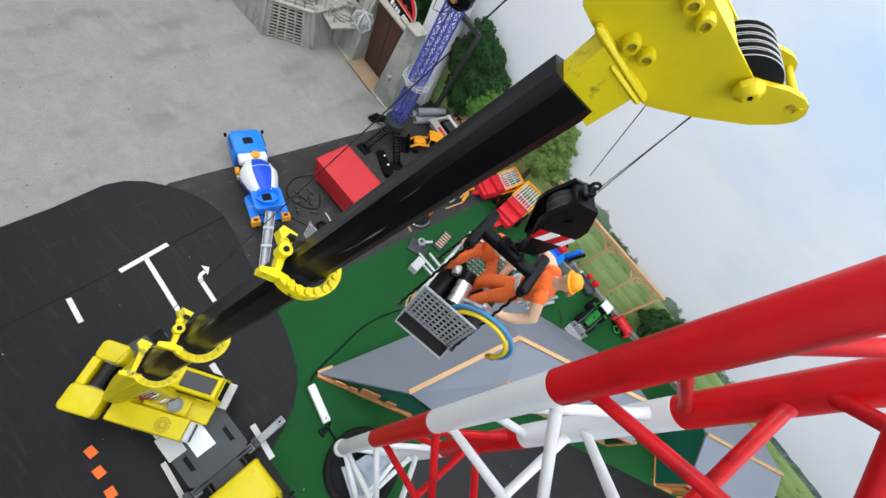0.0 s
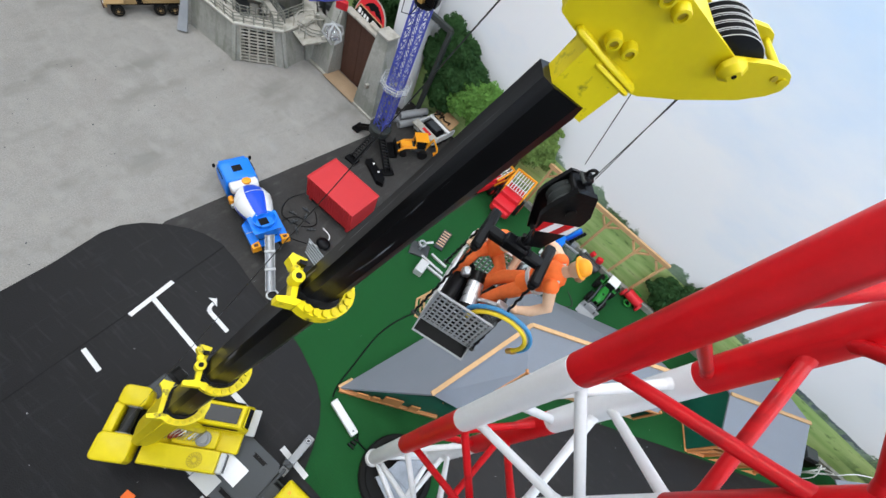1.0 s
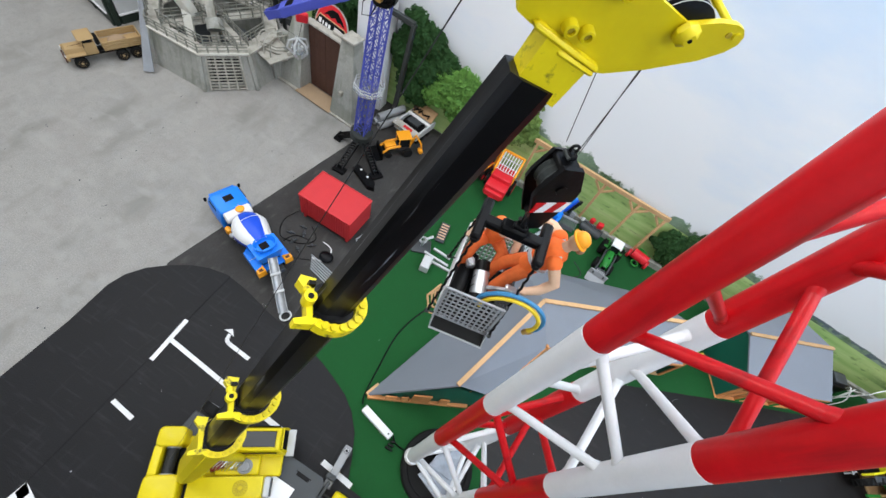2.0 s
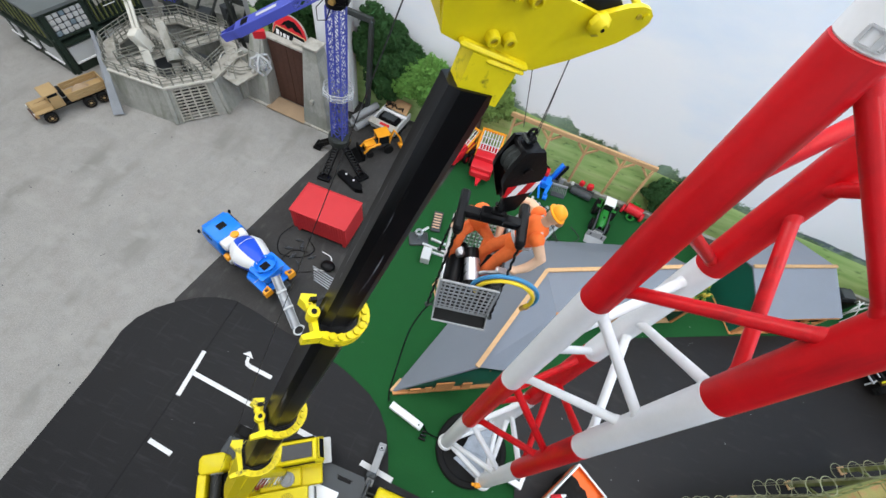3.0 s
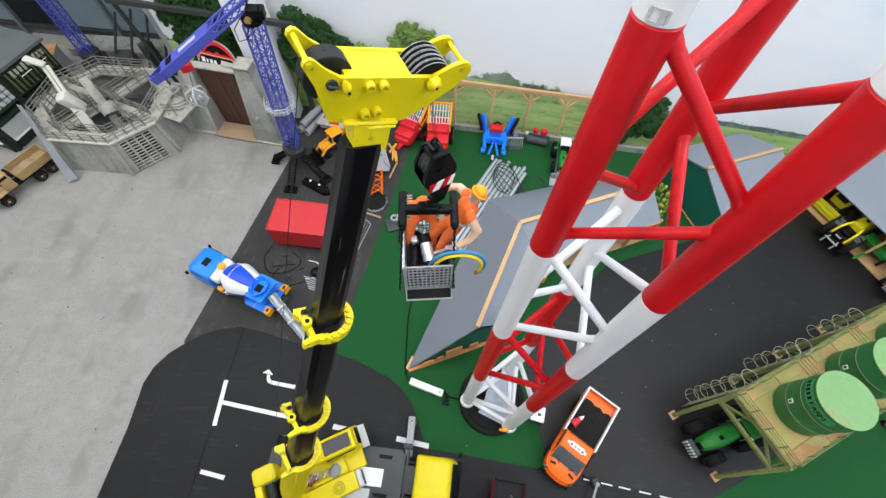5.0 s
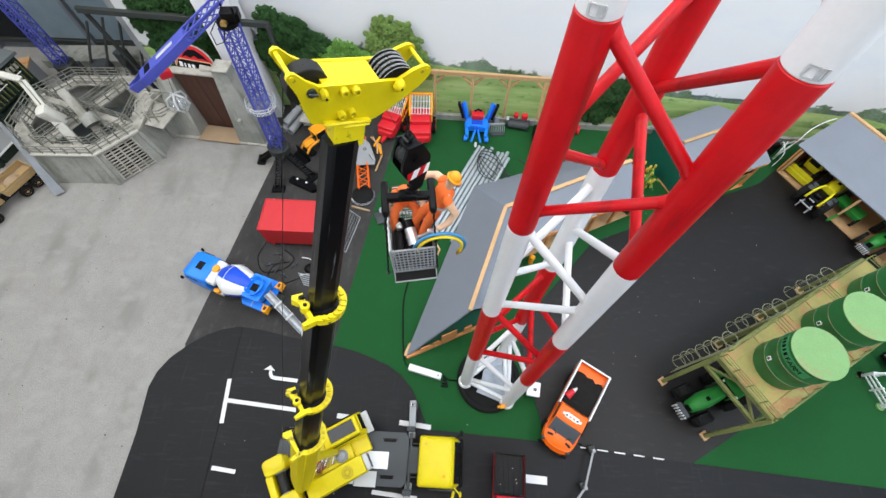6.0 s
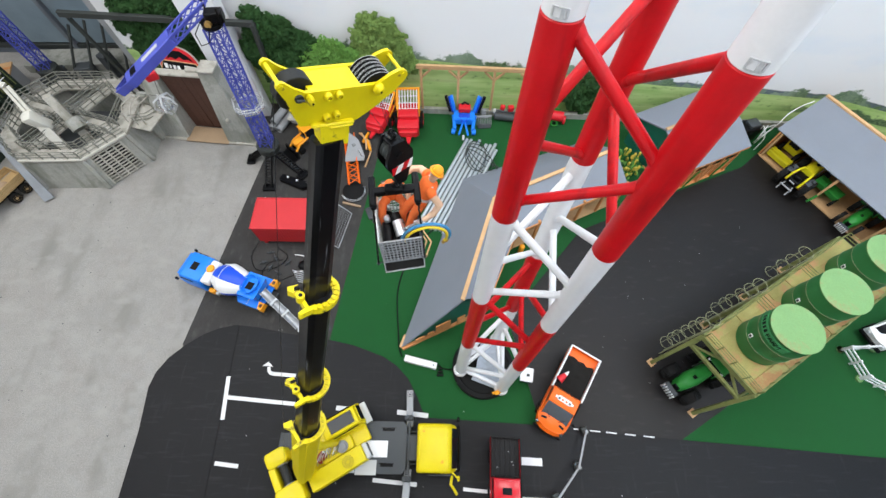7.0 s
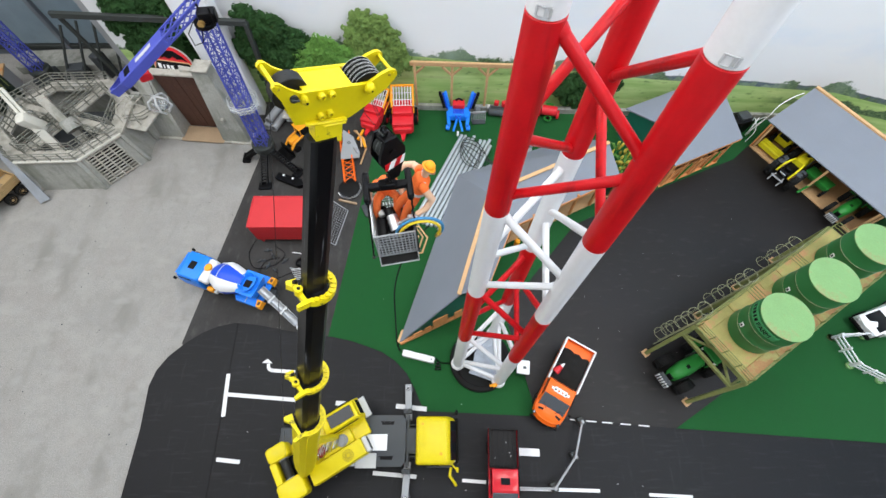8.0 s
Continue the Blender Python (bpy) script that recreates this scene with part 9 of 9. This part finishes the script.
def booth():
    m = pose(-2.676, 1.428, 0.0, 0, 0, -12)
    t = thing("kiosk_building", m, "dark green framed kiosk with grey roof and glass brick walls", "kiosk")
    P = lambda n, g, ma, par=t, lab="": part(n, g, M[ma], par, lab)
    X, Y, H = 0.50, 0.54, 0.36
    P("plinth", Geo().prism([(-X, 0.0), (-0.05, 0.0), (0.0, 0.05), (0.0, Y), (-X, Y)], 0.0, 0.05), "booth")
    P("core", Geo().box((-X / 2 - 0.02, Y / 2 + 0.02, 0.19), (X - 0.06, Y - 0.06, 0.34)), "facade")
    P("ledge", Geo().prism([(-X, -0.018), (-0.045, -0.018), (0.018, 0.045), (0.018, Y), (-X, Y)], 0.168, 0.182), "booth")
    P("roof", Geo().prism([(-X - 0.02, -0.02), (0.02, -0.02), (0.02, Y + 0.02), (-X - 0.02, Y + 0.02)], H, H + 0.016), "slate_roof", lab="flat grey felt roof")
    for f in (0.0, 0.42, 0.74, 1.0):
        P("frame_post", Geo().box((-0.006, 0.02 + (Y - 0.03) * f, 0.18), (0.024, 0.026, 0.36), (0, 0, 0), 0.002), "booth")
        P("frame_post", Geo().box((-0.02 - (X - 0.04) * f, 0.006, 0.18), (0.026, 0.024, 0.36), (0, 0, 0), 0.002), "booth")
    for z in (0.21, 0.345):
        P("frame_rail", Geo().box((-0.004, Y / 2, z), (0.018, Y, 0.014), (0, 0, 0), 0.002), "booth")
        P("frame_rail", Geo().box((-X / 2, 0.004, z), (X, 0.018, 0.014), (0, 0, 0), 0.002), "booth")
    for f0, f1 in ((0.04, 0.21), (0.26, 0.37), (0.42, 0.52)):
        P("lower_pane", Geo().box((0.0, (f0 + f1) / 2, 0.108), (0.006, f1 - f0, 0.09), (0, 0, 0), 0.001), "light_grey")
        P("white_sill", Geo().box((0.006, (f0 + f1) / 2, 0.060), (0.012, f1 - f0, 0.008), (0, 0, 0), 0.001), "white")
        P("lower_pane", Geo().box((-(f0 + f1) / 2, 0.0, 0.108), (f1 - f0, 0.006, 0.09), (0, 0, 0), 0.001), "light_grey")
        P("white_sill", Geo().box((-(f0 + f1) / 2, -0.006, 0.060), (f1 - f0, 0.012, 0.008), (0, 0, 0), 0.001), "white")
    for i in range(6):
        for j in range(4):
            P("glass_brick", Geo().box((-0.004, 0.052 + i * 0.032, 0.232 + j * 0.031), (0.012, 0.027, 0.026), (0, 0, 0), 0.003), "light_grey" if (i * 3 + j * 5) % 7 else "facade_glass")
    for k in range(20):
        P("louvre", Geo().box((0.0, 0.255 + k * 0.0142, 0.275), (0.016, 0.006, 0.12), (0, 0, 0), 0.001), "frame_olive" if k % 2 else "booth")
    for k in range(16):
        P("louvre", Geo().box((-0.05 - k * 0.027, 0.0, 0.275), (0.008, 0.016, 0.12), (0, 0, 0), 0.001), "booth" if k % 2 else "frame_olive")
    sign = P("sign_rail", Geo().box((0.014, 0.40, 0.322), (0.005, 0.24, 0.012), (0, 0, 0), 0.001), "booth")
    for k in range(9):
        P("letter_bar", Geo().box((0.018, 0.295 + k * 0.026, 0.322), (0.004, 0.016, 0.03 if k % 3 else 0.04), (0, 0, 0), 0.001), "concrete_light", sign)
    for k in range(2):
        P("white_strip", Geo().box((0.014, 0.36 + 0.11 * k, 0.285), (0.004, 0.07, 0.005), (0, 0, 0), 0.001), "white")


booth()


def cargo_truck():
    t = thing("cargo_truck", pose(-2.4846, 1.2185, 0.0, 0, 0, 248.3), "sand coloured six-wheel cargo truck with open bed", "truck")
    P = lambda n, g, ma, par=t, lab="": part(n, g, M[ma], par, lab)
    P("chassis", Geo().box((-0.01, 0, 0.05), (0.34, 0.05, 0.02), (0, 0, 0), 0.003), "black")
    bonnet = P("bonnet", loft(Geo(), [([(0.088, -0.040), (0.176, -0.034), (0.176, 0.034), (0.088, 0.040)], 0.056), ([(0.088, -0.040), (0.178, -0.033), (0.178, 0.033), (0.088, 0.040)], 0.086), ([(0.088, -0.034), (0.168, -0.025), (0.168, 0.025), (0.088, 0.034)], 0.100)]), "tan")
    P("bonnet_seam", Geo().box((0.128, 0, 0.1005), (0.078, 0.002, 0.0015), (0, 3, 0)), "gate_wood", bonnet)
    P("grille", Geo().box((0.1785, 0, 0.072), (0.003, 0.050, 0.026), (0, 0, 0), 0.001), "black", bonnet)
    for s in (-1, 1):
        P("front_fender", Geo().box((0.132, s * 0.049, 0.076), (0.086, 0.030, 0.010), (0, 0, 0), 0.004).box((0.176, s * 0.049, 0.066), (0.010, 0.030, 0.022), (0, 14, 0), 0.003), "tan")
        P("headlight", Geo().cyl((0.180, s * 0.044, 0.074), (0.184, s * 0.044, 0.074), 0.008, 12), "light_grey")
    cab = P("cab", Geo().box((0.060, 0, 0.092), (0.058, 0.092, 0.066), (0, 0, 0), 0.005), "tan")
    P("cab_roof", Geo().box((0.063, 0, 0.146), (0.076, 0.098, 0.008), (0, 2, 0), 0.004), "tan", cab)
    for sx, x in ((1, 0.0885), (-1, 0.034)):
        for s in (-1, 1):
            P("cab_post", Geo().box((x, s * 0.043, 0.134), (0.006, 0.006, 0.030), (0, -8 * (sx > 0), 0), 0.001), "tan", cab)
    P("cab_glass", Geo().box((0.060, 0, 0.133), (0.048, 0.082, 0.026), (0, 0, 0), 0.002), "dark_glass", cab)
    for s in (-1, 1):
        P("door_mirror", Geo().box((0.086, s * 0.056, 0.122), (0.004, 0.012, 0.016), (0, 0, 0), 0.001), "black", cab)
    P("spare_tyre", Geo().lathe([(0.012, -0.008), (0.026, -0.009), (0.030, -0.005), (0.030, 0.005), (0.026, 0.009), (0.012, 0.008)], 20, pose(0.016, -0.012, 0.105, 0, 90, 0)), "rubber")
    bed = P("bed_floor", Geo().box((-0.092, 0, 0.074), (0.190, 0.106, 0.010), (0, 0, 0), 0.002), "tan")
    for s in (-1, 1):
        for k in range(3):
            P("bed_board", Geo().box((-0.092, s * 0.053, 0.088 + k * 0.013), (0.190, 0.005, 0.0115), (0, 0, 0), 0.001), "tan", bed)
        for k in range(4):
            P("bed_stake", Geo().box((-0.175 + k * 0.055, s * 0.0565, 0.097), (0.006, 0.004, 0.040), (0, 0, 0), 0.001), "tan", bed)
    for x in (0.003, -0.187):
        P("bed_board", Geo().box((x, 0, 0.098), (0.005, 0.106, 0.040), (0, 0, 0), 0.001), "tan", bed)
    P("sack_load", Geo().ball((-0.075, 0.004, 0.088), 0.042, 12, (1.1, 0.85, 0.6)), "sand", bed)
    P("bumper", Geo().box((0.186, 0, 0.05), (0.008, 0.1, 0.014), (0, 0, 0), 0.002), "gate_wood")
    for x in (0.128, -0.07, -0.14):
        for s in (-1, 1):
            c = pose(x, s * 0.050, 0.031, 90, 0, 0)
            w = P("wheel", Geo().lathe([(0.014, -0.012), (0.027, -0.013), (0.031, -0.008), (0.031, 0.008), (0.027, 0.013), (0.014, 0.012)], 24, c), "rubber")
            P("rim", Geo().lathe([(0.0005, -0.0122), (0.007, -0.0125), (0.009, -0.009), (0.0145, -0.0115), (0.0165, -0.0125), (0.0165, 0.0125), (0.0145, 0.0115), (0.009, 0.009), (0.007, 0.0125), (0.0005, 0.0122)], 20, c), "tan", w)


cargo_truck()


# ---- printed trees in relief, hedge, maize and the wooden arcade before the backdrop ----
def leafy(name, blobs, leaf, material, label, trunk=None, seed=1):
    """A dense rounded crown: many small leaves in clumps over a dark leafy inside."""
    rng = random.Random(seed)
    t = thing(name, pose(0, 0, 0), label, "tree")
    verts, faces = [], []

    def spray(c, r, n, size):
        for k in range(n):
            e = Vector((rng.gauss(0, 1), rng.gauss(0, 1) - 0.4, rng.gauss(0, 1) + 0.3)).normalized()
            p = c + Vector((e.x, e.y * 0.6, e.z)) * r * rng.uniform(0.7, 1.06)
            p.y = min(p.y, 2.024)
            n_ = (e + Vector((rng.uniform(-0.6, 0.6), rng.uniform(-0.8, 0.2), rng.uniform(0.0, 0.9)))).normalized()
            s = size * rng.uniform(0.6, 1.25)
            u = n_.orthogonal().normalized()
            v = n_.cross(u)
            w = rng.uniform(0, 6.28)
            u, v = u * math.cos(w) + v * math.sin(w), v * math.cos(w) - u * math.sin(w)
            i = len(verts)
            verts.extend((p - u * s, p - v * s * 0.6 + n_ * s * 0.15, p + u * s, p + v * s * 0.6 + n_ * s * 0.15))
            faces.append((i, i + 1, i + 2, i + 3))
    for bx, by, bz, br in blobs:
        c0 = Vector((bx, by, bz))
        spray(c0, br * 0.72, int(700 * (br / 0.1) ** 2), leaf * 1.7)
        for c in range(int(44 * (br / 0.1) ** 1.6)):
            d = Vector((rng.gauss(0, 1), -abs(rng.gauss(0, 0.8)), rng.gauss(0, 1) + 0.15)).normalized()
            spray(c0 + Vector((d.x, d.y * 0.4, d.z)) * br * rng.uniform(0.70, 0.98), br * rng.uniform(0.14, 0.25), 62, leaf)
    me = bpy.data.meshes.new("crown")
    me.from_pydata([tuple(v) for v in verts], [], faces)
    me.materials.append(material)
    crown = new("crown", me)
    crown.parent = t
    if trunk:
        x, y, h, r = trunk
        part("trunk", Geo().tube([(x, y, 0.0), (x + 0.006, y, h * 0.4), (x - 0.004, y, h * 0.75), (x + 0.01, y, h)], [r, r * 0.8, r * 0.6, r * 0.3], 9), M["bark"], t)
        for s in (-1, 1):
            part("limb", Geo().tube([(x, y, h * 0.55), (x + s * 0.06, y, h * 0.75), (x + s * 0.11, y - 0.01, h * 0.92)], [r * 0.5, r * 0.35, r * 0.15], 7), M["bark"], t)
    return t


# These four trees are part of the flat print, built as leafy relief.
leafy("tree", [(-1.32, 1.985, 0.60, 0.14), (-1.50, 1.985, 0.52, 0.12), (-1.60, 1.985, 0.66, 0.11), (-1.42, 1.985, 0.70, 0.10), (-1.26, 1.985, 0.44, 0.10), (-1.45, 1.985, 0.38, 0.12), (-1.66, 1.985, 0.58, 0.08), (-1.64, 1.985, 0.44, 0.08), (-1.62, 1.985, 0.76, 0.09), (-1.60, 1.985, 0.28, 0.09)], 0.0085, M["leaf"], "dark green dense tree of the backdrop print, built in relief behind the gate", (-1.42, 1.99, 0.6, 0.02), 3)
leafy("tree", [(-1.00, 1.985, 0.57, 0.11), (-0.90, 1.985, 0.53, 0.11), (-0.80, 1.985, 0.46, 0.10), (-1.04, 1.985, 0.42, 0.11), (-0.90, 1.985, 0.38, 0.13), (-0.95, 1.985, 0.25, 0.12)], 0.0085, M["leaf"], "dark green dense tree of the backdrop print, built in relief beside the white column", (-0.92, 1.99, 0.5, 0.02), 5)
leafy("tree", [(-0.64, 1.965, 0.42, 0.11), (-0.73, 1.965, 0.38, 0.10), (-0.55, 1.965, 0.37, 0.10), (-0.66, 1.965, 0.31, 0.12), (-0.52, 1.965, 0.27, 0.09), (-0.80, 1.965, 0.29, 0.09)], 0.0065, M["leaf_light"], "light green bushy tree of the backdrop print, built in relief behind the boom", (-0.66, 1.97, 0.32, 0.014), 7)
leafy("tree", [(-0.42, 1.985, 0.585, 0.075), (-0.34, 1.985, 0.565, 0.07), (-0.47, 1.985, 0.51, 0.075), (-0.30, 1.985, 0.50, 0.075), (-0.39, 1.985, 0.46, 0.10), (-0.27, 1.985, 0.42, 0.08), (-0.48, 1.985, 0.40, 0.09), (-0.34, 1.985, 0.34, 0.11), (-0.22, 1.985, 0.34, 0.06)], 0.0065, M["leaf_pale"], "pale green leafy tree of the backdrop print, built in relief near the wooden arcade", (-0.36, 1.99, 0.5, 0.016), 9)
leafy("hedge_bush", [(0.72, 1.955, 0.20, 0.09), (0.84, 1.955, 0.26, 0.10), (0.95, 1.955, 0.20, 0.10), (0.80, 1.955, 0.12, 0.09), (0.93, 1.955, 0.33, 0.06)], 0.0085, M["leaf"], "dark green bush standing before the painted field", (0.84, 1.96, 0.2, 0.012), 11)


def arcade():
    t = thing("wooden_arcade", pose(0, 0, 0), "pale wooden rail fence with braced posts before the field", "fence")
    y0 = 1.965
    yy = lambda x: y0 - 0.02 * (x + 0.2)
    batten("top_rail", (-0.19, yy(-0.19), 0.352), (0.63, yy(0.63), 0.335), 0.016, 0.026, "ply", t)
    for x in (-0.165, 0.05, 0.255, 0.46, 0.615):
        z = 0.34 - 0.02 * (x + 0.19)
        batten("post", (x, yy(x), 0.005), (x, yy(x), z), 0.015, 0.014, "ply", t)
        for s in (-1, 1):
            if (x < -0.1 and s < 0) or (x > 0.6 and s > 0):
                continue
            batten("brace", (x, yy(x), z - 0.065), (x + s * 0.055, yy(x + s * 0.055), z - 0.008), 0.010, 0.012, "ply", t)


arcade()


def maize():
    rng = random.Random(4)
    for k in range(11):
        x, y = 1.02 + rng.uniform(-0.07, 0.09), 1.50 + rng.uniform(-0.07, 0.07)
        t = thing("maize_plant", pose(x, y, 0.004, 0, 0, rng.uniform(0, 360)), "small maize plant with yellow cobs between the barns", "plant", "maize plants")
        h = rng.uniform(0.12, 0.17)
        part("stalk", Geo().tube([(0, 0, 0), (0.004, 0, h * 0.6), (0.0, 0.003, h)], [0.004, 0.003, 0.0015], 6), M["farm_green"], t)
        for j in range(3):
            a = rng.uniform(0, 6.28)
            z = h * (0.45 + 0.2 * j)
            part("cob", Geo().ball((0.014 * math.cos(a), 0.014 * math.sin(a), z), 0.011, 8, (0.7, 0.7, 1.5)), M["maize"], t)
            c, s = math.cos(a + 1.5), math.sin(a + 1.5)
            part("leaf", Geo().add([(0, 0, z * 0.8), (0.02 * c - 0.006 * s, 0.02 * s + 0.006 * c, z * 0.95), (0.05 * c, 0.05 * s, z * 0.82), (0.02 * c + 0.006 * s, 0.02 * s - 0.006 * c, z * 0.95)], [(0, 1, 2, 3)]), M["leaf_light"], t)


maize()
cable("white_cable", [(1.845, 1.735, 0.012), (1.850, 1.735, 0.10), (1.855, 1.72, 0.19), (1.868, 1.732, 0.226), (1.895, 1.752, 0.252), (1.95, 1.775, 0.280), (2.0, 1.786, 0.300)], 0.0026, "white", "white cable looped over the shed corner")
cable("white_cable", [(1.83, 1.690, 0.012), (1.835, 1.700, 0.10), (1.815, 1.745, 0.15), (1.850, 1.775, 0.09), (1.865, 1.735, 0.17), (1.825, 1.72, 0.07), (1.850, 1.760, 0.14), (1.815, 1.715, 0.11), (1.845, 1.745, 0.012)], 0.0026, "white", "tangle of white cable at the shed corner")
drum = thing("black_machine", pose(1.79, 1.80, 0.004, 0, 0, 15), "dark machine box standing behind the shed corner", "machine")
part("box_body", Geo().box((0, 0, 0.05), (0.12, 0.09, 0.1), (0, 0, 0), 0.008), M["black"], drum)
part("box_top", Geo().box((0.01, 0, 0.105), (0.07, 0.06, 0.02), (0, 0, 0), 0.006), M["dark_grey"], drum)
for x, y, a in ((2.42, 1.50, 20), (2.50, 1.42, 35)):
    tagged(part("wooden_beam", Geo().box((x, y, 0.16), (0.34, 0.03, 0.03), (0, -12, a), 0.003), M["ply_orange"]), "brown wooden beam behind the machine shed", "beam", "wooden beams")
    tagged(part("wooden_post", Geo().box((x - 0.08, y - 0.03, 0.075), (0.03, 0.03, 0.15), (0, 0, a), 0.003), M["ply_orange"]), "brown wooden post behind the machine shed", "post", "wooden posts")
pump_ = thing("yellow_hydrant", pose(0.385, 0.985, 0.012), "small orange and yellow toy pump at the barn front", "pump")
part("pump_body", Geo().cyl((0, 0, 0), (0, 0, 0.05), 0.014, 14), M["amber"], pump_)
part("pump_cap", Geo().ball((0, 0, 0.055), 0.015, 10), M["amber"], pump_)


# ---- lint and crumbs on the floors ----
def lint(name, count, box, z, size, material, label, seed):
    rng = random.Random(seed)
    x0, x1, y0, y1 = box
    verts, faces = [], []
    for k in range(count):
        x, y, a, s = rng.uniform(x0, x1), rng.uniform(y0, y1), rng.uniform(0, 6.28), size * rng.uniform(0.4, 1.3)
        u = Vector((math.cos(a), math.sin(a), 0)) * s
        v = Vector((-u.y, u.x, 0)) * rng.uniform(0.25, 0.8)
        c = Vector((x, y, z))
        i = len(verts)
        verts += [c - u, c + v, c + u, c - v, c + Vector((0, 0, size * 0.35))]
        faces += [(i, i + 1, i + 4), (i + 1, i + 2, i + 4), (i + 2, i + 3, i + 4), (i + 3, i, i + 4)]
    me = bpy.data.meshes.new(name)
    me.from_pydata([tuple(v) for v in verts], [], faces)
    me.materials.append(M[material])
    tagged(new(name, me), label, "lint", kind="stuff")


lint("pale_lint", 55, (-0.95, 1.2, -0.35, 0.75), 0.0095, 0.0026, "light_grey", "tiny pale lint flecks scattered on the road mat", 21)
lint("dark_crumbs", 45, (-2.3, -1.1, 0.0, 1.3), 0.0015, 0.0045, "dark_grey", "tiny dark crumbs scattered on the grey carpet", 22)
lint("pale_lint", 32, (0.35, 1.6, 0.4, 1.4), 0.0095, 0.0022, "light_grey", "tiny pale lint flecks on the black yard mat", 23)
